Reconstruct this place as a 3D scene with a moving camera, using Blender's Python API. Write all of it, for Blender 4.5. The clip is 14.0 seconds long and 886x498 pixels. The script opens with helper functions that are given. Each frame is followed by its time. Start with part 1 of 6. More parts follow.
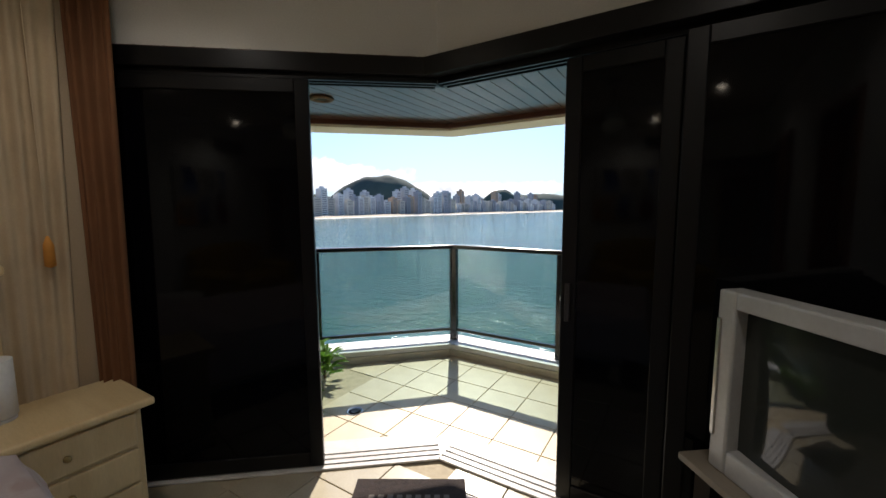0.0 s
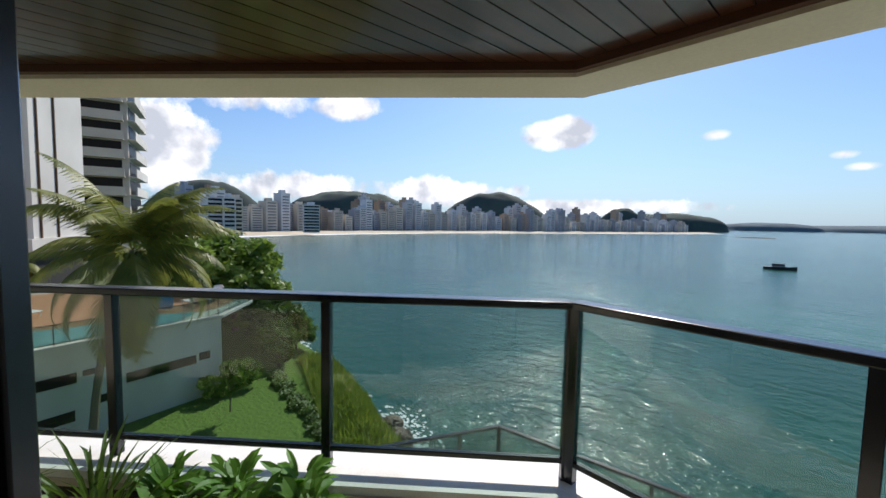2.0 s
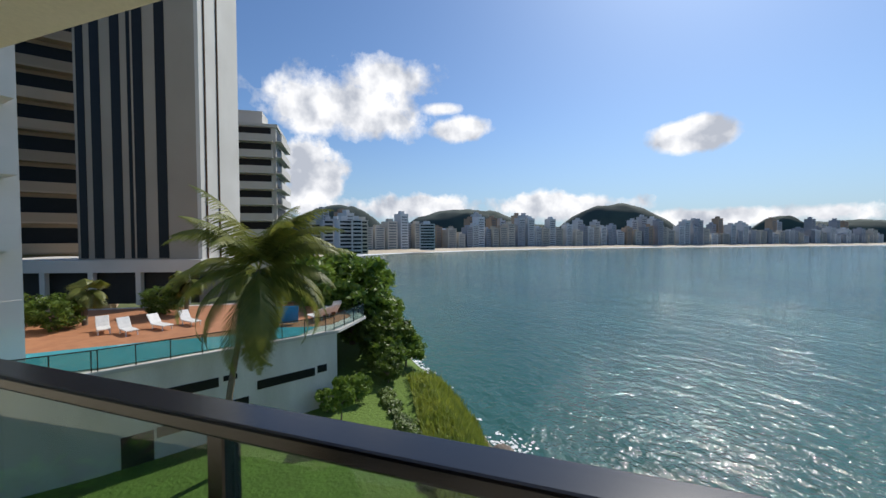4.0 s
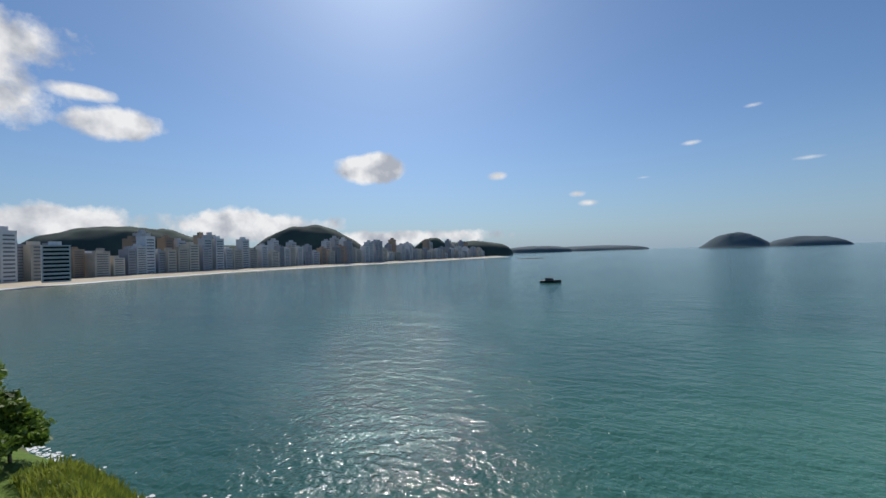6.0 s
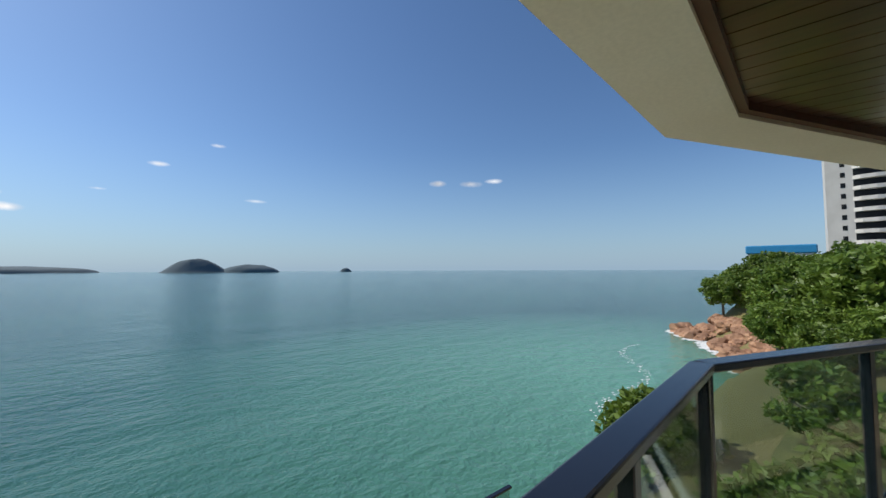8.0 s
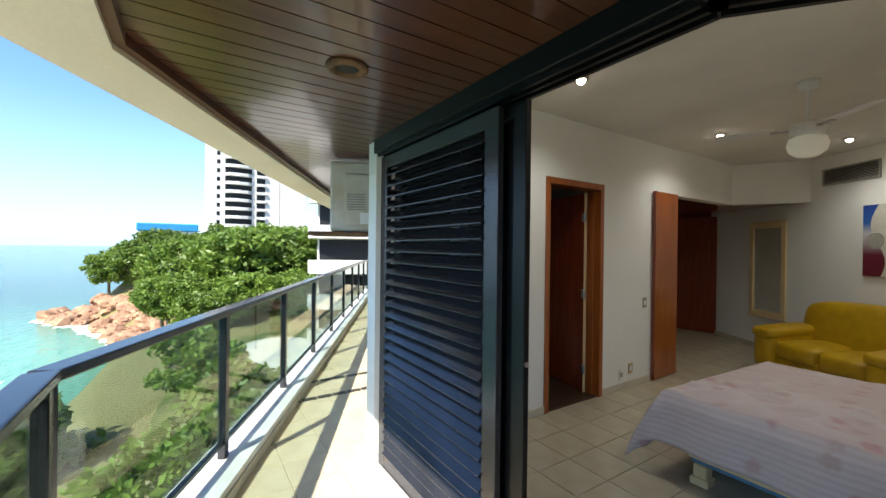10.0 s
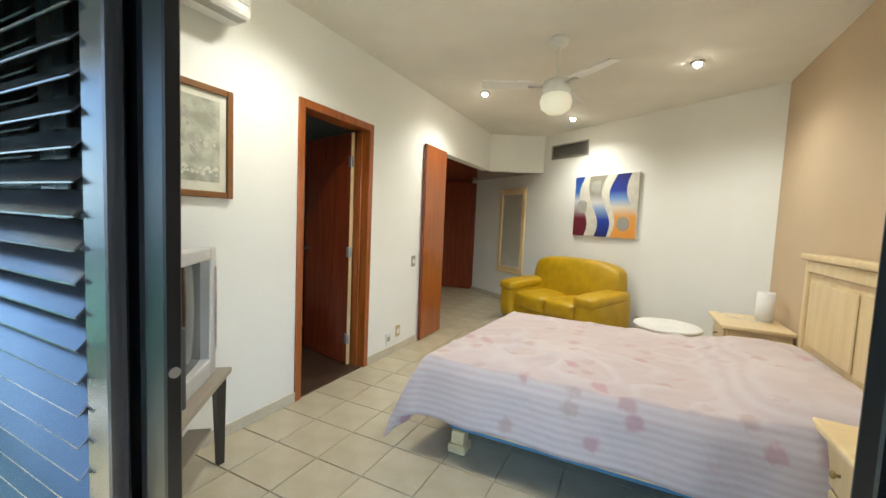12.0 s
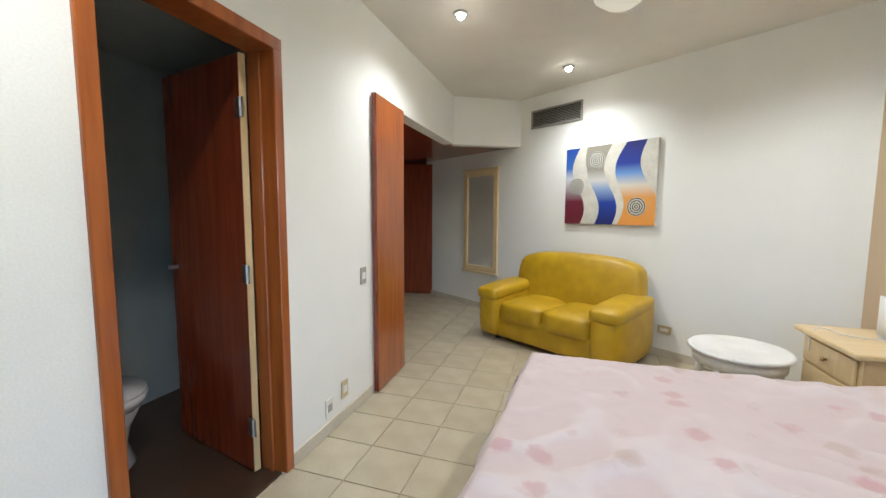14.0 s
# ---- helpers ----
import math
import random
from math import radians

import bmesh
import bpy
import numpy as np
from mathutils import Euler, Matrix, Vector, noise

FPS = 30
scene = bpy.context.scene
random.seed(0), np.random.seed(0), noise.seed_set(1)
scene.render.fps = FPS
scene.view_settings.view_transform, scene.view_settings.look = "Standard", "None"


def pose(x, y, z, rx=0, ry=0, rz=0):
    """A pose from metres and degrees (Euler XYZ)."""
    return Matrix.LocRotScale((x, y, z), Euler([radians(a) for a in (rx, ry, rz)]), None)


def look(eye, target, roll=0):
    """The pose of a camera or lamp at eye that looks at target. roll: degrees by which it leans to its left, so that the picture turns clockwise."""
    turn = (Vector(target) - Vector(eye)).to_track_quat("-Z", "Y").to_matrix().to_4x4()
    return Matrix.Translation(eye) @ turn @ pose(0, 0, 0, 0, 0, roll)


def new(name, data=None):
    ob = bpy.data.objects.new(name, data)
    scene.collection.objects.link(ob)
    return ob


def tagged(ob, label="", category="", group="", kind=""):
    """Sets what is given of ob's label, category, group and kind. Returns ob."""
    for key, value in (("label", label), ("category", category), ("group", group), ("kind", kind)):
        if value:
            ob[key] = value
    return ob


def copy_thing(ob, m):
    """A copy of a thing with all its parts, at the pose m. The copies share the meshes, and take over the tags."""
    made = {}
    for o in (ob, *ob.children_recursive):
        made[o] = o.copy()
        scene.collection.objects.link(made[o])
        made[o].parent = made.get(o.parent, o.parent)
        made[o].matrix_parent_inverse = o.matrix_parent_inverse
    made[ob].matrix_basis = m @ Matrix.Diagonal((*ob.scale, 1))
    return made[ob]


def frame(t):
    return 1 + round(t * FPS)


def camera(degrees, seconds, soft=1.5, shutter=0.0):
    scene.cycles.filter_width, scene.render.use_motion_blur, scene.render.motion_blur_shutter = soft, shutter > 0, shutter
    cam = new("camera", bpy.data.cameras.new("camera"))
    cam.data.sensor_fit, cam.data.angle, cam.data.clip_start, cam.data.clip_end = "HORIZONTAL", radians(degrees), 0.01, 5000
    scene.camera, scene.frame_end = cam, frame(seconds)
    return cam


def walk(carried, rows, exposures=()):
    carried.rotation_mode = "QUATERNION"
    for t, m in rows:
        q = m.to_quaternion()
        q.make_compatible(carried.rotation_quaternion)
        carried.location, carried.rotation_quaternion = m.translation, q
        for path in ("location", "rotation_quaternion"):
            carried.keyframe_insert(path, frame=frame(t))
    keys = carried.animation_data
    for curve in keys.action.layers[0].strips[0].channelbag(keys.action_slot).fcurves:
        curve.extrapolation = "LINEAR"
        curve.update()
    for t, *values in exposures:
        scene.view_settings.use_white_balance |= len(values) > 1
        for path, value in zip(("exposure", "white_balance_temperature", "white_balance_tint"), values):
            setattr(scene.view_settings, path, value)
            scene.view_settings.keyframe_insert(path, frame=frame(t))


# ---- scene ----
cam = camera(97.0, 14.0)
PATH = [
    (0, look((0.347, -0.638, 1.456), (-0.699, 1.051, 1.239), -0.40)),
    (0.5, look((0.195, -0.243, 1.461), (-0.967, 1.370, 1.262), 0.70)),
    (1, look((-0.015, 0.155, 1.461), (-1.268, 1.702, 1.285), 1.00)),
    (1.5, look((-0.283, 0.526, 1.478), (-1.622, 2.002, 1.333), 1.00)),
    (2, look((-0.590, 0.870, 1.470), (-2.066, 2.211, 1.333), 1.10)),
    (2.5, look((-0.874, 1.064, 1.460), (-2.522, 2.187, 1.327), 0.70)),
    (3.6, pose(-1.40, 1.72, 1.465, 87.9, -0.2, 63.5)),
    (4.8, pose(-1.72, 2.11, 1.47, 88.8, 0.9, 64.3)),
    (5.0, pose(-1.75, 2.15, 1.47, 89.0, 1.1, 59.3)),
    (5.5, pose(-1.77, 2.13, 1.475, 90.0, 1.4, 42.5)),
    (6.0, pose(-1.80, 2.14, 1.48, 90.6, 1.7, 21.8)),
    (6.5, pose(-1.815, 2.16, 1.486, 90.9, 1.5, 2.4)),
    (7.0, pose(-1.79, 2.23, 1.49, 91.7, 0.8, -14.1)),
    (7.5, look((-1.741, 2.309, 1.495), (-0.747, 4.042, 1.579), -0.2)),
    (8.0, look((-1.631, 2.378, 1.500), (-0.166, 3.735, 1.603), -0.2)),
    (8.5, look((-1.454, 2.450, 1.512), (0.378, 3.243, 1.622), -0.5)),
    (9.0, look((-1.369, 2.456, 1.521), (0.623, 2.586, 1.621), -0.3)),
    (9.3, pose(-1.35, 2.45, 1.52, 92.8, 0.2, -98.5)),
    (10.3, pose(-1.25, 2.28, 1.47, 88.5, -1.5, -131.0)),

    (11.3, look((-1.146, 1.987, 1.417), (-0.077, 0.300, 1.314), 3.30)),
    (11.5, look((-1.085, 1.882, 1.397), (-0.074, 0.161, 1.278), 3.10)),
    (12, look((-0.944, 1.648, 1.346), (-0.061, -0.140, 1.201), 2.50)),
    (12.5, look((-0.758, 1.428, 1.328), (0.015, -0.408, 1.153), 1.60)),
    (13, look((-0.594, 1.152, 1.290), (0.133, -0.701, 1.089), 0.70)),
    (13.5, look((-0.391, 0.764, 1.329), (0.294, -1.103, 1.119), 0.40)),
    (14, look((-0.155, 0.431, 1.333), (0.450, -1.467, 1.149), 0.30)),
]
EXPOSURES = [(0.0, 0.98, 6700, 14), (0.5, 0.9, 6700, 14), (1.0, 0.82, 6500, 14), (1.5, 0.65, 6500, 13), (2.5, 0.38, 6500, 12), (5.0, 0.08, 6500, 10), (6.0, -0.1, 6500, 10), (7.0, -0.22, 6500, 10), (7.5, -0.12, 6500, 10), (8.0, 0.2, 6500, 10), (8.5, 0.5, 6500, 10), (9.2, 0.68, 6500, 10), (11.3, 3.4, 6600, 6), (12.0, 3.27, 6600, 5), (12.5, 3.27, 6600, 5), (13.0, 3.2, 6600, 6), (13.5, 3.15, 6600, 3), (14.0, 3.25, 5900, 9)]

walk(cam, PATH, EXPOSURES)

# ---- world and sun ----
SUN_YAW, SUN_UP = 29.5, 45.0
sun_way = Vector((-math.sin(radians(SUN_YAW)) * math.cos(radians(SUN_UP)), math.cos(radians(SUN_YAW)) * math.cos(radians(SUN_UP)), math.sin(radians(SUN_UP))))
sun_data = bpy.data.lights.new("sun", "SUN")
sun_data.energy, sun_data.angle, sun_data.color = 3.6, radians(0.55), (1.0, 0.95, 0.86)
new("sun", sun_data).matrix_world = look((0, 0, 60), Vector((0, 0, 60)) - sun_way)

world = bpy.data.worlds.new("world")
scene.world = world
world.use_nodes = True
wt = world.node_tree
wt.nodes.clear()


def wnode(kind, **values):
    n = wt.nodes.new(kind)
    for key, value in values.items():
        n.inputs[key].default_value = value
    return n


w_out = wnode("ShaderNodeOutputWorld")
w_bg = wnode("ShaderNodeBackground", Strength=0.085)
w_sky = wnode("ShaderNodeTexSky")
w_sky.sky_type, w_sky.sun_disc = "NISHITA", False
w_sky.sun_elevation, w_sky.sun_rotation = radians(SUN_UP), radians(-SUN_YAW)
w_sky.altitude, w_sky.air_density, w_sky.dust_density, w_sky.ozone_density = 20, 1.0, 0.7, 3.0
w_co = wnode("ShaderNodeTexCoord")
w_warp = wnode("ShaderNodeTexNoise", Scale=9.0, Detail=6.0, Roughness=0.62)
wt.links.new(w_co.outputs["Generated"], w_warp.inputs["Vector"])


def wmath(op, a, b=None):
    n = wt.nodes.new("ShaderNodeMath")
    n.operation = op
    for i, v in enumerate((a, b)):
        if v is None:
            continue
        if isinstance(v, (int, float)):
            n.inputs[i].default_value = v
        else:
            wt.links.new(v, n.inputs[i])
    return n.outputs[0]


def cloud(azimuth, up, wide, high, soft=0.35, ragged=2.6):
    """An elliptic puff of cloud round one direction, its rim broken by noise."""
    a, e = radians(azimuth), radians(up)
    way = Vector((math.cos(a) * math.cos(e), math.sin(a) * math.cos(e), math.sin(e)))
    side = Vector((-math.sin(a), math.cos(a), 0))
    over = way.cross(side)
    s = []
    for axis, size in ((side, wide), (over, high)):
        d = wnode("ShaderNodeVectorMath")
        d.operation = "DOT_PRODUCT"
        wt.links.new(w_co.outputs["Generated"], d.inputs[0])
        d.inputs[1].default_value = axis
        q = wmath("DIVIDE", d.outputs["Value"], math.sin(radians(size)))
        s.append(wmath("MULTIPLY", q, q))
    d = wnode("ShaderNodeVectorMath")
    d.operation = "DOT_PRODUCT"
    wt.links.new(w_co.outputs["Generated"], d.inputs[0])
    d.inputs[1].default_value = way
    r = wmath("SQRT", wmath("ADD", s[0], s[1]))
    n = wmath("MULTIPLY", wmath("SUBTRACT", w_warp.outputs[0], 0.5), ragged)
    v = wmath("SUBTRACT", wmath("SUBTRACT", 1.0, r), n)
    n2 = wt.nodes.new("ShaderNodeMapRange")
    n2.inputs[1].default_value, n2.inputs[2].default_value = 0.0, soft
    wt.links.new(v, n2.inputs[0])
    return wmath("MULTIPLY", n2.outputs[0], wmath("GREATER_THAN", d.outputs["Value"], 0.5))


CLOUDS = [(169.5, 18.0, 13.5, 4.6, 0.4, 2.0), (163, 21.5, 8, 3.0, 0.5, 2.4), (151.2, 15.2, 4.6, 2.1, 0.3, 1.5), (154.5, 18.0, 3.4, 1.0, 0.5, 1.6), (121.5, 12.3, 5.0, 2.5, 0.22, 1.0), (172.5, 9.0, 6.0, 5.2),
          (158, 4.4, 13, 2.1), (136, 4.4, 11, 1.9), (178, 6.0, 7, 3.2), (119, 2.4, 15, 1.3), (92.6, 7.6, 1.3, 0.5, 0.8, 1.4), (91.2, 6.3, 1.4, 0.5, 0.8, 1.4),
          (103.5, 10.8, 1.5, 0.6, 0.8, 1.6), (43.5, 12.4, 1.4, 0.45, 1.0, 2.2), (38.8, 12.3, 1.7, 0.5, 1.2, 2.4), (35.3, 12.6, 1.3, 0.35, 1.3, 2.4), (73, 15.5, 1.1, 0.3, 1.2), (79, 12.5, 1.1, 0.3, 1.2), (68.5, 9.0, 1.6, 0.3, 1.4), (84.5, 9.0, 1.5, 0.25, 1.4)]
mask = None
for c in CLOUDS:
    m = cloud(*c)
    mask = m if mask is None else wmath("MAXIMUM", mask, m)
w_shade = wnode("ShaderNodeTexNoise", Scale=16.0, Detail=4.0)
wt.links.new(w_co.outputs["Generated"], w_shade.inputs["Vector"])
w_ramp = wt.nodes.new("ShaderNodeValToRGB")
w_ramp.color_ramp.elements[0].position, w_ramp.color_ramp.elements[0].color = 0.35, (5.2, 5.6, 6.4, 1)
w_ramp.color_ramp.elements[1].position, w_ramp.color_ramp.elements[1].color = 0.6, (10.5, 10.6, 10.8, 1)
wt.links.new(w_shade.outputs[0], w_ramp.inputs[0])
w_mix = wt.nodes.new("ShaderNodeMixRGB")
wt.links.new(mask, w_mix.inputs[0])
w_tint = wt.nodes.new("ShaderNodeMixRGB")
w_tint.blend_type = "MULTIPLY"
w_tint.inputs[0].default_value, w_tint.inputs[2].default_value = 1.0, (0.80, 0.98, 1.16, 1)
wt.links.new(w_sky.outputs[0], w_tint.inputs[1])
w_sep = wt.nodes.new("ShaderNodeSeparateXYZ")
wt.links.new(w_co.outputs["Generated"], w_sep.inputs[0])
w_low = wt.nodes.new("ShaderNodeMapRange")
w_low.inputs[1].default_value, w_low.inputs[2].default_value = 0.30, 0.0
w_low.inputs[3].default_value, w_low.inputs[4].default_value = 0.0, 0.85
wt.links.new(w_sep.outputs[2], w_low.inputs[0])
w_hor = wt.nodes.new("ShaderNodeMixRGB")
w_hor.inputs[2].default_value = (3.5, 5.0, 6.6, 1)
wt.links.new(wmath("POWER", w_low.outputs[0], 1.6), w_hor.inputs[0])
wt.links.new(w_tint.outputs[0], w_hor.inputs[1])
wt.links.new(w_hor.outputs[0], w_mix.inputs[1])
wt.links.new(w_ramp.outputs[0], w_mix.inputs[2])
wt.links.new(w_mix.outputs[0], w_bg.inputs[0])
wt.links.new(w_bg.outputs[0], w_out.inputs[0])


# ---- materials ----
def material(name, colour, rough=0.6, metal=0.0, second=None, scale=6.0, stretch=(1, 1, 1), bump=0.0, fine=60.0, spec=0.5, coat=0.0, vary=0.0, detail=4.0, contrast=(0.35, 0.65)):
    """A surface with two tones broken up by coarse noise, a fine grain and a relief."""
    m = bpy.data.materials.new(name)
    m.use_nodes = True
    t = m.node_tree
    b = t.nodes["Principled BSDF"]
    b.inputs["Roughness"].default_value, b.inputs["Metallic"].default_value = rough, metal
    b.inputs["Specular IOR Level"].default_value, b.inputs["Coat Weight"].default_value = spec, coat
    b.inputs["Coat Roughness"].default_value = 0.08
    co = t.nodes.new("ShaderNodeTexCoord")
    mp = t.nodes.new("ShaderNodeMapping")
    mp.inputs["Scale"].default_value = stretch
    t.links.new(co.outputs["Object"], mp.inputs[0])
    n1, n2 = t.nodes.new("ShaderNodeTexNoise"), t.nodes.new("ShaderNodeTexNoise")
    n1.inputs["Scale"].default_value, n1.inputs["Detail"].default_value = scale, detail
    n2.inputs["Scale"].default_value, n2.inputs["Detail"].default_value = fine, 3.0
    for n in (n1, n2):
        t.links.new(mp.outputs[0], n.inputs["Vector"])
    ramp = t.nodes.new("ShaderNodeValToRGB")
    ramp.color_ramp.elements[0].position, ramp.color_ramp.elements[1].position = contrast
    second = second or tuple(c * 0.86 for c in colour)
    ramp.color_ramp.elements[0].color, ramp.color_ramp.elements[1].color = (*second, 1), (*colour, 1)
    t.links.new(n1.outputs[0], ramp.inputs[0])
    grain = t.nodes.new("ShaderNodeHueSaturation")
    mr = t.nodes.new("ShaderNodeMapRange")
    mr.inputs[3].default_value, mr.inputs[4].default_value = 0.9, 1.1
    t.links.new(n2.outputs[0], mr.inputs[0])
    t.links.new(ramp.outputs[0], grain.inputs["Color"])
    if vary:
        info = t.nodes.new("ShaderNodeObjectInfo")
        mv = t.nodes.new("ShaderNodeMapRange")
        mv.inputs[3].default_value, mv.inputs[4].default_value = 1 - vary, 1 + vary
        t.links.new(info.outputs["Random"], mv.inputs[0])
        mm = t.nodes.new("ShaderNodeMath")
        mm.operation = "MULTIPLY"
        t.links.new(mr.outputs[0], mm.inputs[0])
        t.links.new(mv.outputs[0], mm.inputs[1])
        t.links.new(mm.outputs[0], grain.inputs["Value"])
    else:
        t.links.new(mr.outputs[0], grain.inputs["Value"])
    t.links.new(grain.outputs[0], b.inputs["Base Color"])
    if bump:
        bp = t.nodes.new("ShaderNodeBump")
        bp.inputs["Strength"].default_value, bp.inputs["Distance"].default_value = bump, 0.01
        t.links.new(n2.outputs[0], bp.inputs["Height"])
        t.links.new(bp.outputs[0], b.inputs["Normal"])
    return m


def glass(name, tint, rough=0.0, clear=0.8):
    """A thin tinted pane: mostly see-through, with a mirror gloss."""
    m = bpy.data.materials.new(name)
    m.use_nodes = True
    t = m.node_tree
    t.nodes.clear()
    out, mix, tr, gl, fr, pw, mr = (t.nodes.new("ShaderNode" + k) for k in ("OutputMaterial", "MixShader", "BsdfTransparent", "BsdfGlossy", "LayerWeight", "Math", "MapRange"))
    tr.inputs[0].default_value = (*tint, 1)
    gl.inputs["Roughness"].default_value = rough
    fr.inputs[0].default_value = 0.5
    pw.operation, pw.inputs[1].default_value = "POWER", 5.0
    mr.inputs[3].default_value, mr.inputs[4].default_value = 0.035, 0.9
    t.links.new(fr.outputs["Facing"], pw.inputs[0])
    t.links.new(pw.outputs[0], mr.inputs[0])
    t.links.new(mr.outputs[0], mix.inputs[0])
    t.links.new(tr.outputs[0], mix.inputs[1])
    t.links.new(gl.outputs[0], mix.inputs[2])
    t.links.new(mix.outputs[0], out.inputs[0])
    return m


def glow(name, colour, power):
    m = bpy.data.materials.new(name)
    m.use_nodes = True
    b = m.node_tree.nodes["Principled BSDF"]
    b.inputs["Base Color"].default_value = (*colour, 1)
    b.inputs["Emission Color"].default_value, b.inputs["Emission Strength"].default_value = (*colour, 1), power
    return m


M_WALL = material("white_wall_paint", (0.80, 0.80, 0.77), 0.75, second=(0.77, 0.77, 0.735), scale=1.5, bump=0.05, fine=140)
M_BEIGE = material("beige_wall_paint", (0.56, 0.43, 0.29), 0.75, second=(0.53, 0.40, 0.265), scale=1.5, bump=0.05, fine=140)
M_CEIL = material("ceiling_paint", (0.78, 0.76, 0.70), 0.8, scale=1.2, bump=0.03, fine=120)
M_TILE = material("floor_tile", (0.46, 0.405, 0.30), 0.22, second=(0.41, 0.36, 0.26), scale=5, vary=0.035, fine=90, bump=0.02)
M_TILE_OUT = material("balcony_tile", (0.66, 0.55, 0.38), 0.35, second=(0.60, 0.49, 0.33), scale=5, vary=0.04, fine=90, bump=0.03)
M_GROUT = material("grout", (0.44, 0.37, 0.26), 0.9, scale=20, bump=0.1)
M_GROUT_OUT = material("balcony_grout", (0.54, 0.45, 0.31), 0.9, scale=20, bump=0.1)
M_SKIRT = material("skirting_tile", (0.58, 0.53, 0.43), 0.35, scale=6)
M_DARKTILE = material("dark_tile_band", (0.05, 0.045, 0.035), 0.4, scale=12, vary=0.1)
M_WOOD = material("reddish_door_wood", (0.36, 0.10, 0.020), 0.28, second=(0.25, 0.062, 0.012), scale=3, stretch=(8, 8, 0.6), fine=40, coat=0.4)
M_WOODDK = material("dark_red_door_wood", (0.24, 0.040, 0.012), 0.25, second=(0.17, 0.026, 0.009), scale=3, stretch=(8, 8, 0.6), fine=40, coat=0.5)
M_SLAT = material("varnished_ceiling_wood", (0.085, 0.029, 0.012), 0.30, second=(0.050, 0.017, 0.008), scale=2.5, stretch=(10, 0.7, 1), fine=30, coat=0.45, spec=0.5)
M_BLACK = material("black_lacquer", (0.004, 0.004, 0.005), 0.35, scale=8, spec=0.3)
M_LOUVER = material("dark_bronze_aluminium", (0.088, 0.085, 0.092), 0.24, metal=0.7, second=(0.064, 0.061, 0.066), scale=4, spec=0.7)
M_RAIL = material("black_painted_aluminium", (0.012, 0.013, 0.018), 0.22, scale=6, spec=0.6)
M_GLASS = glass("smoked_glass", (0.70, 0.78, 0.75))
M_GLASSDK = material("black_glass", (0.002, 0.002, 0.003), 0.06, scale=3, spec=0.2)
M_CURB = material("white_curb_paint", (0.80, 0.79, 0.77), 0.6, second=(0.66, 0.65, 0.62), scale=3, bump=0.1, fine=80)
M_SLAB = material("cream_slab_paint", (0.74, 0.67, 0.52), 0.7, second=(0.68, 0.60, 0.45), scale=1.3, bump=0.06, fine=60)
M_TRIM = material("brown_trim_wood", (0.09, 0.035, 0.018), 0.4, scale=5)
M_MARBLE = material("pale_marble", (0.72, 0.69, 0.65), 0.2, second=(0.58, 0.55, 0.52), scale=4)
M_CURTAIN = material("brown_curtain_cloth", (0.20, 0.085, 0.035), 0.9, scale=6, bump=0.15, fine=200)
M_SHEER = material("beige_curtain_cloth", (0.58, 0.45, 0.30), 0.9, scale=6, bump=0.15, fine=200)
M_PALE = material("pale_lacquered_wood", (0.74, 0.58, 0.33), 0.35, second=(0.68, 0.51, 0.27), scale=2.5, stretch=(1, 6, 1), fine=30, coat=0.2)
M_BRASS = material("old_brass", (0.45, 0.34, 0.16), 0.3, metal=1.0, scale=12)
M_STEEL = material("brushed_steel", (0.55, 0.55, 0.55), 0.3, metal=1.0, scale=12)
M_SOFA = material("yellow_leather", (0.50, 0.31, 0.008), 0.40, second=(0.41, 0.25, 0.006), scale=7, bump=0.18, fine=120)
M_PLASTIC = material("white_plastic", (0.78, 0.77, 0.74), 0.4, scale=5)
M_ALMOND = material("almond_plastic", (0.56, 0.45, 0.26), 0.4, scale=5)
M_SILVER = material("silver_tv_plastic", (0.56, 0.56, 0.55), 0.36, metal=0.2, scale=5)
M_TVDK = material("dark_tv_plastic", (0.03, 0.03, 0.035), 0.5, scale=5)
M_SCREEN = material("tv_tube_glass", (0.030, 0.034, 0.030), 0.06, scale=3, spec=0.4)
M_TVTABLE = material("taupe_table_top", (0.30, 0.255, 0.20), 0.4, scale=3, stretch=(1, 6, 1))
M_TVLEG = material("dark_table_leg", (0.035, 0.028, 0.024), 0.4, scale=5)
M_MATT = material("blue_mattress_cloth", (0.10, 0.24, 0.38), 0.85, scale=12, bump=0.1)
M_GREY = material("grey_vent_metal", (0.33, 0.32, 0.29), 0.5, scale=8)
M_ACBODY = material("aged_ac_casing", (0.60, 0.59, 0.54), 0.5, second=(0.46, 0.42, 0.33), scale=4, bump=0.05)
M_RUST = material("rusty_bracket", (0.18, 0.09, 0.04), 0.8, second=(0.07, 0.04, 0.02), scale=14, bump=0.3)
M_MIRROR = material("mirror_silver", (0.86, 0.88, 0.87), 0.01, metal=1.0, scale=1)
M_BATH = material("bathroom_wall_tile", (0.42, 0.45, 0.44), 0.3, scale=3)
M_BATHFLOOR = material("dark_bathroom_floor", (0.06, 0.035, 0.022), 0.3, scale=6)
M_CERAMIC = material("white_ceramic", (0.74, 0.75, 0.76), 0.12, scale=3, coat=0.4)
M_SOIL = material("planter_soil", (0.06, 0.04, 0.025), 0.95, scale=20, bump=0.6)
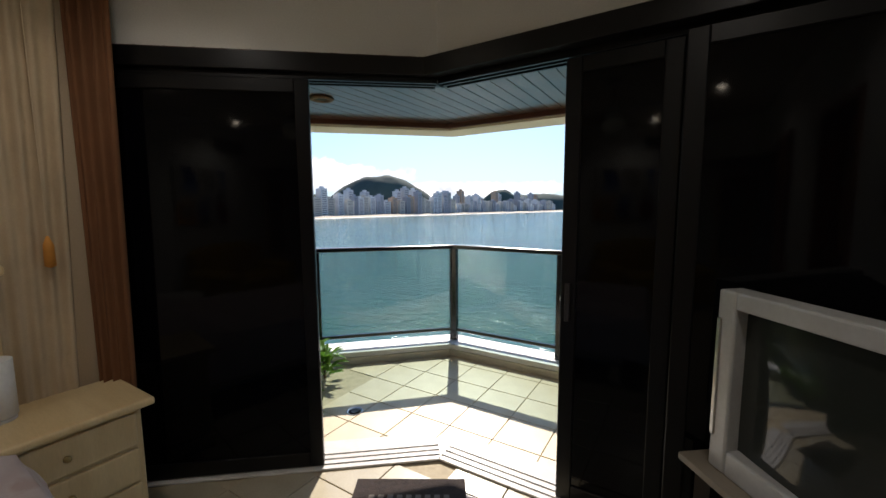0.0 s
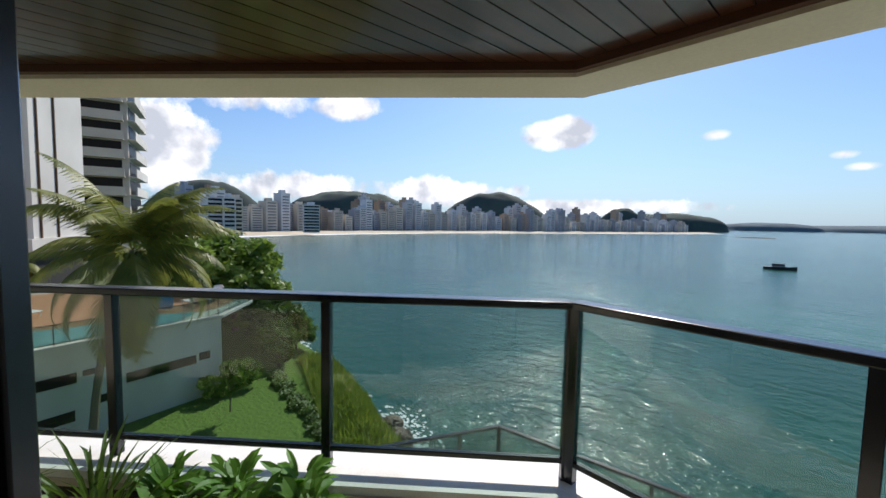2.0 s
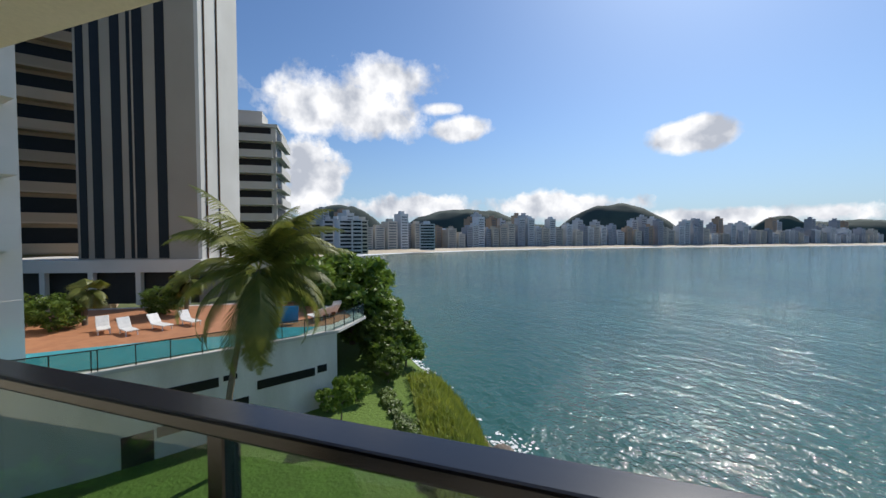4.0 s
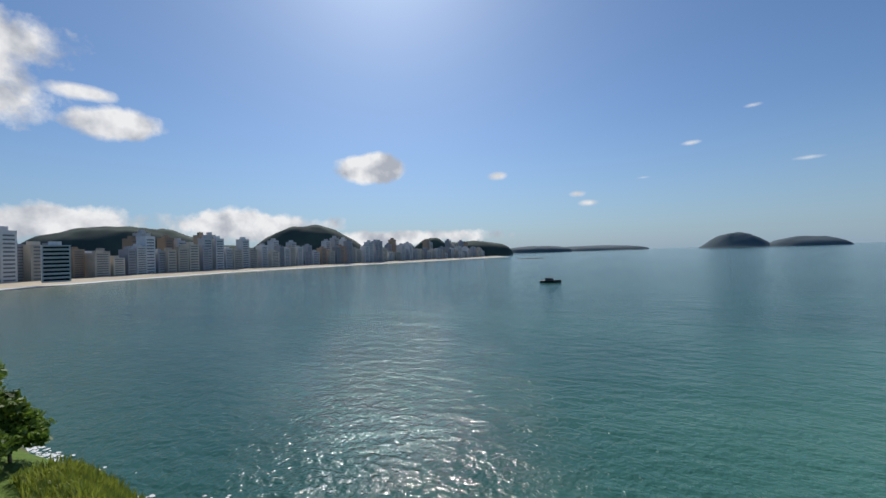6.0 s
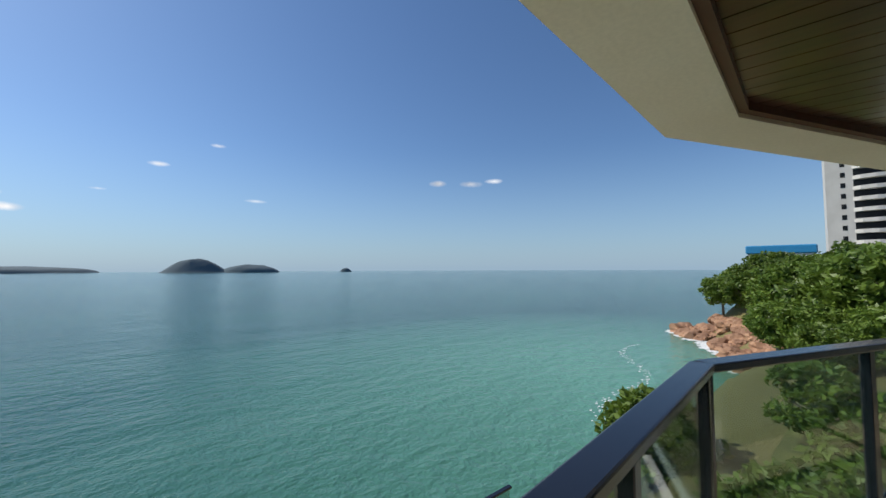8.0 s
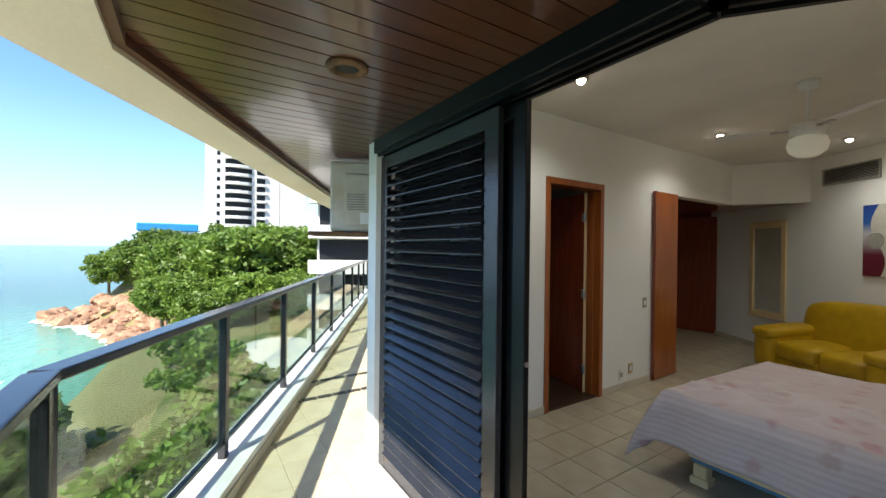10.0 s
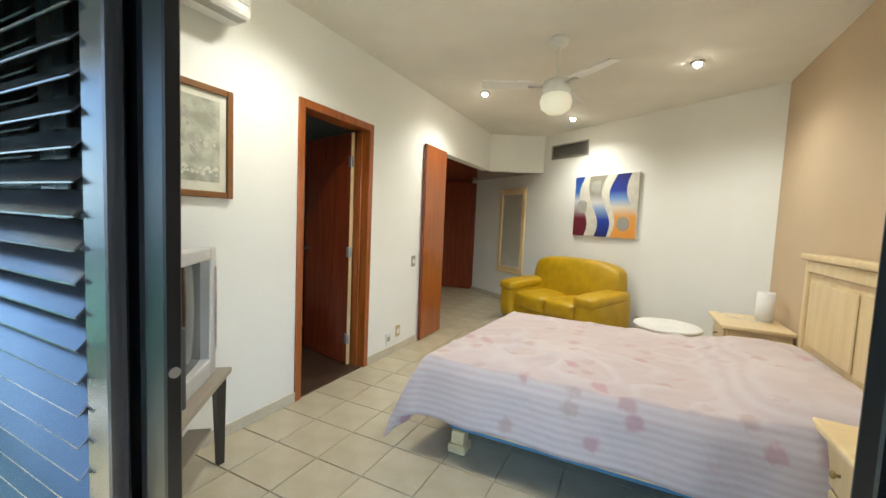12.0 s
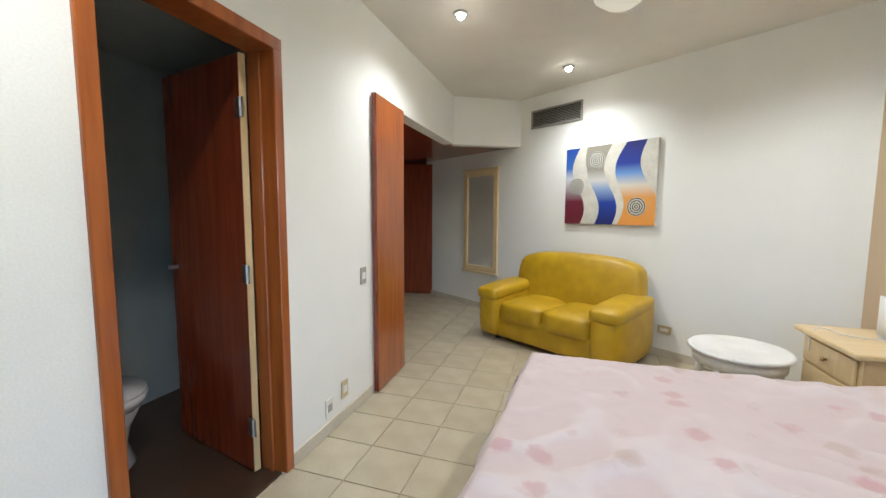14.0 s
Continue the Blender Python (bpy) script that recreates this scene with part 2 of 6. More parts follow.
def leaf_material(name, colour, second, scale, vary):
    """Leaves let part of the light through."""
    m = material(name, colour, 0.5, second=second, scale=scale, vary=vary)
    t = m.node_tree
    b = t.nodes["Principled BSDF"]
    tr, mix = t.nodes.new("ShaderNodeBsdfTranslucent"), t.nodes.new("ShaderNodeMixShader")
    mix.inputs[0].default_value = 0.38
    t.links.new(b.inputs["Base Color"].links[0].from_socket, tr.inputs[0])
    t.links.new(b.outputs[0], mix.inputs[1])
    t.links.new(tr.outputs[0], mix.inputs[2])
    t.links.new(mix.outputs[0], t.nodes["Material Output"].inputs[0])
    return m


M_LEAF = leaf_material("leaf_bright", (0.22, 0.40, 0.05), (0.12, 0.25, 0.03), 3, 0.15)
M_LEAFDK = leaf_material("leaf_dark", (0.19, 0.275, 0.04), (0.085, 0.15, 0.022), 0.6, 0.25)
M_PALMLEAF = leaf_material("palm_leaf", (0.24, 0.25, 0.05), (0.12, 0.15, 0.03), 1.5, 0.1)
M_BARK = material("bark", (0.22, 0.18, 0.13), 0.9, second=(0.13, 0.10, 0.07), scale=8, stretch=(1, 1, 6), bump=0.4)
M_FLOWER = material("pink_petals", (0.55, 0.13, 0.25), 0.6, scale=10)
M_CONCRETE = material("stained_white_render", (0.74, 0.72, 0.67), 0.85, second=(0.55, 0.53, 0.48), scale=0.5, stretch=(1, 1, 0.25), bump=0.1, fine=30)
M_BUILD = material("white_building_render", (0.60, 0.58, 0.54), 0.8, second=(0.52, 0.50, 0.46), scale=0.2, bump=0.05)
M_TOWER = material("tan_tower_render", (0.33, 0.29, 0.24), 0.8, second=(0.29, 0.25, 0.205), scale=0.15)
M_WINDOW = material("dark_window_glass", (0.012, 0.014, 0.016), 0.4, scale=2, spec=0.2)
M_DECK = material("terracotta_deck", (0.42, 0.19, 0.09), 0.7, second=(0.35, 0.15, 0.07), scale=2)
M_POOL = material("pool_water", (0.10, 0.42, 0.50), 0.06, scale=2, bump=0.1, fine=4)
M_BLUE = material("blue_tarpaulin", (0.02, 0.22, 0.45), 0.5, scale=4)
M_SAND = material("sand", (0.56, 0.48, 0.36), 0.95, scale=0.05)
M_PATH = material("garden_paving", (0.33, 0.26, 0.15), 0.9, second=(0.20, 0.19, 0.08), scale=0.25, fine=3, bump=0.2)
M_ROCK = material("shore_rock", (0.22, 0.17, 0.13), 0.85, second=(0.09, 0.075, 0.06), scale=1.2, bump=0.5, fine=9)
M_ROCKR = material("red_shore_rock", (0.42, 0.24, 0.14), 0.85, second=(0.22, 0.12, 0.075), scale=0.35, bump=0.5, fine=4)
M_FOAM = material("sea_foam", (0.80, 0.82, 0.82), 0.9, scale=3)
M_HILL = material("forest_hill", (0.065, 0.090, 0.070), 0.95, second=(0.042, 0.062, 0.055), scale=0.02, bump=0.0, fine=0.2)
# paler and bluer than the near hills: distance haze painted into the base colour
M_ISLE = material("hazed_far_land", (0.10, 0.14, 0.16), 0.95, scale=0.01)
M_CITY = [material("city_render_%s" % n, c, 0.85, scale=0.1, vary=0.2) for n, c in (("white", (0.62, 0.62, 0.62)), ("cream", (0.56, 0.51, 0.43)), ("grey", (0.36, 0.37, 0.40)), ("tan", (0.45, 0.32, 0.22)))]
M_CITYDK = material("city_window_band", (0.16, 0.17, 0.185), 0.4, scale=0.3)
M_MAT = material("dark_mat_fibre", (0.035, 0.022, 0.018), 0.95, second=(0.022, 0.014, 0.012), scale=30, bump=0.6, fine=260)
M_MATMARK = material("faded_mat_mark", (0.16, 0.14, 0.12), 0.95, scale=30, bump=0.4)
M_CANVAS = material("canvas_cream", (0.66, 0.64, 0.56), 0.8, scale=14, bump=0.1)
M_POR = material("paint_orange", (0.72, 0.30, 0.05), 0.6, scale=5)
M_PAPER = material("print_paper", (0.62, 0.61, 0.52), 0.8, second=(0.46, 0.46, 0.38), scale=5)
M_PRINT = material("print_picture", (0.44, 0.44, 0.37), 0.8, second=(0.27, 0.275, 0.22), scale=11, detail=6, contrast=(0.38, 0.62))
M_FRAME = material("brown_picture_frame", (0.20, 0.085, 0.028), 0.35, scale=8, coat=0.3)
M_LAMPON = glow("lit_halogen", (1.0, 0.90, 0.72), 14.0)
M_GLOBE = glow("lit_milk_glass_globe", (0.9, 0.88, 0.74), 0.03)
# near-black that paints the shade inside openings; also colours the unlit bulbs
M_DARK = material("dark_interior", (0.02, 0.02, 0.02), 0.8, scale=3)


def lawn_material():
    m = material("lawn_grass", (0.145, 0.24, 0.030), 0.9, second=(0.085, 0.16, 0.02), scale=0.45, bump=0.4, fine=6)
    return m


M_LAWN = lawn_material()
M_SCRUB = material("scrub", (0.16, 0.17, 0.05), 0.95, second=(0.06, 0.09, 0.02), scale=0.7, bump=0.8, fine=4)


def sea_material():
    m = bpy.data.materials.new("sea_water")
    m.use_nodes = True
    t = m.node_tree
    b = t.nodes["Principled BSDF"]
    b.inputs["Roughness"].default_value = 0.10
    b.inputs["IOR"].default_value = 1.33
    co = t.nodes.new("ShaderNodeTexCoord")
    n0 = t.nodes.new("ShaderNodeTexNoise")
    n0.inputs["Scale"].default_value, n0.inputs["Detail"].default_value = 0.012, 3
    mp = t.nodes.new("ShaderNodeMapping")
    mp.inputs["Scale"].default_value = (0.5, 1.6, 1)
    t.links.new(co.outputs["Object"], mp.inputs[0])
    t.links.new(mp.outputs[0], n0.inputs["Vector"])
    ramp = t.nodes.new("ShaderNodeValToRGB")
    ramp.color_ramp.elements[0].position, ramp.color_ramp.elements[0].color = 0.35, (0.018, 0.086, 0.070, 1)
    ramp.color_ramp.elements[1].position, ramp.color_ramp.elements[1].color = 0.68, (0.036, 0.130, 0.094, 1)
    t.links.new(n0.outputs[0], ramp.inputs[0])
    # pale sandy shallows in the lee of the headland
    dist = t.nodes.new("ShaderNodeVectorMath")
    dist.operation = "DISTANCE"
    dist.inputs[1].default_value = (74, 22, -15)
    t.links.new(co.outputs["Object"], dist.inputs[0])
    near = t.nodes.new("ShaderNodeMapRange")
    near.inputs[1].default_value, near.inputs[2].default_value = 85.0, 15.0
    near.inputs[3].default_value, near.inputs[4].default_value = 0.0, 0.9
    t.links.new(dist.outputs["Value"], near.inputs[0])
    shal = t.nodes.new("ShaderNodeMixRGB")
    shal.inputs[2].default_value = (0.13, 0.33, 0.23, 1)
    t.links.new(near.outputs[0], shal.inputs[0])
    t.links.new(ramp.outputs[0], shal.inputs[1])
    t.links.new(shal.outputs[0], b.inputs["Base Color"])
    last = None
    for scale, dist, stretch in ((0.06, 0.7, (0.6, 1.5, 1)), (0.45, 0.40, (0.7, 1.3, 1)), (1.7, 0.21, (1, 1, 1))):
        q = t.nodes.new("ShaderNodeMapping")
        q.inputs["Scale"].default_value = stretch
        q.inputs["Rotation"].default_value = (0, 0, radians(20 + 40 * scale))
        n = t.nodes.new("ShaderNodeTexNoise")
        n.inputs["Scale"].default_value, n.inputs["Detail"].default_value = scale, 3
        bp = t.nodes.new("ShaderNodeBump")
        bp.inputs["Distance"].default_value, bp.inputs["Strength"].default_value = dist, 0.9
        t.links.new(co.outputs["Object"], q.inputs[0])
        t.links.new(q.outputs[0], n.inputs["Vector"])
        t.links.new(n.outputs[0], bp.inputs["Height"])
        if last:
            t.links.new(last.outputs[0], bp.inputs["Normal"])
        last = bp
    t.links.new(last.outputs[0], b.inputs["Normal"])
    return m


M_SEA = sea_material()


# ---- mesh helpers ----
def mesh_object(name, bm, mat, smooth=False):
    me = bpy.data.meshes.new(name)
    bm.to_mesh(me)
    bm.free()
    for m in (mat if isinstance(mat, (list, tuple)) else (mat,)):
        me.materials.append(m)
    if smooth:
        for p in me.polygons:
            p.use_smooth = True
    return new(name, me)


def part(name, bm, mat, parent, label="", smooth=False):
    ob = mesh_object(name, bm, mat, smooth)
    ob.parent = parent
    if label:
        tagged(ob, label)
    return ob


def thing(name, label, category, group="", kind="", at=None):
    ob = new(name)
    ob.empty_display_size = 0.1
    if at is not None:
        ob.matrix_basis = at
    return tagged(ob, label, category, group, kind)


def box(x0, y0, z0, x1, y1, z1, bevel=0.0, segs=1, bm=None, m=None):
    """A box between two corners, its edges rounded by bevel."""
    b = bmesh.new()
    bmesh.ops.create_cube(b, size=1)
    bmesh.ops.transform(b, matrix=Matrix.Translation(((x0 + x1) / 2, (y0 + y1) / 2, (z0 + z1) / 2)) @ Matrix.Diagonal((abs(x1 - x0), abs(y1 - y0), abs(z1 - z0), 1)), verts=b.verts)
    if bevel:
        bmesh.ops.bevel(b, geom=b.edges[:], offset=bevel, segments=segs, affect="EDGES", profile=0.5)
    if m is not None:
        bmesh.ops.transform(b, matrix=m, verts=b.verts)
    return join(bm, b)


def join(bm, b):
    if bm is None:
        return b
    me = bpy.data.meshes.new("tmp")
    b.to_mesh(me)
    b.free()
    bm.from_mesh(me)
    bpy.data.meshes.remove(me)
    return bm


def tube(p0, p1, r0, r1=None, n=12, bm=None, bevel=0.0):
    """A cylinder or cone between two points."""
    p0, p1 = Vector(p0), Vector(p1)
    b = bmesh.new()
    bmesh.ops.create_cone(b, cap_ends=True, segments=n, radius1=r0, radius2=r0 if r1 is None else r1, depth=(p1 - p0).length)
    if bevel:
        rim = [e for e in b.edges if abs(e.verts[0].co.z - e.verts[1].co.z) < 1e-5]
        bmesh.ops.bevel(b, geom=rim, offset=bevel, segments=2, affect="EDGES")
    q = (p1 - p0).to_track_quat("Z", "Y").to_matrix().to_4x4()
    bmesh.ops.transform(b, matrix=Matrix.Translation((p0 + p1) / 2) @ q, verts=b.verts)
    return join(bm, b)


def lathe(profile, n=24, bm=None, m=None):
    """A turned shape from (radius, height) pairs round z."""
    b = bmesh.new()
    rings = []
    for r, z in profile:
        rings.append([b.verts.new((r * math.cos(2 * math.pi * i / n), r * math.sin(2 * math.pi * i / n), z)) for i in range(n)])
    for a, c in zip(rings, rings[1:]):
        for i in range(n):
            b.faces.new((a[i], a[(i + 1) % n], c[(i + 1) % n], c[i]))
    b.faces.new(rings[0][::-1])
    b.faces.new(rings[-1])
    if m is not None:
        bmesh.ops.transform(b, matrix=m, verts=b.verts)
    return join(bm, b)


def prism(points, z0, z1, bm=None):
    """A slab with the outline of the points, given counter-clockwise."""
    b = bmesh.new()
    lo = [b.verts.new((x, y, z0)) for x, y in points]
    hi = [b.verts.new((x, y, z1)) for x, y in points]
    b.faces.new(lo[::-1])
    b.faces.new(hi)
    for i in range(len(points)):
        j = (i + 1) % len(points)
        b.faces.new((lo[i], lo[j], hi[j], hi[i]))
    bmesh.ops.recalc_face_normals(b, faces=b.faces)
    return join(bm, b)


def along(p, q):
    """A pose at p whose x runs to q, level."""
    d = Vector((q[0] - p[0], q[1] - p[1], 0))
    return pose(p[0], p[1], 0, 0, 0, math.degrees(math.atan2(d.y, d.x))), d.length


def wall(name, p, q, z0, z1, thick, mat, holes=(), kind="structure"):
    """A wall whose face runs from p to q and whose thickness lies to the left of that way; holes are (from, to, bottom, top)."""
    m, length = along(p, q)
    bm, at = None, 0.0
    for a, b_, lo, hi in sorted(holes):
        if a > at:
            bm = box(at, 0, z0, a, thick, z1, bm=bm)
        if lo > z0:
            bm = box(a, 0, z0, b_, thick, lo, bm=bm)
        if hi < z1:
            bm = box(a, 0, hi, b_, thick, z1, bm=bm)
        at = b_
    if at < length:
        bm = box(at, 0, z0, length, thick, z1, bm=bm)
    ob = mesh_object(name, bm, mat)
    ob.matrix_basis = m
    return tagged(ob, kind=kind)


def setting(name, bm, mat, label="", m=None, smooth=False):
    ob = mesh_object(name, bm, mat, smooth)
    if m is not None:
        ob.matrix_basis = m
    return tagged(ob, label, kind="structure")


def unit(p, q):
    v = Vector((q[0] - p[0], q[1] - p[1]))
    return v.normalized()


# ---- the flat: plan ----
WX, BX = -2.07, 1.185                     # headboard wall, bathroom wall
V, W, E = (-0.80, 1.17), (-2.07, 0.13), (1.185, 1.17)   # facade corner, its two ends
CEIL, DROP = 2.71, 2.15
BACK = (0.834, -0.552)                    # the way of the back wall
B0 = (-0.5, -3.95)


def back(x):
    return B0[1] + (x - B0[0]) * BACK[1] / BACK[0]


R0, R1 = (-1.632, 2.733), (0.488, 2.737)  # corners of the railing
LW, RW = (-0.715, -0.699), (0.890, -0.456)
RA = (R0[0] + LW[0] * 6.2, R0[1] + LW[1] * 6.2)
RZ = (R1[0] + RW[0] * 13.4, R1[1] + RW[1] * 13.4)


def offset_path(points, d):
    """The open line moved d to the left of its way."""
    out = []
    for i, p in enumerate(points):
        ns = []
        if i:
            u = unit(points[i - 1], p)
            ns.append(Vector((-u.y, u.x)))
        if i < len(points) - 1:
            u = unit(p, points[i + 1])
            ns.append(Vector((-u.y, u.x)))
        n = sum(ns, Vector((0, 0)))
        n = n / n.dot(ns[0]) if n.dot(ns[0]) else n
        out.append((p[0] + n.x * d, p[1] + n.y * d))
    return out


def strip(path, d0, d1, z0, z1, bm=None):
    """A bar along a line, between two offsets and two heights."""
    a, b = offset_path(path, d0), offset_path(path, d1)
    return prism(b[::-1] + a, z0, z1, bm) if d1 > d0 else prism(a[::-1] + b, z0, z1, bm)


RAILWAY = [RA, R0, R1, RZ]
SLAB = -0.03
FAR_W = (W[0] - 0.774 * 4.2, W[1] - 0.633 * 4.2)
LONG_E = (1.45, 0.85)
FAR_E = (LONG_E[0] + RW[0] * 13, LONG_E[1] + RW[1] * 13)

# floor slabs under the tiles
setting("floor", prism([(WX - 0.2, -7.2), (4.2, -7.2), (4.2, -0.7), (BX + 0.1, 0.95), (BX + 0.1, 1.25), (V[0], 1.25), (WX - 0.2, 0.2)], -0.30, -0.008), M_GROUT, "beige grout bed of the tiled floor")
outer = offset_path(RAILWAY, 0.12)
setting("balcony_floor", prism([FAR_E] + outer[::-1] + [FAR_W, W, V, E, LONG_E], -0.32, -0.005), M_GROUT_OUT, "beige grout bed of the balcony floor")

# walls of the bedroom
wall("wall_headboard", (WX, W[1] + 0.2), (WX, back(WX) - 0.2), -0.01, CEIL, -0.16, M_BEIGE)
wall("wall_back", (WX - 0.1, back(WX - 0.1)), (2.3, back(2.3)), -0.01, CEIL, -0.15, M_WALL)
DOOR_A, DOOR_B = -0.40, -1.13             # bathroom door opening along y
wall("wall_bathroom", (BX, E[1] + 0.12), (BX, -2.12), -0.01, CEIL, 0.13, M_WALL, holes=[(E[1] + 0.12 - DOOR_A, E[1] + 0.12 - DOOR_B, -0.01, 2.09)])
SOFFIT = (BX, -4.17)
wall("wall_soffit", (BX, -2.12), SOFFIT, DROP, CEIL, 0.13, M_WALL)
wall("wall_soffit_bend", SOFFIT, (0.44, back(0.44) + 0.0), DROP, CEIL, 0.13, M_WALL)
wall("wall_over_doors", W, V, 2.215, CEIL, 0.2, M_WALL)
wall("wall_over_doors_east", V, (E[0] + 0.13, E[1]), 2.215, CEIL, 0.2, M_WALL)
setting("ceiling", prism([(WX - 0.2, -7.2), (4.2, -7.2), (4.2, -0.7), (BX + 0.2, 0.95), (BX + 0.2, 1.37), (V[0], 1.37), (WX - 0.2, 0.3)], CEIL, CEIL + 0.25), M_CEIL)
# corridor behind the soffit
setting("ceiling_corridor", prism([(BX + 0.14, -2.12), (BX + 0.14, -4.2), (0.46, back(0.46) - 0.02), (2.4, back(2.4) - 0.1), (3.2, -6.2), (3.2, -2.12)][::-1], DROP + 0.004, DROP + 0.05), M_WOODDK, "dark red wooden corridor ceiling")
wall("wall_corridor_end", (3.2, -5.75), (1.7, -5.75), -0.01, 2.2, -0.1, M_WOODDK)
wall("wall_corridor_east", (3.1, -2.1), (3.1, -5.8), -0.01, 2.2, 0.1, M_WALL)
wall("wall_corridor_side", (BX + 0.13, -2.12), (3.1, -2.12), -0.01, CEIL, 0.1, M_WALL)
# bathroom shell
wall("wall_bath_east", (2.6, 0.2), (2.6, -2.0), -0.01, 2.5, 0.1, M_BATH)
wall("wall_bath_north", (BX + 0.13, 0.2), (2.6, 0.2), -0.01, 2.5, 0.1, M_BATH)
wall("wall_bath_south", (2.6, -2.0), (BX + 0.13, -2.0), -0.01, 2.5, 0.1, M_BATH)
setting("bathroom_floor", box(BX + 0.02, -2.0, -0.008, 2.6, 0.2, 0.004), M_BATHFLOOR, "dark polished bathroom floor")
setting("bathroom_ceiling", box(BX + 0.13, -2.0, 2.32, 2.6, 0.2, 2.36), M_BATH)
# outer walls that close the flat
wall("facade_west", (W[0] - 0.02, W[1] + 0.0), FAR_W, -0.3, 2.21, -0.2, M_SLAB)
wall("facade_long", (LONG_E[0] + 0.2, LONG_E[1] - 0.1), FAR_E, -0.3, 2.21, -0.2, M_SLAB)
PIL = setting("pillar", box(-0.13, -0.15, -0.01, 0.14, 0.14, 2.20, 0.008), M_CURB, "white painted pillar at the end of the bedroom facade", pose(1.42, 0.78, 0, 0, 0, -13))
wall("wall_house_south", (4.2, -7.1), (WX - 0.2, -7.1), -0.3, CEIL, -0.1, M_WALL)
wall("wall_house_east", (4.1, -0.75), (4.1, -7.1), -0.3, CEIL, 0.1, M_WALL)

# skirting
sk = box(BX - 0.012, DOOR_A + 0.05, 0, BX, 1.17, 0.075, 0.003)
sk = box(BX - 0.012, -2.05, 0, BX, DOOR_B - 0.05, 0.075, 0.003, bm=sk)
setting("baseboard", sk, M_SKIRT, "beige tile skirting along the white wall")
m_, l_ = along((WX, back(WX)), (2.3, back(2.3)))
setting("baseboard_back", box(0, 0, 0, l_, 0.012, 0.075, 0.003), M_SKIRT, "beige tile skirting along the white wall", m_)

# ---- door frames and sliding doors of the facade ----
for nm, p, q in (("door_track_west", W, V), ("door_track_east", V, E)):
    m, l = along(p, q)
    a0, a1 = (0, l + 0.05) if p == W else (-0.05, l)
    bm = box(a0, 0.01, 2.115, a1, 0.14, 2.215, 0.003)
    bm = box(a0, -0.06 if p == V else -0.02, 2.13, a1, 0.01, 2.222 if p == V else 2.219, 0.003, bm=bm)
    for y in (0.015, 0.06, 0.105):
        bm = box(0, y - 0.008, 2.098, l, y + 0.008, 2.115, bm=bm)
    setting(nm, bm, M_BLACK, "black door head with sliding tracks", m)
    bm = box(0, -0.03, 0.0, l, 0.24, 0.012, 0.003)
    for y in (0.015, 0.06, 0.105):
        bm = box(0, y - 0.006, 0.012, l, y + 0.006, 0.018, bm=bm)
    setting(nm.replace("track", "sill"), bm, M_MARBLE, "pale stone door sill with sliding tracks", m)


def louver_panel(length, label, group="sliding shutters"):
    """A sliding shutter: frame of two stiles and three rails, and tilted slats; x along it, y across, base at z = 0."""
    t = thing("louvered_shutter", label, "shutter", group)
    for nm, b in (("stile", box(0, 0.0, 0.02, 0.09, 0.038, 2.095, 0.004)), ("stile", box(length - 0.09, 0.0, 0.02, length, 0.038, 2.095, 0.004)),
                  ("rail", box(0.0905, 0.002, 0.02, length - 0.0905, 0.036, 0.12, 0.003)), ("rail", box(0.0905, 0.002, 2.01, length - 0.0905, 0.036, 2.095, 0.003))):
        part(nm, b, M_LOUVER, t)
    first = part("slat", box(0.091, -0.003, -0.043, length - 0.091, 0.003, 0.043, 0.0025), M_LOUVER, t)
    first.matrix_basis = pose(0, 0.024, 0.16, 43, 0, 0)
    n = int((1.99 - 0.16) / 0.070)
    for i in range(1, n + 1):
        o = first.copy()
        scene.collection.objects.link(o)
        o.matrix_basis = pose(0, 0.024, 0.16 + 0.070 * i, 43, 0, 0)
    return t


def glass_panel(length, label):
    """A sliding door of dark glass in a black frame, with a pull."""
    t = thing("sliding_glass_door", label, "glass door", "sliding glass doors")
    for nm, b in (("stile", box(0, 0.0, 0.02, 0.07, 0.034, 2.095, 0.004)), ("stile", box(length - 0.07, 0.0, 0.02, length, 0.034, 2.095, 0.004)),
                  ("rail", box(0.0705, 0.002, 0.02, length - 0.0705, 0.032, 0.10, 0.003)), ("rail", box(0.0705, 0.002, 2.03, length - 0.0705, 0.032, 2.095, 0.003))):
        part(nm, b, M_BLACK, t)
    # opaque black: the dark behind the glass is put into the pane's colour
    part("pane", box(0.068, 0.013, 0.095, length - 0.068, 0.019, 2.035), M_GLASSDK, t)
    return t


me_, le_ = along(V, E)
mw_, lw_ = along(W, V)
s1 = louver_panel(1.20, "dark bronze louvered aluminium shutter slid half open")
s1.matrix_basis = me_ @ pose(0.79, 0.046, 0)
s2 = louver_panel(0.75, "dark bronze louvered aluminium shutter beside the pillar")
s2.matrix_basis = me_ @ pose(1.12, 0.002, 0)
s3 = louver_panel(1.03, "dark bronze louvered aluminium shutter against the curtain side")
s3.matrix_basis = mw_ @ pose(-0.06, 0.048, 0)
g1 = glass_panel(0.45, "black-framed dark glass sliding door, slid open")
g1.matrix_basis = me_ @ pose(0.665, 0.011, 0)
g1b = glass_panel(0.8, "black-framed dark glass sliding door behind the television")
g1b.matrix_basis = me_ @ pose(1.118, -0.052, 0)
g2 = glass_panel(1.03, "black-framed dark glass sliding door beside the curtain")
g2.matrix_basis = mw_ @ pose(-0.045, -0.008, 0)
# lock and pull on the glass door's free edge
part("lock", tube((0.6095, 0, 0), (0.606, 0, 0), 0.011, n=16), M_STEEL, g1, "round steel lock").matrix_basis = pose(-0.61, 0.017, 1.02)
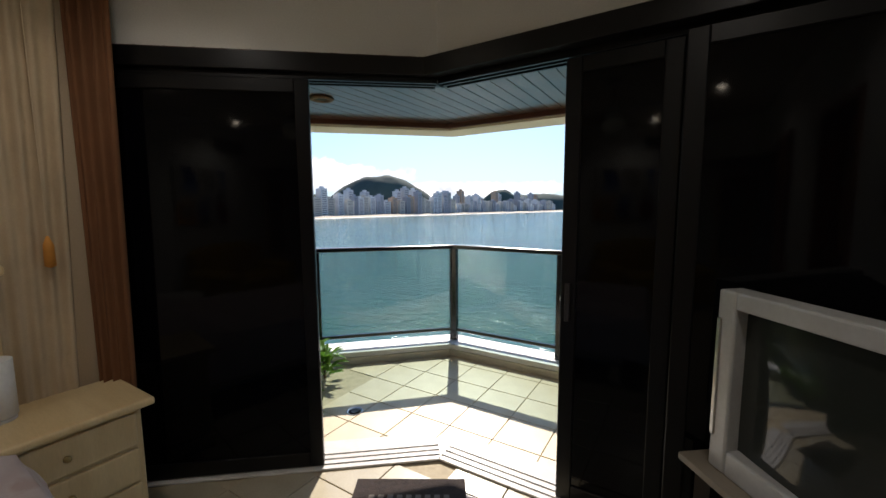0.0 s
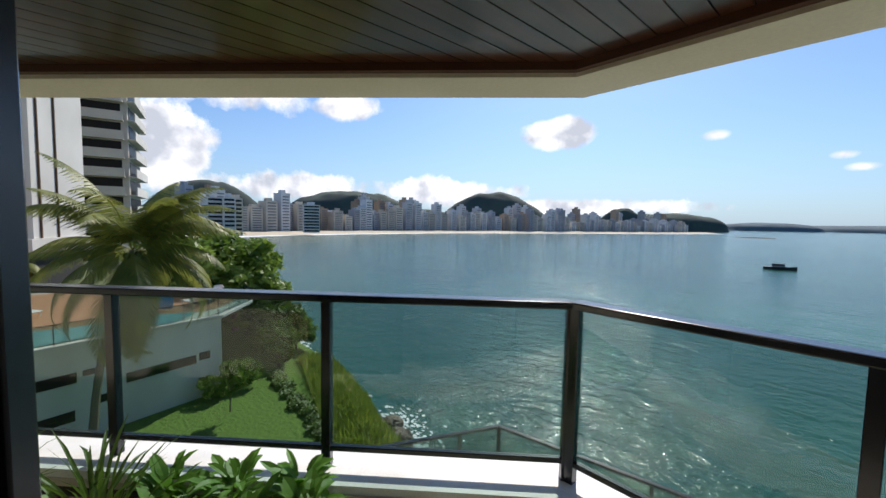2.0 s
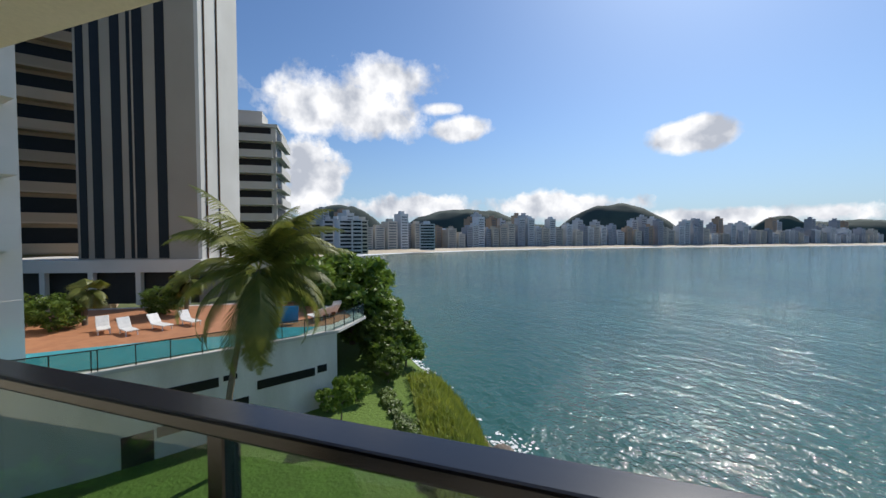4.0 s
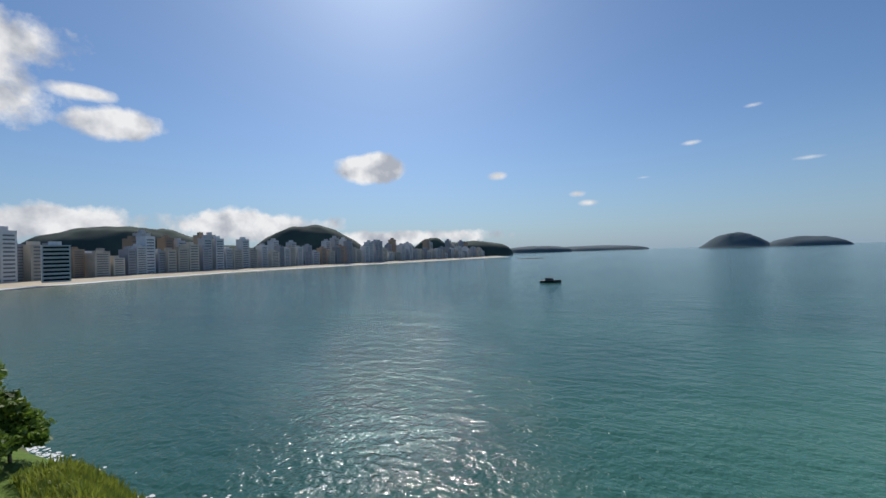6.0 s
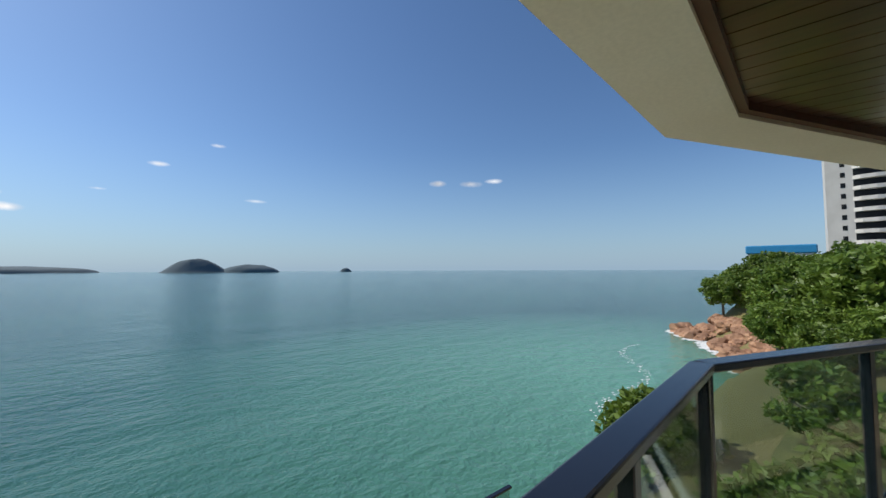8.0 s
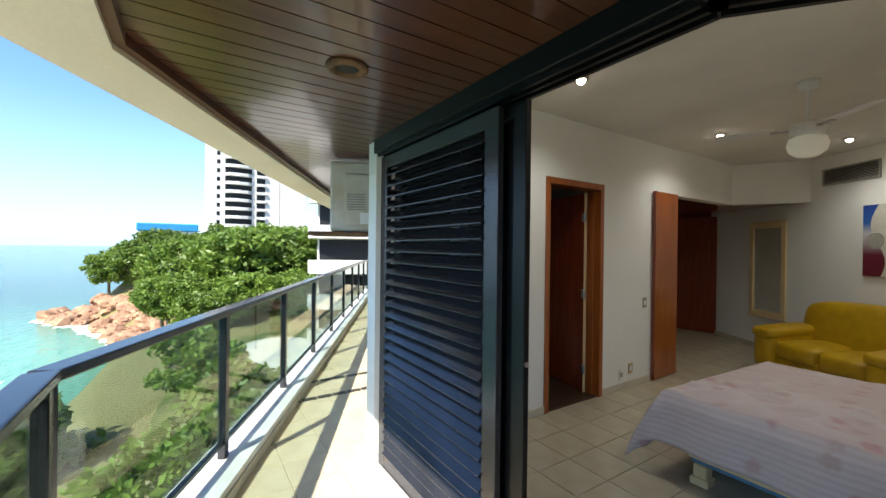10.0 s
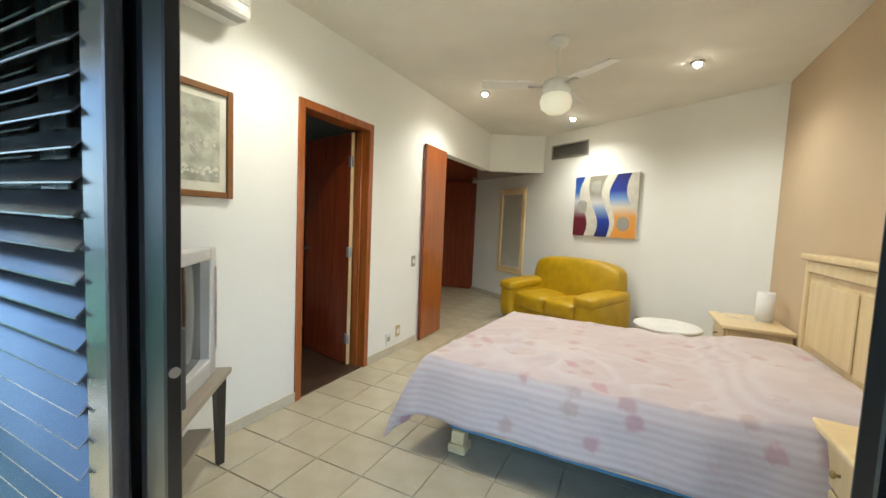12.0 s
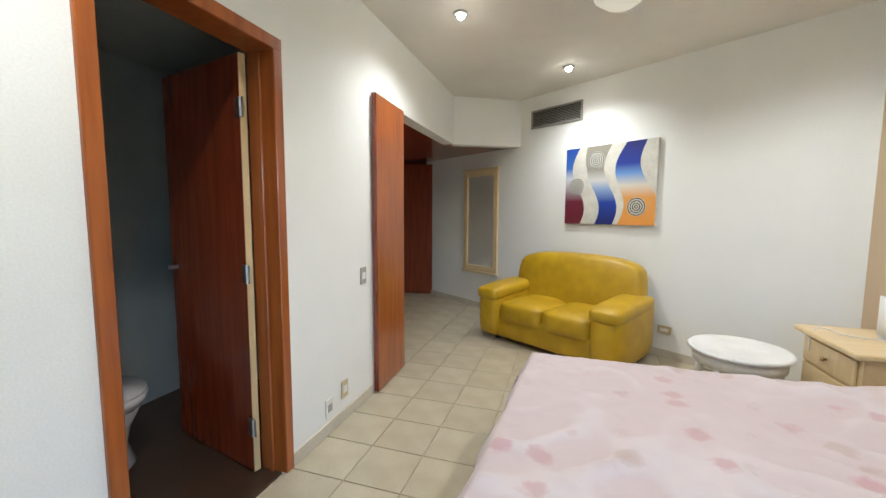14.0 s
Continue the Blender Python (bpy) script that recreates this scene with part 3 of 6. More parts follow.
part("pull", box(-0.012, -0.022, 0.92, 0.012, -0.002, 1.10, 0.006, 2), M_TVDK, g1, "upright dark pull").matrix_basis = pose(0.035, 0, 0)
# added black sheets behind the shutters that stop light coming through the slats
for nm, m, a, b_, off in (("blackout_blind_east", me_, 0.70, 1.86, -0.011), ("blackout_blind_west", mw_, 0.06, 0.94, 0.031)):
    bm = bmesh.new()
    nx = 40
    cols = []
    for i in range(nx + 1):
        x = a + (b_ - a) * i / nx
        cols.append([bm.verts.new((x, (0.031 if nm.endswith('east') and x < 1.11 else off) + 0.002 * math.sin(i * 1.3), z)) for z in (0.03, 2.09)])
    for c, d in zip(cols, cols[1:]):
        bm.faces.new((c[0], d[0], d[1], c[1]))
    setting(nm, bm, M_BLACK, "added black sheet that blocks light between glass and shutter", m)

# ---- balcony: kerb, ceiling, slab edge, railing ----
setting("balcony_kerb", strip(RAILWAY, -0.165, 0.13, -0.02, 0.105), M_CURB, "white painted concrete kerb under the railing")
setting("balcony_skirting", strip(RAILWAY, -0.178, -0.166, -0.005, 0.06), M_SKIRT, "beige tile skirting of the kerb")
setting("balcony_slab_edge", strip(RAILWAY, -0.3, 0.16, -0.45, -0.33), M_SLAB, "cream concrete edge of the balcony slab")


def edge_y(x, path):
    for p, q in zip(path, path[1:]):
        if p[0] <= x <= q[0]:
            return p[1] + (q[1] - p[1]) * (x - p[0]) / (q[0] - p[0])
    return path[0][1] if x < path[0][0] else path[-1][1]


CE = offset_path(RAILWAY, -0.20)
FACE = [FAR_W, W, V, E, LONG_E, FAR_E]
bm = bmesh.new()
x = -5.0
while x < 12.0:
    x1 = x + 0.094
    for z0, z1, a, b_ in ((2.205, 2.222, x, x1), (2.216, 2.224, x1, x + 0.1)):
        ys = [edge_y(a, FACE) - 0.02, edge_y(b_, FACE) - 0.02, edge_y(b_, CE), edge_y(a, CE)]
        if ys[2] - ys[1] > 0.05 and ys[3] - ys[0] > 0.05:
            prism([(a, ys[0]), (b_, ys[1]), (b_, ys[2]), (a, ys[3])], z0, z1, bm)
    x += 0.1
setting("ceiling_balcony", bm, M_SLAT, "varnished dark wooden board ceiling over the balcony")
setting("ceiling_trim", strip(RAILWAY, -0.205, -0.17, 2.168, 2.215), M_TRIM, "brown wooden trim at the ceiling's edge")
setting("balcony_roof_beam", strip(RAILWAY, -0.1695, 0.13, 2.148, 2.75), M_SLAB, "cream painted concrete beam along the balcony")
setting("balcony_roof_slab", prism([FAR_E] + outer[::-1] + [FAR_W, (W[0] - 0.05, W[1] + 0.06), (V[0] - 0.03, V[1] + 0.08), (E[0], E[1] + 0.08), LONG_E], 2.24, 2.45), M_SLAB)


def railing(name, p, q, posts, label):
    """A straight run of railing from p to q: top rail, bottom rail, posts and panes."""
    m, l = along(p, q)
    t = thing(name, label, "railing", at=m)
    part("top_rail", box(0, -0.045, 1.035, l, 0.055, 1.075, 0.008, 2), M_RAIL, t)
    part("bottom_rail", box(0, -0.018, 0.195, l, 0.018, 0.225, 0.004), M_RAIL, t)
    for s in posts:
        part("post", box(s - 0.026, -0.026, 0.095, s + 0.026, 0.026, 1.036, 0.004), M_RAIL, t)
    for a, b_ in zip(posts, posts[1:]):
        if b_ - a > 0.3:
            o = part("pane", box(a + 0.027, -0.004, 0.226, b_ - 0.027, 0.004, 1.034), M_GLASS, t, "smoked glass pane")
    return t


d_ = (Vector(RA) - Vector(R0)).length
railing("balcony_railing", R0, RA, [0, 1.305, 2.54, 3.78, 5.0, 6.2], "black aluminium railing with smoked glass panes by the planter").matrix_basis = along(R0, RA)[0]
railing("balcony_railing", R0, R1, [0.03, 1.08, 2.09], "black aluminium railing with smoked glass panes facing the sea")
railing("balcony_railing", R1, RZ, [0.0] + [1.29 * k for k in range(1, 11)], "long black aluminium railing with smoked glass panes")

# planter at the west end of the balcony
inner = offset_path(RAILWAY, -0.18)
pl_in = [(-2.34, 1.80), (-1.98, 1.02), (-2.0, 0.36), (FAR_W[0] + 0.1, FAR_W[1] + 0.3), inner[0]]
setting("planter_wall", prism([(-2.36, 1.86), (-2.32, 1.80), (-1.98, 1.04), (-2.04, 1.02), (-2.40, 1.80)][::-1], -0.005, 0.03), M_SKIRT, "low beige edge of the planter bed")
setting("planter_bed", prism(pl_in, -0.01, 0.02), M_SOIL, "brown planting soil of the balcony bed")


def leaf_blade(length, width, bend, up, n=4):
    """One pointed leaf blade that starts upward and bends over."""
    b = bmesh.new()
    rows, a, x, z = [], radians(up), 0.0, 0.0
    for i in range(n + 1):
        s = i / n
        w = width * (0.35 + 1.6 * s) * (1 - s) ** 0.7 if s < 1 else 0.0
        rows.append([b.verts.new((x, -w, z)), b.verts.new((x, 0, z - w * 0.35)), b.verts.new((x, w, z))])
        x += math.cos(a) * length / n
        z += math.sin(a) * length / n
        a -= radians(bend) / n
    for p, q in zip(rows, rows[1:]):
        b.faces.new((p[0], p[1], q[1], q[0]))
        b.faces.new((p[1], p[2], q[2], q[1]))
    return b


def bushy_plant(rng, height, leaves, length, width, up=(35, 80)):
    bm = bmesh.new()
    for i in range(leaves):
        b = leaf_blade(length * rng.uniform(0.6, 1.1), width * rng.uniform(0.7, 1.2), rng.uniform(30, 100), rng.uniform(*up))
        r = 0.10 * rng.random()
        a = rng.uniform(0, 360)
        bmesh.ops.transform(b, matrix=pose(0, 0, height * rng.random() ** 0.7, rng.uniform(-15, 15), 0, a) @ pose(r, 0, 0), verts=b.verts)
        join(bm, b)
    return bm


rng = random.Random(4)
SPOTS = [(-2.20, 1.55), (-2.42, 1.60), (-2.35, 1.33), (-2.60, 1.36), (-2.15, 1.22), (-2.50, 1.08), (-2.78, 1.12), (-2.70, 0.85), (-2.30, 0.90), (-2.95, 0.85), (-3.05, 0.55), (-2.62, 0.55), (-3.3, 0.45), (-3.2, 0.15), (-3.6, 0.1)]
for i, (px_, py_) in enumerate(SPOTS):
    tall = i in (7, 9, 12)
    t = thing("garden_plant", "spiky dark green plant with long blades in the planter" if tall else "leafy bright green plant in the balcony planter", "plant", "planter plants", at=pose(px_, py_, 0.018))
    stem = tube((0, 0, -0.01), (0, 0, 0.16), 0.012, 0.008, 6)
    part("stem", stem, M_BARK, t)
    part("leaves", bushy_plant(rng, 0.05 if tall else 0.2, 26 if tall else 60, 0.48 if tall else 0.16, 0.014 if tall else 0.035, (50, 88) if tall else (15, 75)), M_LEAFDK if tall else M_LEAF, t)


def downlight(p, z, label, lit):
    t = thing("ceiling_spotlight", label, "spotlight", "ceiling spotlights" if lit else "balcony spotlights", at=pose(p[0], p[1], z))
    r = 0.055 if lit else 0.082
    part("rim", lathe([(r * 0.6, 0.0), (r, 0.0), (r * 1.02, -0.008), (r * 0.9, -0.016), (r * 0.62, -0.016), (r * 0.6, -0.004)], 24), M_STEEL if lit else M_RUST, t, smooth=True)
    part("bulb", lathe([(0.004, -0.003), (r * 0.58, -0.005), (r * 0.45, -0.03 if lit else -0.009), (0.004, -0.045 if lit else -0.010)], 16), M_LAMPON if lit else M_DARK, t, smooth=True)
    return t


for p in ((-1.84, 1.31), (0.25, 1.82)):
    downlight(p, 2.205, "round brass recessed spotlight, unlit, in the board ceiling", False)
# drain
dr = thing("floor_drain", "small round steel drain set in the balcony tiles", "drain", at=pose(-1.60, 1.29, 0.0))
part("grate", lathe([(0.003, 0.001), (0.045, 0.001), (0.055, 0.004), (0.06, 0.001)], 20), M_STEEL, dr)
part("cover", tube((0, 0, 0.001), (0, 0, 0.005), 0.028, n=16), M_TVDK, dr)


# ---- bedroom ----
def bath_door():
    t = thing("door_frame", "reddish varnished wooden door frame of the bathroom", "door frame", kind="structure")
    a, b_ = DOOR_A, DOOR_B
    for nm, bx in (("jamb", (BX - 0.015, a - 0.001, 0, BX + 0.145, a + 0.055, 2.09)), ("jamb", (BX - 0.015, b_ - 0.055, 0, BX + 0.145, b_ + 0.001, 2.09)), ("head", (BX - 0.016, b_ - 0.055, 2.085, BX + 0.145, a + 0.055, 2.145)),
                   ("stop", (BX + 0.06, a - 0.018, 0, BX + 0.085, a - 0.001, 2.085)), ("stop", (BX + 0.06, b_ + 0.001, 0, BX + 0.085, b_ + 0.015, 2.085))):
        part(nm, box(*bx, 0.004), M_WOOD, t)
    leaf = thing("door_leaf", "dark red wooden bathroom door standing open inwards", "door", at=pose(BX + 0.135, b_ + 0.018, 0, 0, 0, -13))
    part("panel", box(0.004, 0, 0.01, 0.71, 0.035, 2.07, 0.003), M_WOODDK, leaf)
    part("edge", box(0.0, 0.001, 0.01, 0.0038, 0.034, 2.07), M_PALE, leaf, "pale unvarnished door edge")
    for z in (0.25, 1.03, 1.82):
        part("hinge", tube((-0.008, 0.04, z - 0.045), (-0.008, 0.04, z + 0.045), 0.008, n=10), M_STEEL, leaf, "grey steel hinge")
        part("hinge_plate", box(-0.03, 0.0355, z - 0.045, 0.03, 0.039, z + 0.045), M_STEEL, leaf)
    part("handle", tube((0.64, 0.04, 1.02), (0.64, 0.085, 1.02), 0.012, n=10), M_STEEL, leaf, "small dark knob")
    return leaf


bath_door()


def toilet():
    t = thing("toilet", "white ceramic toilet on the dark bathroom floor", "toilet", at=pose(2.10, -0.86, 0.004, 0, 0, 180))
    part("foot", lathe([(0.12, 0), (0.13, 0.02), (0.10, 0.12), (0.12, 0.22), (0.17, 0.34)], 20, m=Matrix.Diagonal((1.25, 1, 1, 1))), M_CERAMIC, t, smooth=True)
    part("bowl", lathe([(0.14, 0.30), (0.18, 0.36), (0.19, 0.395), (0.12, 0.395), (0.10, 0.30)], 24, m=Matrix.Diagonal((1.3, 1, 1, 1))), M_CERAMIC, t, smooth=True)
    part("seat_lid", lathe([(0.01, 0.40), (0.185, 0.40), (0.19, 0.415), (0.01, 0.425)], 24, m=Matrix.Diagonal((1.25, 1, 1, 1))), M_CERAMIC, t, smooth=True)
    part("tank", box(-0.46, -0.19, 0.36, -0.26, 0.19, 0.74, 0.025, 3), M_CERAMIC, t)
    return t


toilet()

# folding wooden panel and dark door of the corridor
cp = thing("closet_door", "reddish brown wooden door folded back to the wall", "door", at=pose(BX - 0.045, -2.09, 0, 0, 0, -88))
part("panel", box(0, 0, 0.012, 0.52, 0.034, 2.16, 0.003), M_WOOD, cp)
part("edge_strip", box(-0.004, 0.0, 0.012, -0.0005, 0.034, 2.16), M_WOODDK, cp)
part("knob", lathe([(0.012, 0), (0.010, 0.03), (0.02, 0.04), (0.014, 0.055)], 12, m=pose(0.47, 0.034, 1.02, -90, 0, 0)), M_STEEL, cp, smooth=True)
dd = thing("corridor_door", "dark red polished wooden door at the corridor's end", "door", at=pose(1.80, -5.62, 0, 0, 0, 8))
part("panel", box(0, 0, 0.012, 0.82, 0.035, 2.10, 0.003), M_WOODDK, dd)
part("frame", box(-0.06, -0.02, 0.0, -0.001, 0.04, 2.15, 0.004), M_WOODDK, dd)
part("knob", lathe([(0.012, 0), (0.010, 0.03), (0.025, 0.04), (0.018, 0.06)], 12, m=pose(0.06, 0.035, 1.02, -90, 0, 0)), M_BRASS, dd, smooth=True)


def cushion(x0, y0, z0, x1, y1, z1, r, puff=0.0, segs=4):
    """A padded block with wide rounded edges, swollen in its middle."""
    b = bmesh.new()
    bmesh.ops.create_cube(b, size=1)
    bmesh.ops.transform(b, matrix=Matrix.Translation(((x0 + x1) / 2, (y0 + y1) / 2, (z0 + z1) / 2)) @ Matrix.Diagonal((x1 - x0, y1 - y0, z1 - z0, 1)), verts=b.verts)
    bmesh.ops.subdivide_edges(b, edges=b.edges[:], cuts=5, use_grid_fill=True)
    c, h = Vector(((x0 + x1) / 2, (y0 + y1) / 2, (z0 + z1) / 2)), Vector(((x1 - x0) / 2, (y1 - y0) / 2, (z1 - z0) / 2))
    for v in b.verts:
        d = v.co - c
        q = Vector([max(-(h[i] - r), min(h[i] - r, d[i])) for i in range(3)])
        e = d - q
        if e.length > 1e-6:
            e = e.normalized() * r
        p = q + e
        s = [1 - (p[i] / h[i]) ** 2 for i in range(3)]
        for i in range(3):
            j, k = (i + 1) % 3, (i + 2) % 3
            p[i] += math.copysign(1, p[i]) * puff * max(s[j], 0) * max(s[k], 0) * abs(p[i]) / h[i]
        v.co = c + p + Vector((0, 0, 0.004 * noise.noise(v.co * 7)))
    return b


def soft(ob, levels=1):
    md = ob.modifiers.new("smooth", "SUBSURF")
    md.levels = md.render_levels = levels
    for p in ob.data.polygons:
        p.use_smooth = True
    return ob


def sofa():
    """Two-seat leather sofa; x along the back wall, y out into the room."""
    t = thing("sofa", "plump yellow leather two-seat sofa against the white wall", "sofa", at=pose(-0.33, back(-0.33) + 0.12, 0, 0, 0, -31))
    soft(part("base", cushion(-0.70, 0.04, 0.035, 0.70, 0.76, 0.30, 0.03), M_SOFA, t))
    for x0, x1 in ((-0.50, 0.0), (0.0, 0.50)):
        soft(part("seat", cushion(x0, 0.12, 0.22, x1, 0.79, 0.445, 0.06, 0.022), M_SOFA, t))
    b = cushion(-0.68, 0.0, 0.10, 0.68, 0.26, 0.91, 0.075, 0.02)
    for v in b.verts:
        v.co.y -= (v.co.z - 0.35) * 0.10
        v.co.y += 0.05
        if v.co.z > 0.6:
            v.co.z -= 0.035 * (abs(v.co.x) / 0.7) ** 4
            v.co.x *= 1 - 0.10 * (v.co.z - 0.6)
    soft(part("backrest", b, M_SOFA, t))
    b = cushion(-0.50, 0.15, 0.40, 0.50, 0.30, 0.82, 0.06, 0.015)
    for v in b.verts:
        v.co.y -= (v.co.z - 0.45) * 0.18
    soft(part("back_cushion", b, M_SOFA, t))
    for s in (-1, 1):
        x0, x1 = sorted((s * 0.49, s * 0.77))
        b = cushion(x0, 0.05, 0.04, x1, 0.83, 0.585, 0.085, 0.012)
        for v in b.verts:
            if v.co.z > 0.35:
                v.co.z -= 0.07 * max(0, v.co.y - 0.35) - 0.05 * max(0, 0.3 - v.co.y)
        soft(part("armrest", b, M_SOFA, t))
        b = cushion(x0 - 0.006, 0.10, 0.46, x1 + 0.006, 0.845, 0.60, 0.055, 0.006)
        for v in b.verts:
            v.co.z -= 0.07 * max(0, v.co.y - 0.35) - 0.05 * max(0, 0.3 - v.co.y)
        soft(part("arm_pad", b, M_SOFA, t))
    for x in (-0.6, 0.6):
        for y in (0.12, 0.66):
            part("foot", tube((x, y, 0), (x, y, 0.06), 0.03, n=12), M_TVDK, t)
    return t


sofa()


def bedspread():
    """The cover draped over the mattress, falling at the foot and the sides."""
    b = bmesh.new()
    nx, ny = 130, 110
    L, Wd, top, fall = 1.98, 1.40, 0.555, 0.34
    grid = []
    for i in range(nx + 1):
        row = []
        u = -L + (L + fall + 0.05) * i / nx           # along the bed, 0 is the foot edge
        for j in range(ny + 1):
            v = -fall + (Wd + 2 * fall) * j / ny      # across it
            over_x, over_y = max(0, u), max(0, -v, v - Wd)
            x = min(u, 0) + 0.05 * min(1, over_x / 0.12) + 0.10 * max(0, min(1, v / Wd)) * max(0, 1 + min(u, 0) / 0.9)
            y = max(0, min(Wd, v))
            y += (0.03 + 0.05 * over_y / fall) * (-1 if v < 0 else 1 if v > Wd else 0) * min(1, over_y / 0.08)
            drop = (over_x ** 2 + over_y ** 2) ** 0.5 if over_x and over_y else over_x + over_y
            z = top - max(0, drop - 0.02)
            fold = min(1, drop / 0.2)
            if over_x > 0:
                x += 0.016 * fold * math.sin(v * 19 + 1.5 * math.sin(v * 5)) + 0.05 * over_x
                if over_y > 0:
                    x += 0.10 * min(over_x, over_y) / fall
                    y += (0.10 if v > Wd else -0.10) * min(over_x, over_y) / fall
            if over_y > 0:
                y += 0.012 * fold * math.sin(u * 15 + math.sin(u * 4))
            if drop == 0:
                z += 0.026 * max(0.0, 0.22 - abs(noise.noise(Vector((u * 3.2 + v * 1.6, v * 4.4 - u, 7))))) / 0.22 * (0.4 + noise.noise(Vector((u * 1.4, v * 1.4, 2)))) + 0.009 * noise.noise(Vector((u * 5, v * 5, 0))) + 0.006 * noise.noise(Vector((u * 17 + v * 6, v * 8, 3))) - 0.008 * abs(noise.noise(Vector((u * 4 - v * 2, v * 6, 9))))
                # two pillows under the cover
                for cy in (0.36, 1.04):
                    q = ((u + L - 0.28) / 0.30) ** 4 + ((v - cy) / 0.36) ** 4
                    z += 0.10 * math.exp(-q * 1.1)
            z = max(z, 0.10)
            row.append(b.verts.new((x, y, z)))
        grid.append(row)
    for i in range(nx):
        for j in range(ny):
            b.faces.new((grid[i][j], grid[i + 1][j], grid[i + 1][j + 1], grid[i][j + 1]))
    return b


def spread_material():
    """Pale pink cloth with faint white stripes and scattered rose flowers."""
    m = bpy.data.materials.new("floral_bedspread")
    m.use_nodes = True
    t = m.node_tree
    b = t.nodes["Principled BSDF"]
    b.inputs["Roughness"].default_value = 0.9
    b.inputs["Sheen Weight"].default_value = 0.2
    co = t.nodes.new("ShaderNodeTexCoord")
    wv = t.nodes.new("ShaderNodeTexWave")
    wv.bands_direction = "Z"
    wv.inputs["Scale"].default_value, wv.inputs["Distortion"].default_value = 9.0, 0.6
    vo = t.nodes.new("ShaderNodeTexVoronoi")
    vo.inputs["Scale"].default_value = 5.8
    ns = t.nodes.new("ShaderNodeTexNoise")
    ns.inputs["Scale"].default_value, ns.inputs["Detail"].default_value = 26, 3
    for n in (wv, vo, ns):
        t.links.new(co.outputs["Object"], n.inputs["Vector"])
    r1 = t.nodes.new("ShaderNodeValToRGB")
    r1.color_ramp.elements[0].color, r1.color_ramp.elements[1].color = (0.47, 0.385, 0.375, 1), (0.51, 0.445, 0.44, 1)
    t.links.new(wv.outputs["Fac"], r1.inputs[0])
    ad = t.nodes.new("ShaderNodeMath")
    ad.operation = "MULTIPLY_ADD"
    ad.inputs[1].default_value = 0.35
    t.links.new(ns.outputs[0], ad.inputs[0])
    t.links.new(vo.outputs["Distance"], ad.inputs[2])
    r2 = t.nodes.new("ShaderNodeValToRGB")
    r2.color_ramp.elements[0].position, r2.color_ramp.elements[0].color = 0.34, (0.62, 0.62, 0.62, 1)
    r2.color_ramp.elements[1].position, r2.color_ramp.elements[1].color = 0.47, (0, 0, 0, 1)
    t.links.new(ad.outputs[0], r2.inputs[0])
    r3 = t.nodes.new("ShaderNodeValToRGB")
    r3.color_ramp.elements[0].color, r3.color_ramp.elements[1].color = (0.42, 0.19, 0.215, 1), (0.38, 0.29, 0.235, 1)
    sep = t.nodes.new("ShaderNodeSeparateColor")
    t.links.new(vo.outputs["Color"], sep.inputs[0])
    t.links.new(sep.outputs[0], r3.inputs[0])
    mx = t.nodes.new("ShaderNodeMixRGB")
    t.links.new(r2.outputs[0], mx.inputs[0])
    t.links.new(r1.outputs[0], mx.inputs[1])
    t.links.new(r3.outputs[0], mx.inputs[2])
    t.links.new(mx.outputs[0], b.inputs["Base Color"])
    bp = t.nodes.new("ShaderNodeBump")
    bp.inputs["Strength"].default_value, bp.inputs["Distance"].default_value = 0.5, 0.02
    n3 = t.nodes.new("ShaderNodeTexNoise")
    n3.inputs["Scale"].default_value, n3.inputs["Detail"].default_value = 9, 5
    t.links.new(co.outputs["Object"], n3.inputs["Vector"])
    t.links.new(n3.outputs[0], bp.inputs["Height"])
    t.links.new(bp.outputs[0], b.inputs["Normal"])
    return m


M_SPREAD = spread_material()
BED = pose(0.0, -1.735, 0, 0, 0, 0.0)


def bed():
    t = thing("bed", "pale lacquered wooden double bed with a panelled headboard", "bed", at=BED)
    part("mattress", box(-1.96, 0.01, 0.27, -0.02, 1.39, 0.54, 0.05, 3), M_MATT, t, "blue cloth mattress")
    part("side_rail", box(-1.98, 0.02, 0.17, -0.03, 0.045, 0.262, 0.004), M_PALE, t)
    part("side_rail", box(-1.98, 1.355, 0.17, -0.03, 1.38, 0.262, 0.004), M_PALE, t)
    part("box_base", box(-1.96, 0.05, 0.13, -0.03, 1.35, 0.268, 0.01), M_MATT, t, "blue cloth bed base")
    for x in (-0.09, -1.9):
        for y in (0.08, 1.32):
            bm = box(x - 0.04, y - 0.04, 0.05, x + 0.04, y + 0.04, 0.129, 0.006)
            box(x - 0.055, y - 0.055, 0.0, x + 0.055, y + 0.055, 0.05, 0.01, 2, bm=bm)
            part("leg", bm, M_PALE, t)
    part("headboard_panel", box(-2.02, 0.0, 0.25, -1.985, 1.40, 1.11, 0.004), M_PALE, t)
    part("headboard_post", box(-2.035, -0.06, 0.0, -1.97, -0.002, 1.19, 0.006), M_PALE, t)
    part("headboard_post", box(-2.035, 1.402, 0.0, -1.97, 1.46, 1.19, 0.006), M_PALE, t)
    bm = box(-2.03, 0.0, 1.112, -1.965, 1.40, 1.19, 0.01, 2)
    part("headboard_rail", bm, M_PALE, t)
    part("headboard_cap", box(-2.045, -0.09, 1.192, -1.945, 1.49, 1.235, 0.014, 3), M_PALE, t)
    for a in (0.06, 0.74):
        part("raised_panel", box(-1.984, a, 0.64, -1.972, a + 0.60, 1.06, 0.008, 2), M_PALE, t)
    return t


bed()
bs = mesh_object("bedspread", bedspread(), M_SPREAD, True)
bs.matrix_basis = BED
md = bs.modifiers.new("thickness", "SOLIDIFY")
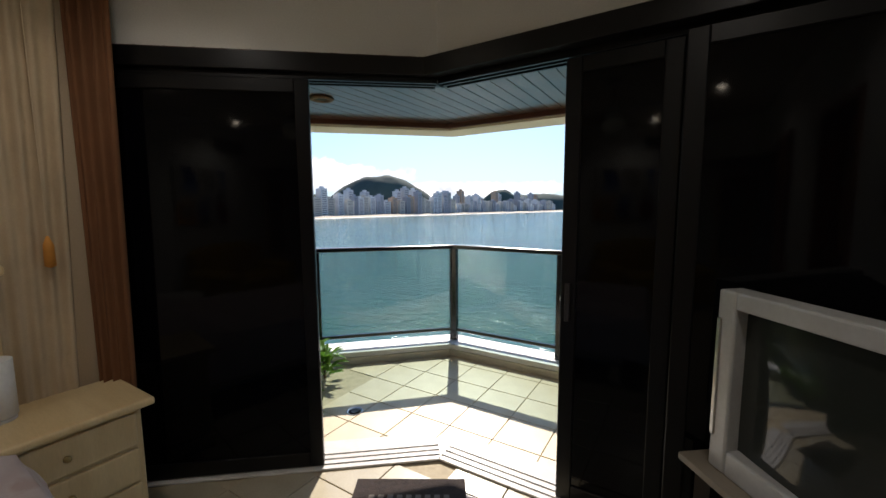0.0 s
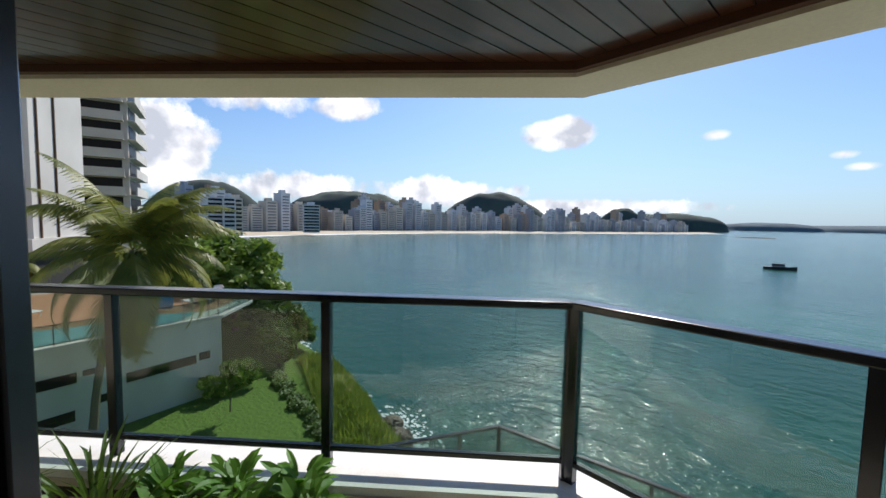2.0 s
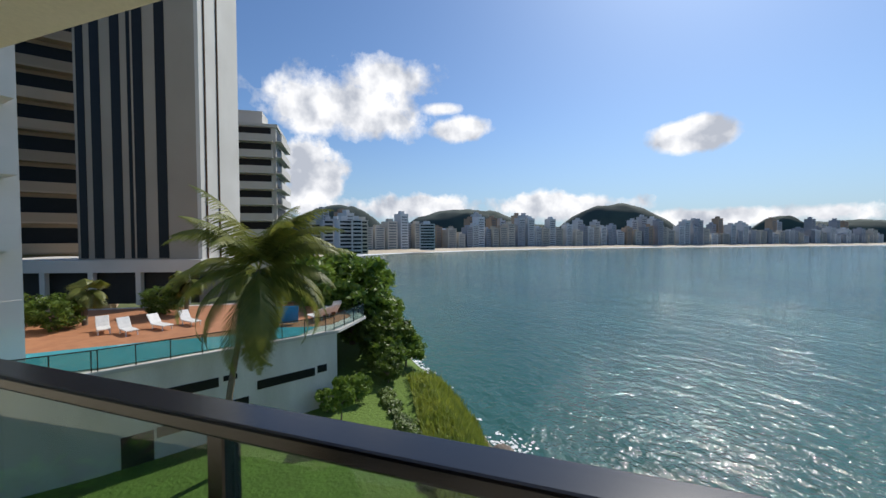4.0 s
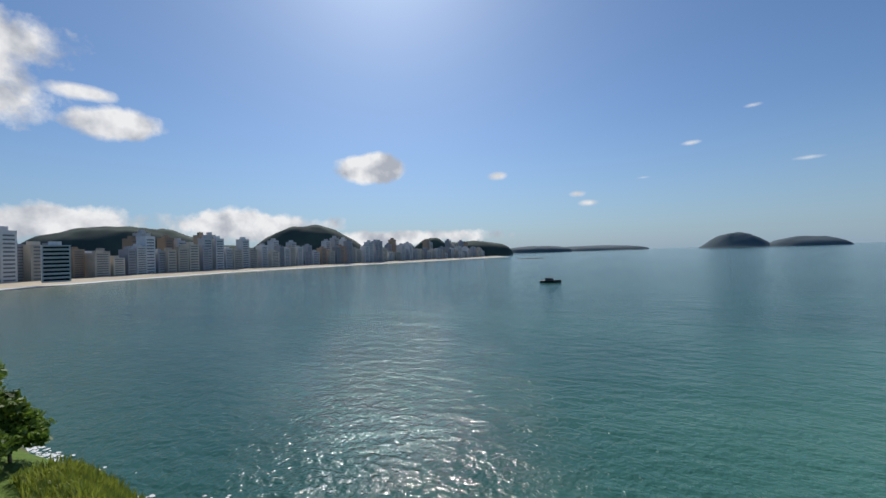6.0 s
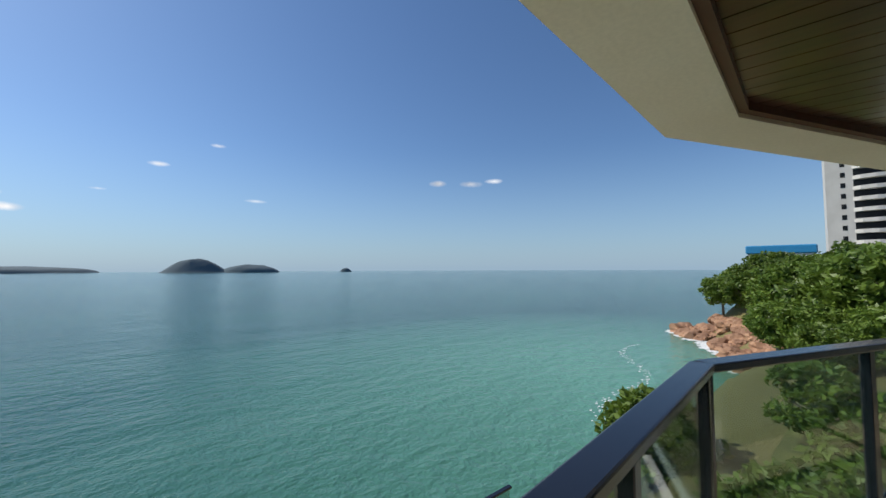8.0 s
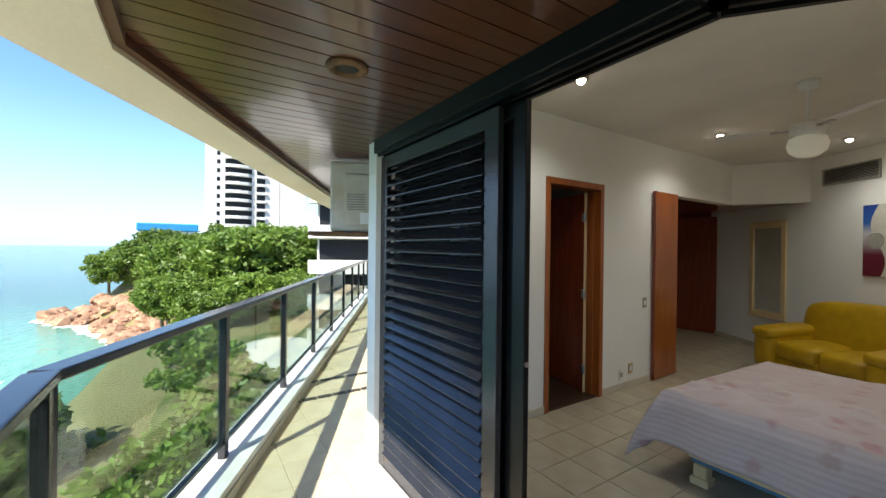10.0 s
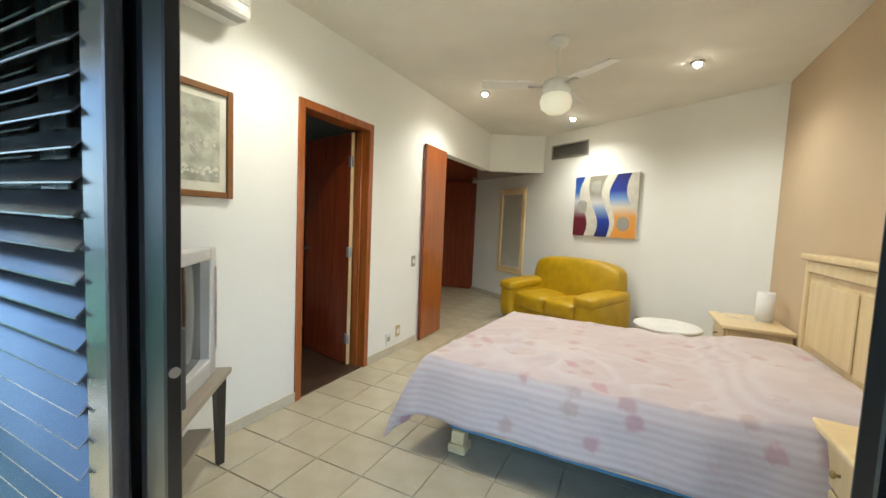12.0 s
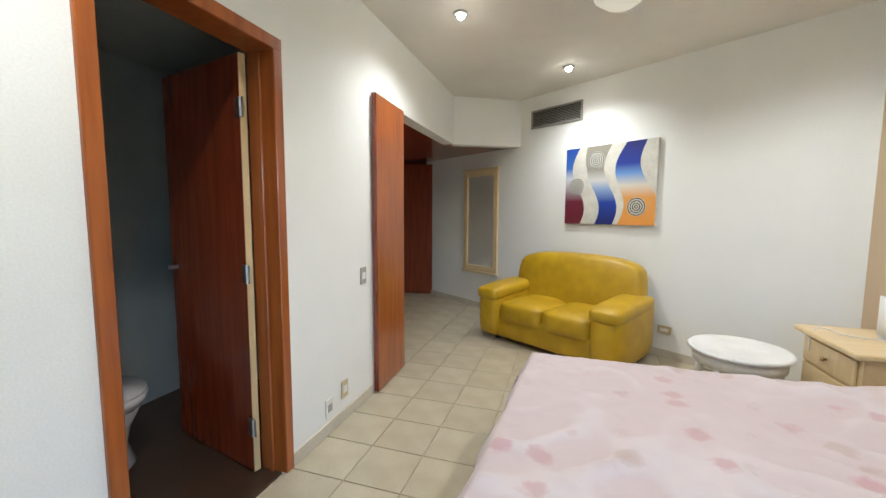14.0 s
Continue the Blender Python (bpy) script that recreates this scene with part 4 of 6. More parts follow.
md.thickness, md.offset = 0.006, 1.0
tagged(bs, "pale pink floral bedspread with faint stripes over the bed", "bedspread")


def doormat():
    """A worn dark mat with a raised rim and two rows of faded marks."""
    m, l = along((-1.077, 0.778), (-0.586, 1.075))
    t = thing("doormat", "dark brown doormat with faded lettering by the balcony door", "doormat", at=m)
    part("mat", box(0, -0.38, 0.0, l, 0, 0.010, 0.004, 2), M_MAT, t)
    for k, (y0, n) in enumerate(((-0.15, 9), (-0.27, 7))):
        for i in range(n):
            x = l / 2 + (i - n / 2 + 0.5) * 0.047
            part("mark", box(x - 0.014, y0 - 0.03, 0.0102, x + 0.014, y0 + 0.03, 0.0112), M_MATMARK, t, "faded pale mark")
    return t


doormat()


def nightstand(at, label, deep=0.47):
    """Chest with drawers; x out from the wall, y along it."""
    t = thing("nightstand", label, "nightstand", "nightstands", at=at)
    part("top", box(-0.0, -0.30, 0.59, deep, 0.30, 0.625, 0.012, 3), M_PALE, t)
    part("body", box(0.01, -0.26, 0.08, deep - 0.05, 0.26, 0.588, 0.006), M_PALE, t)
    part("plinth", box(0.01, -0.275, 0.0, deep - 0.03, 0.275, 0.079, 0.01), M_PALE, t)
    for z in (0.42, 0.255, 0.095):
        d = part("drawer", box(deep - 0.049, -0.235, z, deep - 0.033, 0.235, z + 0.15, 0.007, 2), M_PALE, t)
        k = part("knob", lathe([(0.006, 0), (0.006, 0.012), (0.014, 0.018), (0.012, 0.026), (0.003, 0.029)], 12, m=pose(deep - 0.033, 0, z + 0.075, 0, 90, 0)), M_BRASS, d, "small brass knob", True)
    return t


nightstand(pose(WX + 0.02, -2.36, 0), "pale lacquered nightstand beside the back wall")
nightstand(pose(WX + 0.03, -0.20, 0), "pale lacquered nightstand beside the curtain", 0.42)


def table_lamp(x, y, z):
    t = thing("table_lamp", "white cylindrical table lamp on the nightstand", "lamp", "bedside lamps", at=pose(x, y, z))
    part("base", lathe([(0.055, 0), (0.055, 0.012), (0.02, 0.02)], 20), M_PLASTIC, t, smooth=True)
    part("shade", lathe([(0.058, 0.018), (0.06, 0.02), (0.06, 0.245), (0.055, 0.245), (0.054, 0.03)], 28), M_PLASTIC, t, smooth=True)


table_lamp(-1.93, -2.42, 0.625)
table_lamp(-1.92, -0.32, 0.625)
cord = bpy.data.curves.new("power_cord", "CURVE")
cord.dimensions, cord.bevel_depth = "3D", 0.004
sp = cord.splines.new("BEZIER")
sp.bezier_points.add(3)
for q, co in zip(sp.bezier_points, ((-1.9, -2.36, 0.63), (-1.72, -2.42, 0.631), (-1.63, -2.52, 0.632), (-1.595, -2.5, 0.50))):
    q.co, q.handle_left_type, q.handle_right_type = co, "AUTO", "AUTO"
cord.materials.append(M_PLASTIC)
tagged(new("power_cord", cord), "thin white power cord lying on the nightstand", "cord")


def round_table():
    t = thing("round_table", "low white round plastic table beside the bed", "table", at=pose(-1.25, -2.55, 0))
    part("tabletop", lathe([(0.01, 0.43), (0.27, 0.43), (0.285, 0.437), (0.29, 0.45), (0.28, 0.462), (0.265, 0.456), (0.01, 0.455)], 36), M_PLASTIC, t, smooth=True)
    part("apron", lathe([(0.245, 0.36), (0.255, 0.36), (0.26, 0.429), (0.24, 0.429)], 36), M_PLASTIC, t, smooth=True)
    for k in range(4):
        a = radians(45 + 90 * k)
        part("leg", tube((0.27 * math.cos(a), 0.27 * math.sin(a), 0), (0.22 * math.cos(a), 0.22 * math.sin(a), 0.40), 0.018, 0.028, 10), M_PLASTIC, t)


round_table()


def wall_mirror():
    x = 1.28
    t = thing("wall_mirror", "tall mirror in a pale wooden frame on the corridor wall", "mirror", at=pose(x, back(x), 0, 0, 0, 180 - 33.5))
    w, z0, z1 = 0.66, 0.52, 1.91
    part("glass", box(0.07, -0.012, z0 + 0.07, w - 0.07, -0.006, z1 - 0.07), M_MIRROR, t, "silvered mirror glass")
    for bx in ((0, -0.03, z0, 0.075, -0.001, z1), (w - 0.075, -0.03, z0, w, -0.001, z1), (0.0755, -0.028, z0, w - 0.0755, -0.001, z0 + 0.075), (0.0755, -0.028, z1 - 0.075, w - 0.0755, -0.001, z1)):
        part("frame", box(*bx, 0.008, 2), M_PALE, t)
    part("cornice", box(-0.02, -0.04, z1 + 0.001, w + 0.02, -0.001, z1 + 0.03, 0.006), M_PALE, t)
    part("sill", box(-0.02, -0.04, z0 - 0.03, w + 0.02, -0.001, z0 - 0.001, 0.006), M_PALE, t)


wall_mirror()


def shaded_paint(name, stops, high):
    """Brushed paint that blends through several colours up the canvas."""
    m = material(name, (0.5, 0.5, 0.5), 0.6, scale=5)
    t = m.node_tree
    co, sep, div, ramp = (t.nodes.new("ShaderNode" + k) for k in ("TexCoord", "SeparateXYZ", "Math", "ValToRGB"))
    div.operation, div.inputs[1].default_value = "DIVIDE", high
    t.links.new(co.outputs["Object"], sep.inputs[0])
    t.links.new(sep.outputs["Z"], div.inputs[0])
    t.links.new(div.outputs[0], ramp.inputs[0])
    e = ramp.color_ramp.elements
    e[0].position, e[0].color = stops[0][0], (*stops[0][1], 1)
    e[1].position, e[1].color = stops[-1][0], (*stops[-1][1], 1)
    for p, c in stops[1:-1]:
        e.new(p).color = (*c, 1)
    t.links.new(ramp.outputs[0], t.nodes["Principled BSDF"].inputs["Base Color"])
    return m


def painting():
    """Abstract canvas of wavy bands and spiral discs; x to the viewer's right, y into the wall."""
    x0 = -0.13
    t = thing("painting", "abstract painting of wavy blue, grey and orange bands", "painting", at=pose(x0, back(x0), 1.22, 0, 0, 180 - 33.8))
    w, h = 0.97, 0.81
    part("canvas", box(0, -0.03, 0, w, -0.002, h, 0.004), M_CANVAS, t)

    def wave(c, amp, z):
        return c + amp * math.sin(z / h * 6.0 + 0.4)
    y = -0.0315
    left, mid_, right = ((0.0, (0.13, 0.010, 0.022)), (0.30, (0.15, 0.012, 0.03)), (0.47, (0.42, 0.36, 0.40)), (0.60, (0.55, 0.58, 0.62)), (0.74, (0.03, 0.13, 0.45)), (1.0, (0.012, 0.05, 0.30))), ((0.0, (0.008, 0.012, 0.12)), (0.28, (0.012, 0.05, 0.35)), (0.45, (0.25, 0.36, 0.58)), (0.56, (0.60, 0.60, 0.58)), (0.70, (0.30, 0.28, 0.23)), (1.0, (0.27, 0.25, 0.20))), ((0.0, (0.72, 0.30, 0.05)), (0.33, (0.72, 0.33, 0.08)), (0.48, (0.66, 0.62, 0.52)), (0.62, (0.15, 0.30, 0.62)), (0.74, (0.012, 0.035, 0.30)), (1.0, (0.008, 0.012, 0.14)))
    for k, (nm, lo, hi, stops) in enumerate((("red_and_blue_band", -0.2, 0.16, left), ("blue_and_grey_band", 0.33, 0.52, mid_), ("orange_and_blue_band", 0.67, 0.86, right))):
        mat = shaded_paint("paint_" + nm, stops, h)
        b = bmesh.new()
        vs = []
        for i in range(29):
            z = 0.003 + (h - 0.006) * i / 28
            wide = 0.10 * (1 - z / h) if k == 2 else 0.10 * max(0, z / h - 0.72) * 3 * (k == 1)
            vs.append([b.verts.new((max(0.003, min(w - 0.003, wave(c, 0.075, z))), y, z)) for c in (lo - wide, hi + (wide if k == 2 else 0.0))])
        for p, q in zip(vs, vs[1:]):
            if p[1].co.x - p[0].co.x > 0.002:
                b.faces.new((p[0], p[1], q[1], q[0]))
        part(nm, b, mat, t)
    for cx, cz in ((0.14, 0.40), (0.36, 0.66), (0.79, 0.18)):
        disc = part("spiral_disc", tube((cx, y - 0.0005, cz), (cx, y - 0.002, cz), 0.09, n=28), M_CANVAS, t)
        for r in (0.085, 0.062, 0.04, 0.018):
            b = bmesh.new()
            n = 28
            a = [b.verts.new((cx + r * math.cos(2 * math.pi * i / n), y - 0.003, cz + r * math.sin(2 * math.pi * i / n))) for i in range(n)]
            c = [b.verts.new((cx + (r - 0.009) * math.cos(2 * math.pi * i / n), y - 0.003, cz + (r - 0.009) * math.sin(2 * math.pi * i / n))) for i in range(n)]
            for i in range(n):
                b.faces.new((a[i], a[(i + 1) % n], c[(i + 1) % n], c[i]))
            part("ring", b, M_TVDK, disc)


painting()

xv = 0.30
vent = thing("wall_vent", "grey metal air vent grille high on the white wall", "vent", at=pose(xv, back(xv), 2.33, 0, 0, 180 - 33.5))
# dark sheet in place of the shade behind the slats
part("backing", box(0.02, -0.004, 0.02, 0.66, -0.001, 0.19), M_DARK, vent)
for bx in ((0, -0.02, 0, 0.68, -0.001, 0.022), (0, -0.02, 0.188, 0.68, -0.001, 0.21), (0, -0.02, 0.0225, 0.022, -0.001, 0.1875), (0.658, -0.02, 0.0225, 0.68, -0.001, 0.1875)):
    part("frame", box(*bx, 0.003), M_GREY, vent)
for k in range(9):
    part("slat", box(0.024, -0.011, -0.001, 0.656, 0.006, 0.001, m=pose(0, -0.012, 0.033 + 0.0175 * k, 35, 0, 0)), M_GREY, vent)


def outlet(m, label, mat, w=0.075, h=0.115):
    t = thing("wall_outlet", label, "outlet", "wall plates", at=m)
    part("plate", box(-w / 2, -0.009, -h / 2, w / 2, -0.001, h / 2, 0.003), mat, t)
    part("insert", box(-w * 0.28, -0.012, -h * 0.2, w * 0.28, -0.0092, h * 0.2, 0.001), M_PLASTIC if mat is not M_PLASTIC else M_GREY, t)


for y, z, mat, lab in ((-1.52, 0.16, M_PLASTIC, "white wall socket plate low on the wall"), (-1.69, 0.205, M_ALMOND, "almond coloured wall plate low on the wall"), (-1.95, 0.90, M_GREY, "grey light switch plate on the wall")):
    outlet(pose(BX, y, z, 0, 0, -90), lab, mat)
xo = -1.04
outlet(pose(xo, back(xo), 0.26, 0, 0, 180 - 33.5), "almond coloured socket plate on the white wall", M_ALMOND, 0.12, 0.075)


def ceiling_fan():
    t = thing("ceiling_fan", "white ceiling fan with a milk glass globe, at rest", "fan", at=pose(-0.33, -1.38, CEIL))
    part("canopy", lathe([(0.02, -0.06), (0.055, -0.05), (0.07, -0.015), (0.07, 0.0)], 20), M_PLASTIC, t, smooth=True)
    part("rod", tube((0, 0, -0.30), (0, 0, -0.05), 0.012, n=10), M_PLASTIC, t)
    part("motor", lathe([(0.03, -0.29), (0.09, -0.30), (0.105, -0.33), (0.10, -0.375), (0.07, -0.39)], 24), M_PLASTIC, t, smooth=True)
    part("globe", lathe([(0.07, -0.39), (0.105, -0.405), (0.118, -0.45), (0.105, -0.50), (0.06, -0.535), (0.005, -0.545)], 24), M_GLOBE, t, "milk glass lamp globe", True)
    for k in range(3):
        a = 20 + 120 * k
        arm = part("blade_arm", box(0.09, -0.02, -0.345, 0.21, 0.02, -0.335, 0.003), M_STEEL, t, "steel blade arm")
        arm.matrix_basis = pose(0, 0, 0, 0, 0, a)
        b = box(0.19, -0.065, -0.334, 0.55, 0.065, -0.326, 0.003)
        for v in b.verts:
            v.co.z += v.co.y * 0.14
            if v.co.x > 0.5:
                v.co.y *= 0.8
        bl = part("blade", b, M_PLASTIC, t)
        bl.matrix_basis = pose(0, 0, 0, 0, 0, a)


ceiling_fan()
LAMPS = [(0.60, -2.32), (-0.11, -3.58), (-1.28, -2.17), (0.55, 0.0), (-1.2, -0.2)]
for p in LAMPS:
    downlight(p, CEIL, "lit halogen spotlight recessed in the white ceiling", True)
    d = bpy.data.lights.new("spot_lamp", "SPOT")
    d.energy, d.color, d.spot_size, d.spot_blend, d.shadow_soft_size = 7.5, (1.0, 0.97, 0.90), radians(150), 0.9, 0.04
    new("spot_lamp", d).matrix_world = look((p[0], p[1], CEIL - 0.06), (p[0], p[1], 0.0001))


def television():
    """A large tube set; x along its front, y back into the corner."""
    a, c = (0.42, 1.05), (1.00, 0.325)
    m, l = along(a, c)
    t = thing("television", "large silver tube television standing on a low table", "television", at=m @ pose(0.05, 0.01, 0.5135))
    w, h = 0.82, 0.65
    f = bmesh.new()
    for bx in ((0, 0, 0, 0.07, 0.09, h), (w - 0.07, 0, 0, w, 0.09, h), (0.07, 0, 0, w - 0.07, 0.09, 0.09), (0.07, 0, h - 0.06, w - 0.07, 0.09, h)):
        box(*bx, 0.008, 2, bm=f)
    part("front_frame", f, M_SILVER, t, "silver front frame")
    b = bmesh.new()
    n = 14
    g = [[b.verts.new((0.065 + (w - 0.13) * i / n, 0.05 - 0.045 * (1 - (2 * i / n - 1) ** 2) * (1 - 0.5 * (2 * j / n - 1) ** 2), 0.085 + (h - 0.14) * j / n)) for j in range(n + 1)] for i in range(n + 1)]
    for i in range(n):
        for j in range(n):
            b.faces.new((g[i][j], g[i + 1][j], g[i + 1][j + 1], g[i][j + 1]))
    part("screen", b, M_SCREEN, t, "dark curved tube screen", True)
    b = box(0.02, 0.09, 0.01, w - 0.02, 0.52, h - 0.02, 0.03, 2)
    for v in b.verts:
        if v.co.y > 0.3:
            v.co.x = w / 2 + (v.co.x - w / 2) * 0.62
            v.co.z = 0.02 + (v.co.z - 0.02) * 0.72
    part("back_housing", b, M_TVDK, t, "dark plastic back housing")
    part("button", box(w / 2 - 0.02, -0.004, 0.03, w / 2 + 0.02, 0.001, 0.042, 0.001), M_GREY, t)
    part("side_strip", box(0.002, -0.006, 0.12, 0.022, 0.002, h - 0.1, 0.004), M_STEEL, t)
    part("side_strip", box(w - 0.022, -0.006, 0.12, w - 0.002, 0.002, h - 0.1, 0.004), M_STEEL, t)
    tb = thing("tv_table", "taupe topped low table with splayed dark legs", "table", at=m @ pose(-0.02, -0.02, 0))
    part("tabletop", prism([(0, -0.03), (0.94, -0.03), (0.94, 0.30), (0.70, 0.42), (0.36, 0.42), (0, 0.12)], 0.488, 0.513), M_TVTABLE, tb)
    part("apron", box(0.06, 0.02, 0.44, 0.86, 0.12, 0.487, 0.004), M_TVTABLE, tb)
    part("shelf", box(0.10, 0.04, 0.20, 0.86, 0.15, 0.222, 0.004), M_TVTABLE, tb)
    for x, y in ((0.075, 0.015), (0.885, 0.015), (0.38, 0.37), (0.70, 0.37)):
        b = tube((x + (0.02 if x > 0.5 else -0.02), y, 0.0), (x, y, 0.487), 0.022, 0.036, 4)
        part("leg", b, M_TVLEG, tb)
    return t, tb


television()


def framed_print():
    t = thing("framed_print", "faded garden print in a brown wooden frame", "picture", at=pose(BX, 0.62, 1.415, 0, 0, -90))
    w, h = 0.47, 0.60
    part("paper", box(0.03, -0.012, 0.03, w - 0.03, -0.004, h - 0.03), M_PAPER, t)
    part("picture_area", box(0.075, -0.0135, 0.085, w - 0.075, -0.0125, h - 0.075), M_PRINT, t, "grey-green faded garden scene")
    r = random.Random(12)
    for nm, cx, cz, rx, rz, mat, n in (("tree_tone", 0.16, 0.42, 0.07, 0.07, M_GREY, 26), ("figure_tone", 0.25, 0.24, 0.05, 0.07, M_GREY, 12), ("table_tone", 0.33, 0.30, 0.04, 0.03, M_PAPER, 10), ("flower_tone", 0.27, 0.14, 0.10, 0.025, M_PAPER, 18), ("path_tone", 0.18, 0.16, 0.04, 0.06, M_PAPER, 10)):
        b = bmesh.new()
        for k in range(n):
            x_, z_ = cx + r.gauss(0, rx * 0.5), cz + r.gauss(0, rz * 0.5)
            x_, z_ = max(0.095, min(w - 0.095, x_)), max(0.105, min(h - 0.095, z_))
            q = r.uniform(0.006, 0.018)
            b.faces.new([b.verts.new((x_ + q * math.cos(j * 1.05) * r.uniform(0.6, 1), -0.0137 - 0.00003 * k, z_ + q * math.sin(j * 1.05) * r.uniform(0.6, 1))) for j in range(6)])
        part(nm, b, mat, t)
    for bx in ((0, -0.028, 0, 0.036, -0.001, h), (w - 0.036, -0.028, 0, w, -0.001, h), (0.0365, -0.027, 0, w - 0.0365, -0.001, 0.036), (0.0365, -0.027, h - 0.036, w - 0.0365, -0.001, h)):
        part("frame", box(*bx, 0.006, 2), M_FRAME, t)


framed_print()
ac = thing("indoor_air_conditioner", "white wall air conditioner above the framed print", "air conditioner", at=pose(BX, 0.95, 2.36, 0, 0, -90))
part("casing", box(0, -0.19, 0.0, 0.80, -0.002, 0.26, 0.04, 3), M_PLASTIC, ac)
part("flap", box(0.04, -0.185, -0.004, 0.76, -0.12, 0.004, 0.002), M_GREY, ac)
part("grille_line", box(0.03, -0.192, 0.075, 0.77, -0.1895, 0.08), M_GREY, ac)


def curtain(p, q, z0, z1, folds, depth, label, mat):
    m, l = along(p, q)
    b = bmesh.new()
    n, k = folds * 8, 12
    g = []
    for i in range(n + 1):
        s = i / n
        g.append([b.verts.new((s * l * (0.75 + 0.25 * (z - z0) / (z1 - z0)), depth * math.sin(s * folds * 2 * math.pi + 0.6 * math.sin(3 * s)) * (0.7 + 0.3 * math.sin(z * 3 + s * 4)), z)) for z in [z0 + (z1 - z0) * j / k for j in range(k + 1)]])
    for i in range(n):
        for j in range(k):
            b.faces.new((g[i][j], g[i + 1][j], g[i + 1][j + 1], g[i][j + 1]))
    ob = mesh_object("curtain", b, mat, True)
    ob.matrix_basis = m
    s = ob.modifiers.new("thickness", "SOLIDIFY")
    s.thickness = 0.003
    return tagged(ob, label, "curtain", "window curtains")


curtain((-2.02, 0.03), (-1.88, 0.16), 0.02, 2.6, 4, 0.022, "brown gathered curtain at the edge of the shutters", M_CURTAIN)
curtain((-2.035, -0.30), (-2.03, 0.02), 0.05, 2.6, 5, 0.018, "beige gathered curtain along the headboard wall", M_SHEER)
rod = thing("curtain_rod", "thin white curtain rail under the ceiling", "curtain rail")
part("rail", tube((-2.03, -0.35, 2.615), (-2.03, 0.03, 2.615), 0.010, n=8), M_PLASTIC, rod)
part("rail", tube((-2.03, 0.03, 2.615), (-1.80, 0.21, 2.615), 0.010, n=8), M_PLASTIC, rod)
cordt = thing("curtain_pull", "yellow curtain pull hanging from a thin cord", "cord", at=pose(-2.0, -0.10, 0))
part("cord", tube((0, 0, 1.34), (0, 0, 2.6), 0.002, n=6), M_SHEER, cordt)
part("tassel", lathe([(0.004, 1.20), (0.02, 1.21), (0.018, 1.30), (0.004, 1.34)], 10), M_POR, cordt, smooth=True)


# ---- outside: sea, shore, lawn ----
SEA = -15.0
WEST = Matrix.Translation((-1.6, 2.2, 0)) @ Matrix.Rotation(radians(-2.1), 4, "Z") @ Matrix.Translation((1.6, -2.2, 0))


def west(x, y):
    """A place of the western shore, turned about the balcony's corner."""
    p = WEST @ Vector((x, y, 0))
    return p.x, p.y


bm = bmesh.new()
ring0 = [bm.verts.new((4700 * math.cos(2 * math.pi * i / 96), 4700 * math.sin(2 * math.pi * i / 96), SEA)) for i in range(96)]
bm.faces.new(ring0)
sea = setting("water_sea", bm, M_SEA, "teal green sea with fine glittering ripples")

SHORE = [(-420, 62), (-357, 52), (-200, 34), (-100, 24), (-54, 19), (-35, 16.8), (-26, 17.0), (-18, 15.0), (-8, 13.0), (8, 11.5), (20, 11.5), (34, 13.0), (50, 12.0), (66, 8.0), (84, 10.0), (100, 17), (116, 27), (124, 22), (150, 2), (260, -60), (420, -140)]
SHORE = [west(*p) if p[0] < -10 else p for p in SHORE]


def shore(x):
    return edge_y(x, SHORE)


def ground_z(x, y):
    d = shore(x) - y + 1.2 * noise.noise(Vector((x * 0.13, y * 0.13, 0)))
    if x < -60:
        top, width = -10.5, 26.0
    elif x < 42:
        top, width = -8.0, 7.0
    else:
        k = min(1, (x - 42) / 30)
        top, width = -8.0 + 3.5 * k, 7.0 + 12 * k
    s = max(0.0, min(1.0, (d + 1.5) / width))
    z = SEA - 1.2 + (top - SEA + 1.2) * (s * s * (3 - 2 * s))
    if s >= 0.98 and -26 < x < 20:
        return -8.0
    return z + 0.15 * noise.noise(Vector((x * 0.4, y * 0.4, 5)))


def terrain(name, xs, ys, mat, label):
    b = bmesh.new()
    g = [[b.verts.new((x, y, ground_z(x, y))) for y in ys] for x in xs]
    for i in range(len(xs) - 1):
        for j in range(len(ys) - 1):
            b.faces.new((g[i][j], g[i + 1][j], g[i + 1][j + 1], g[i][j + 1]))
    return setting(name, b, mat, label, smooth=True)


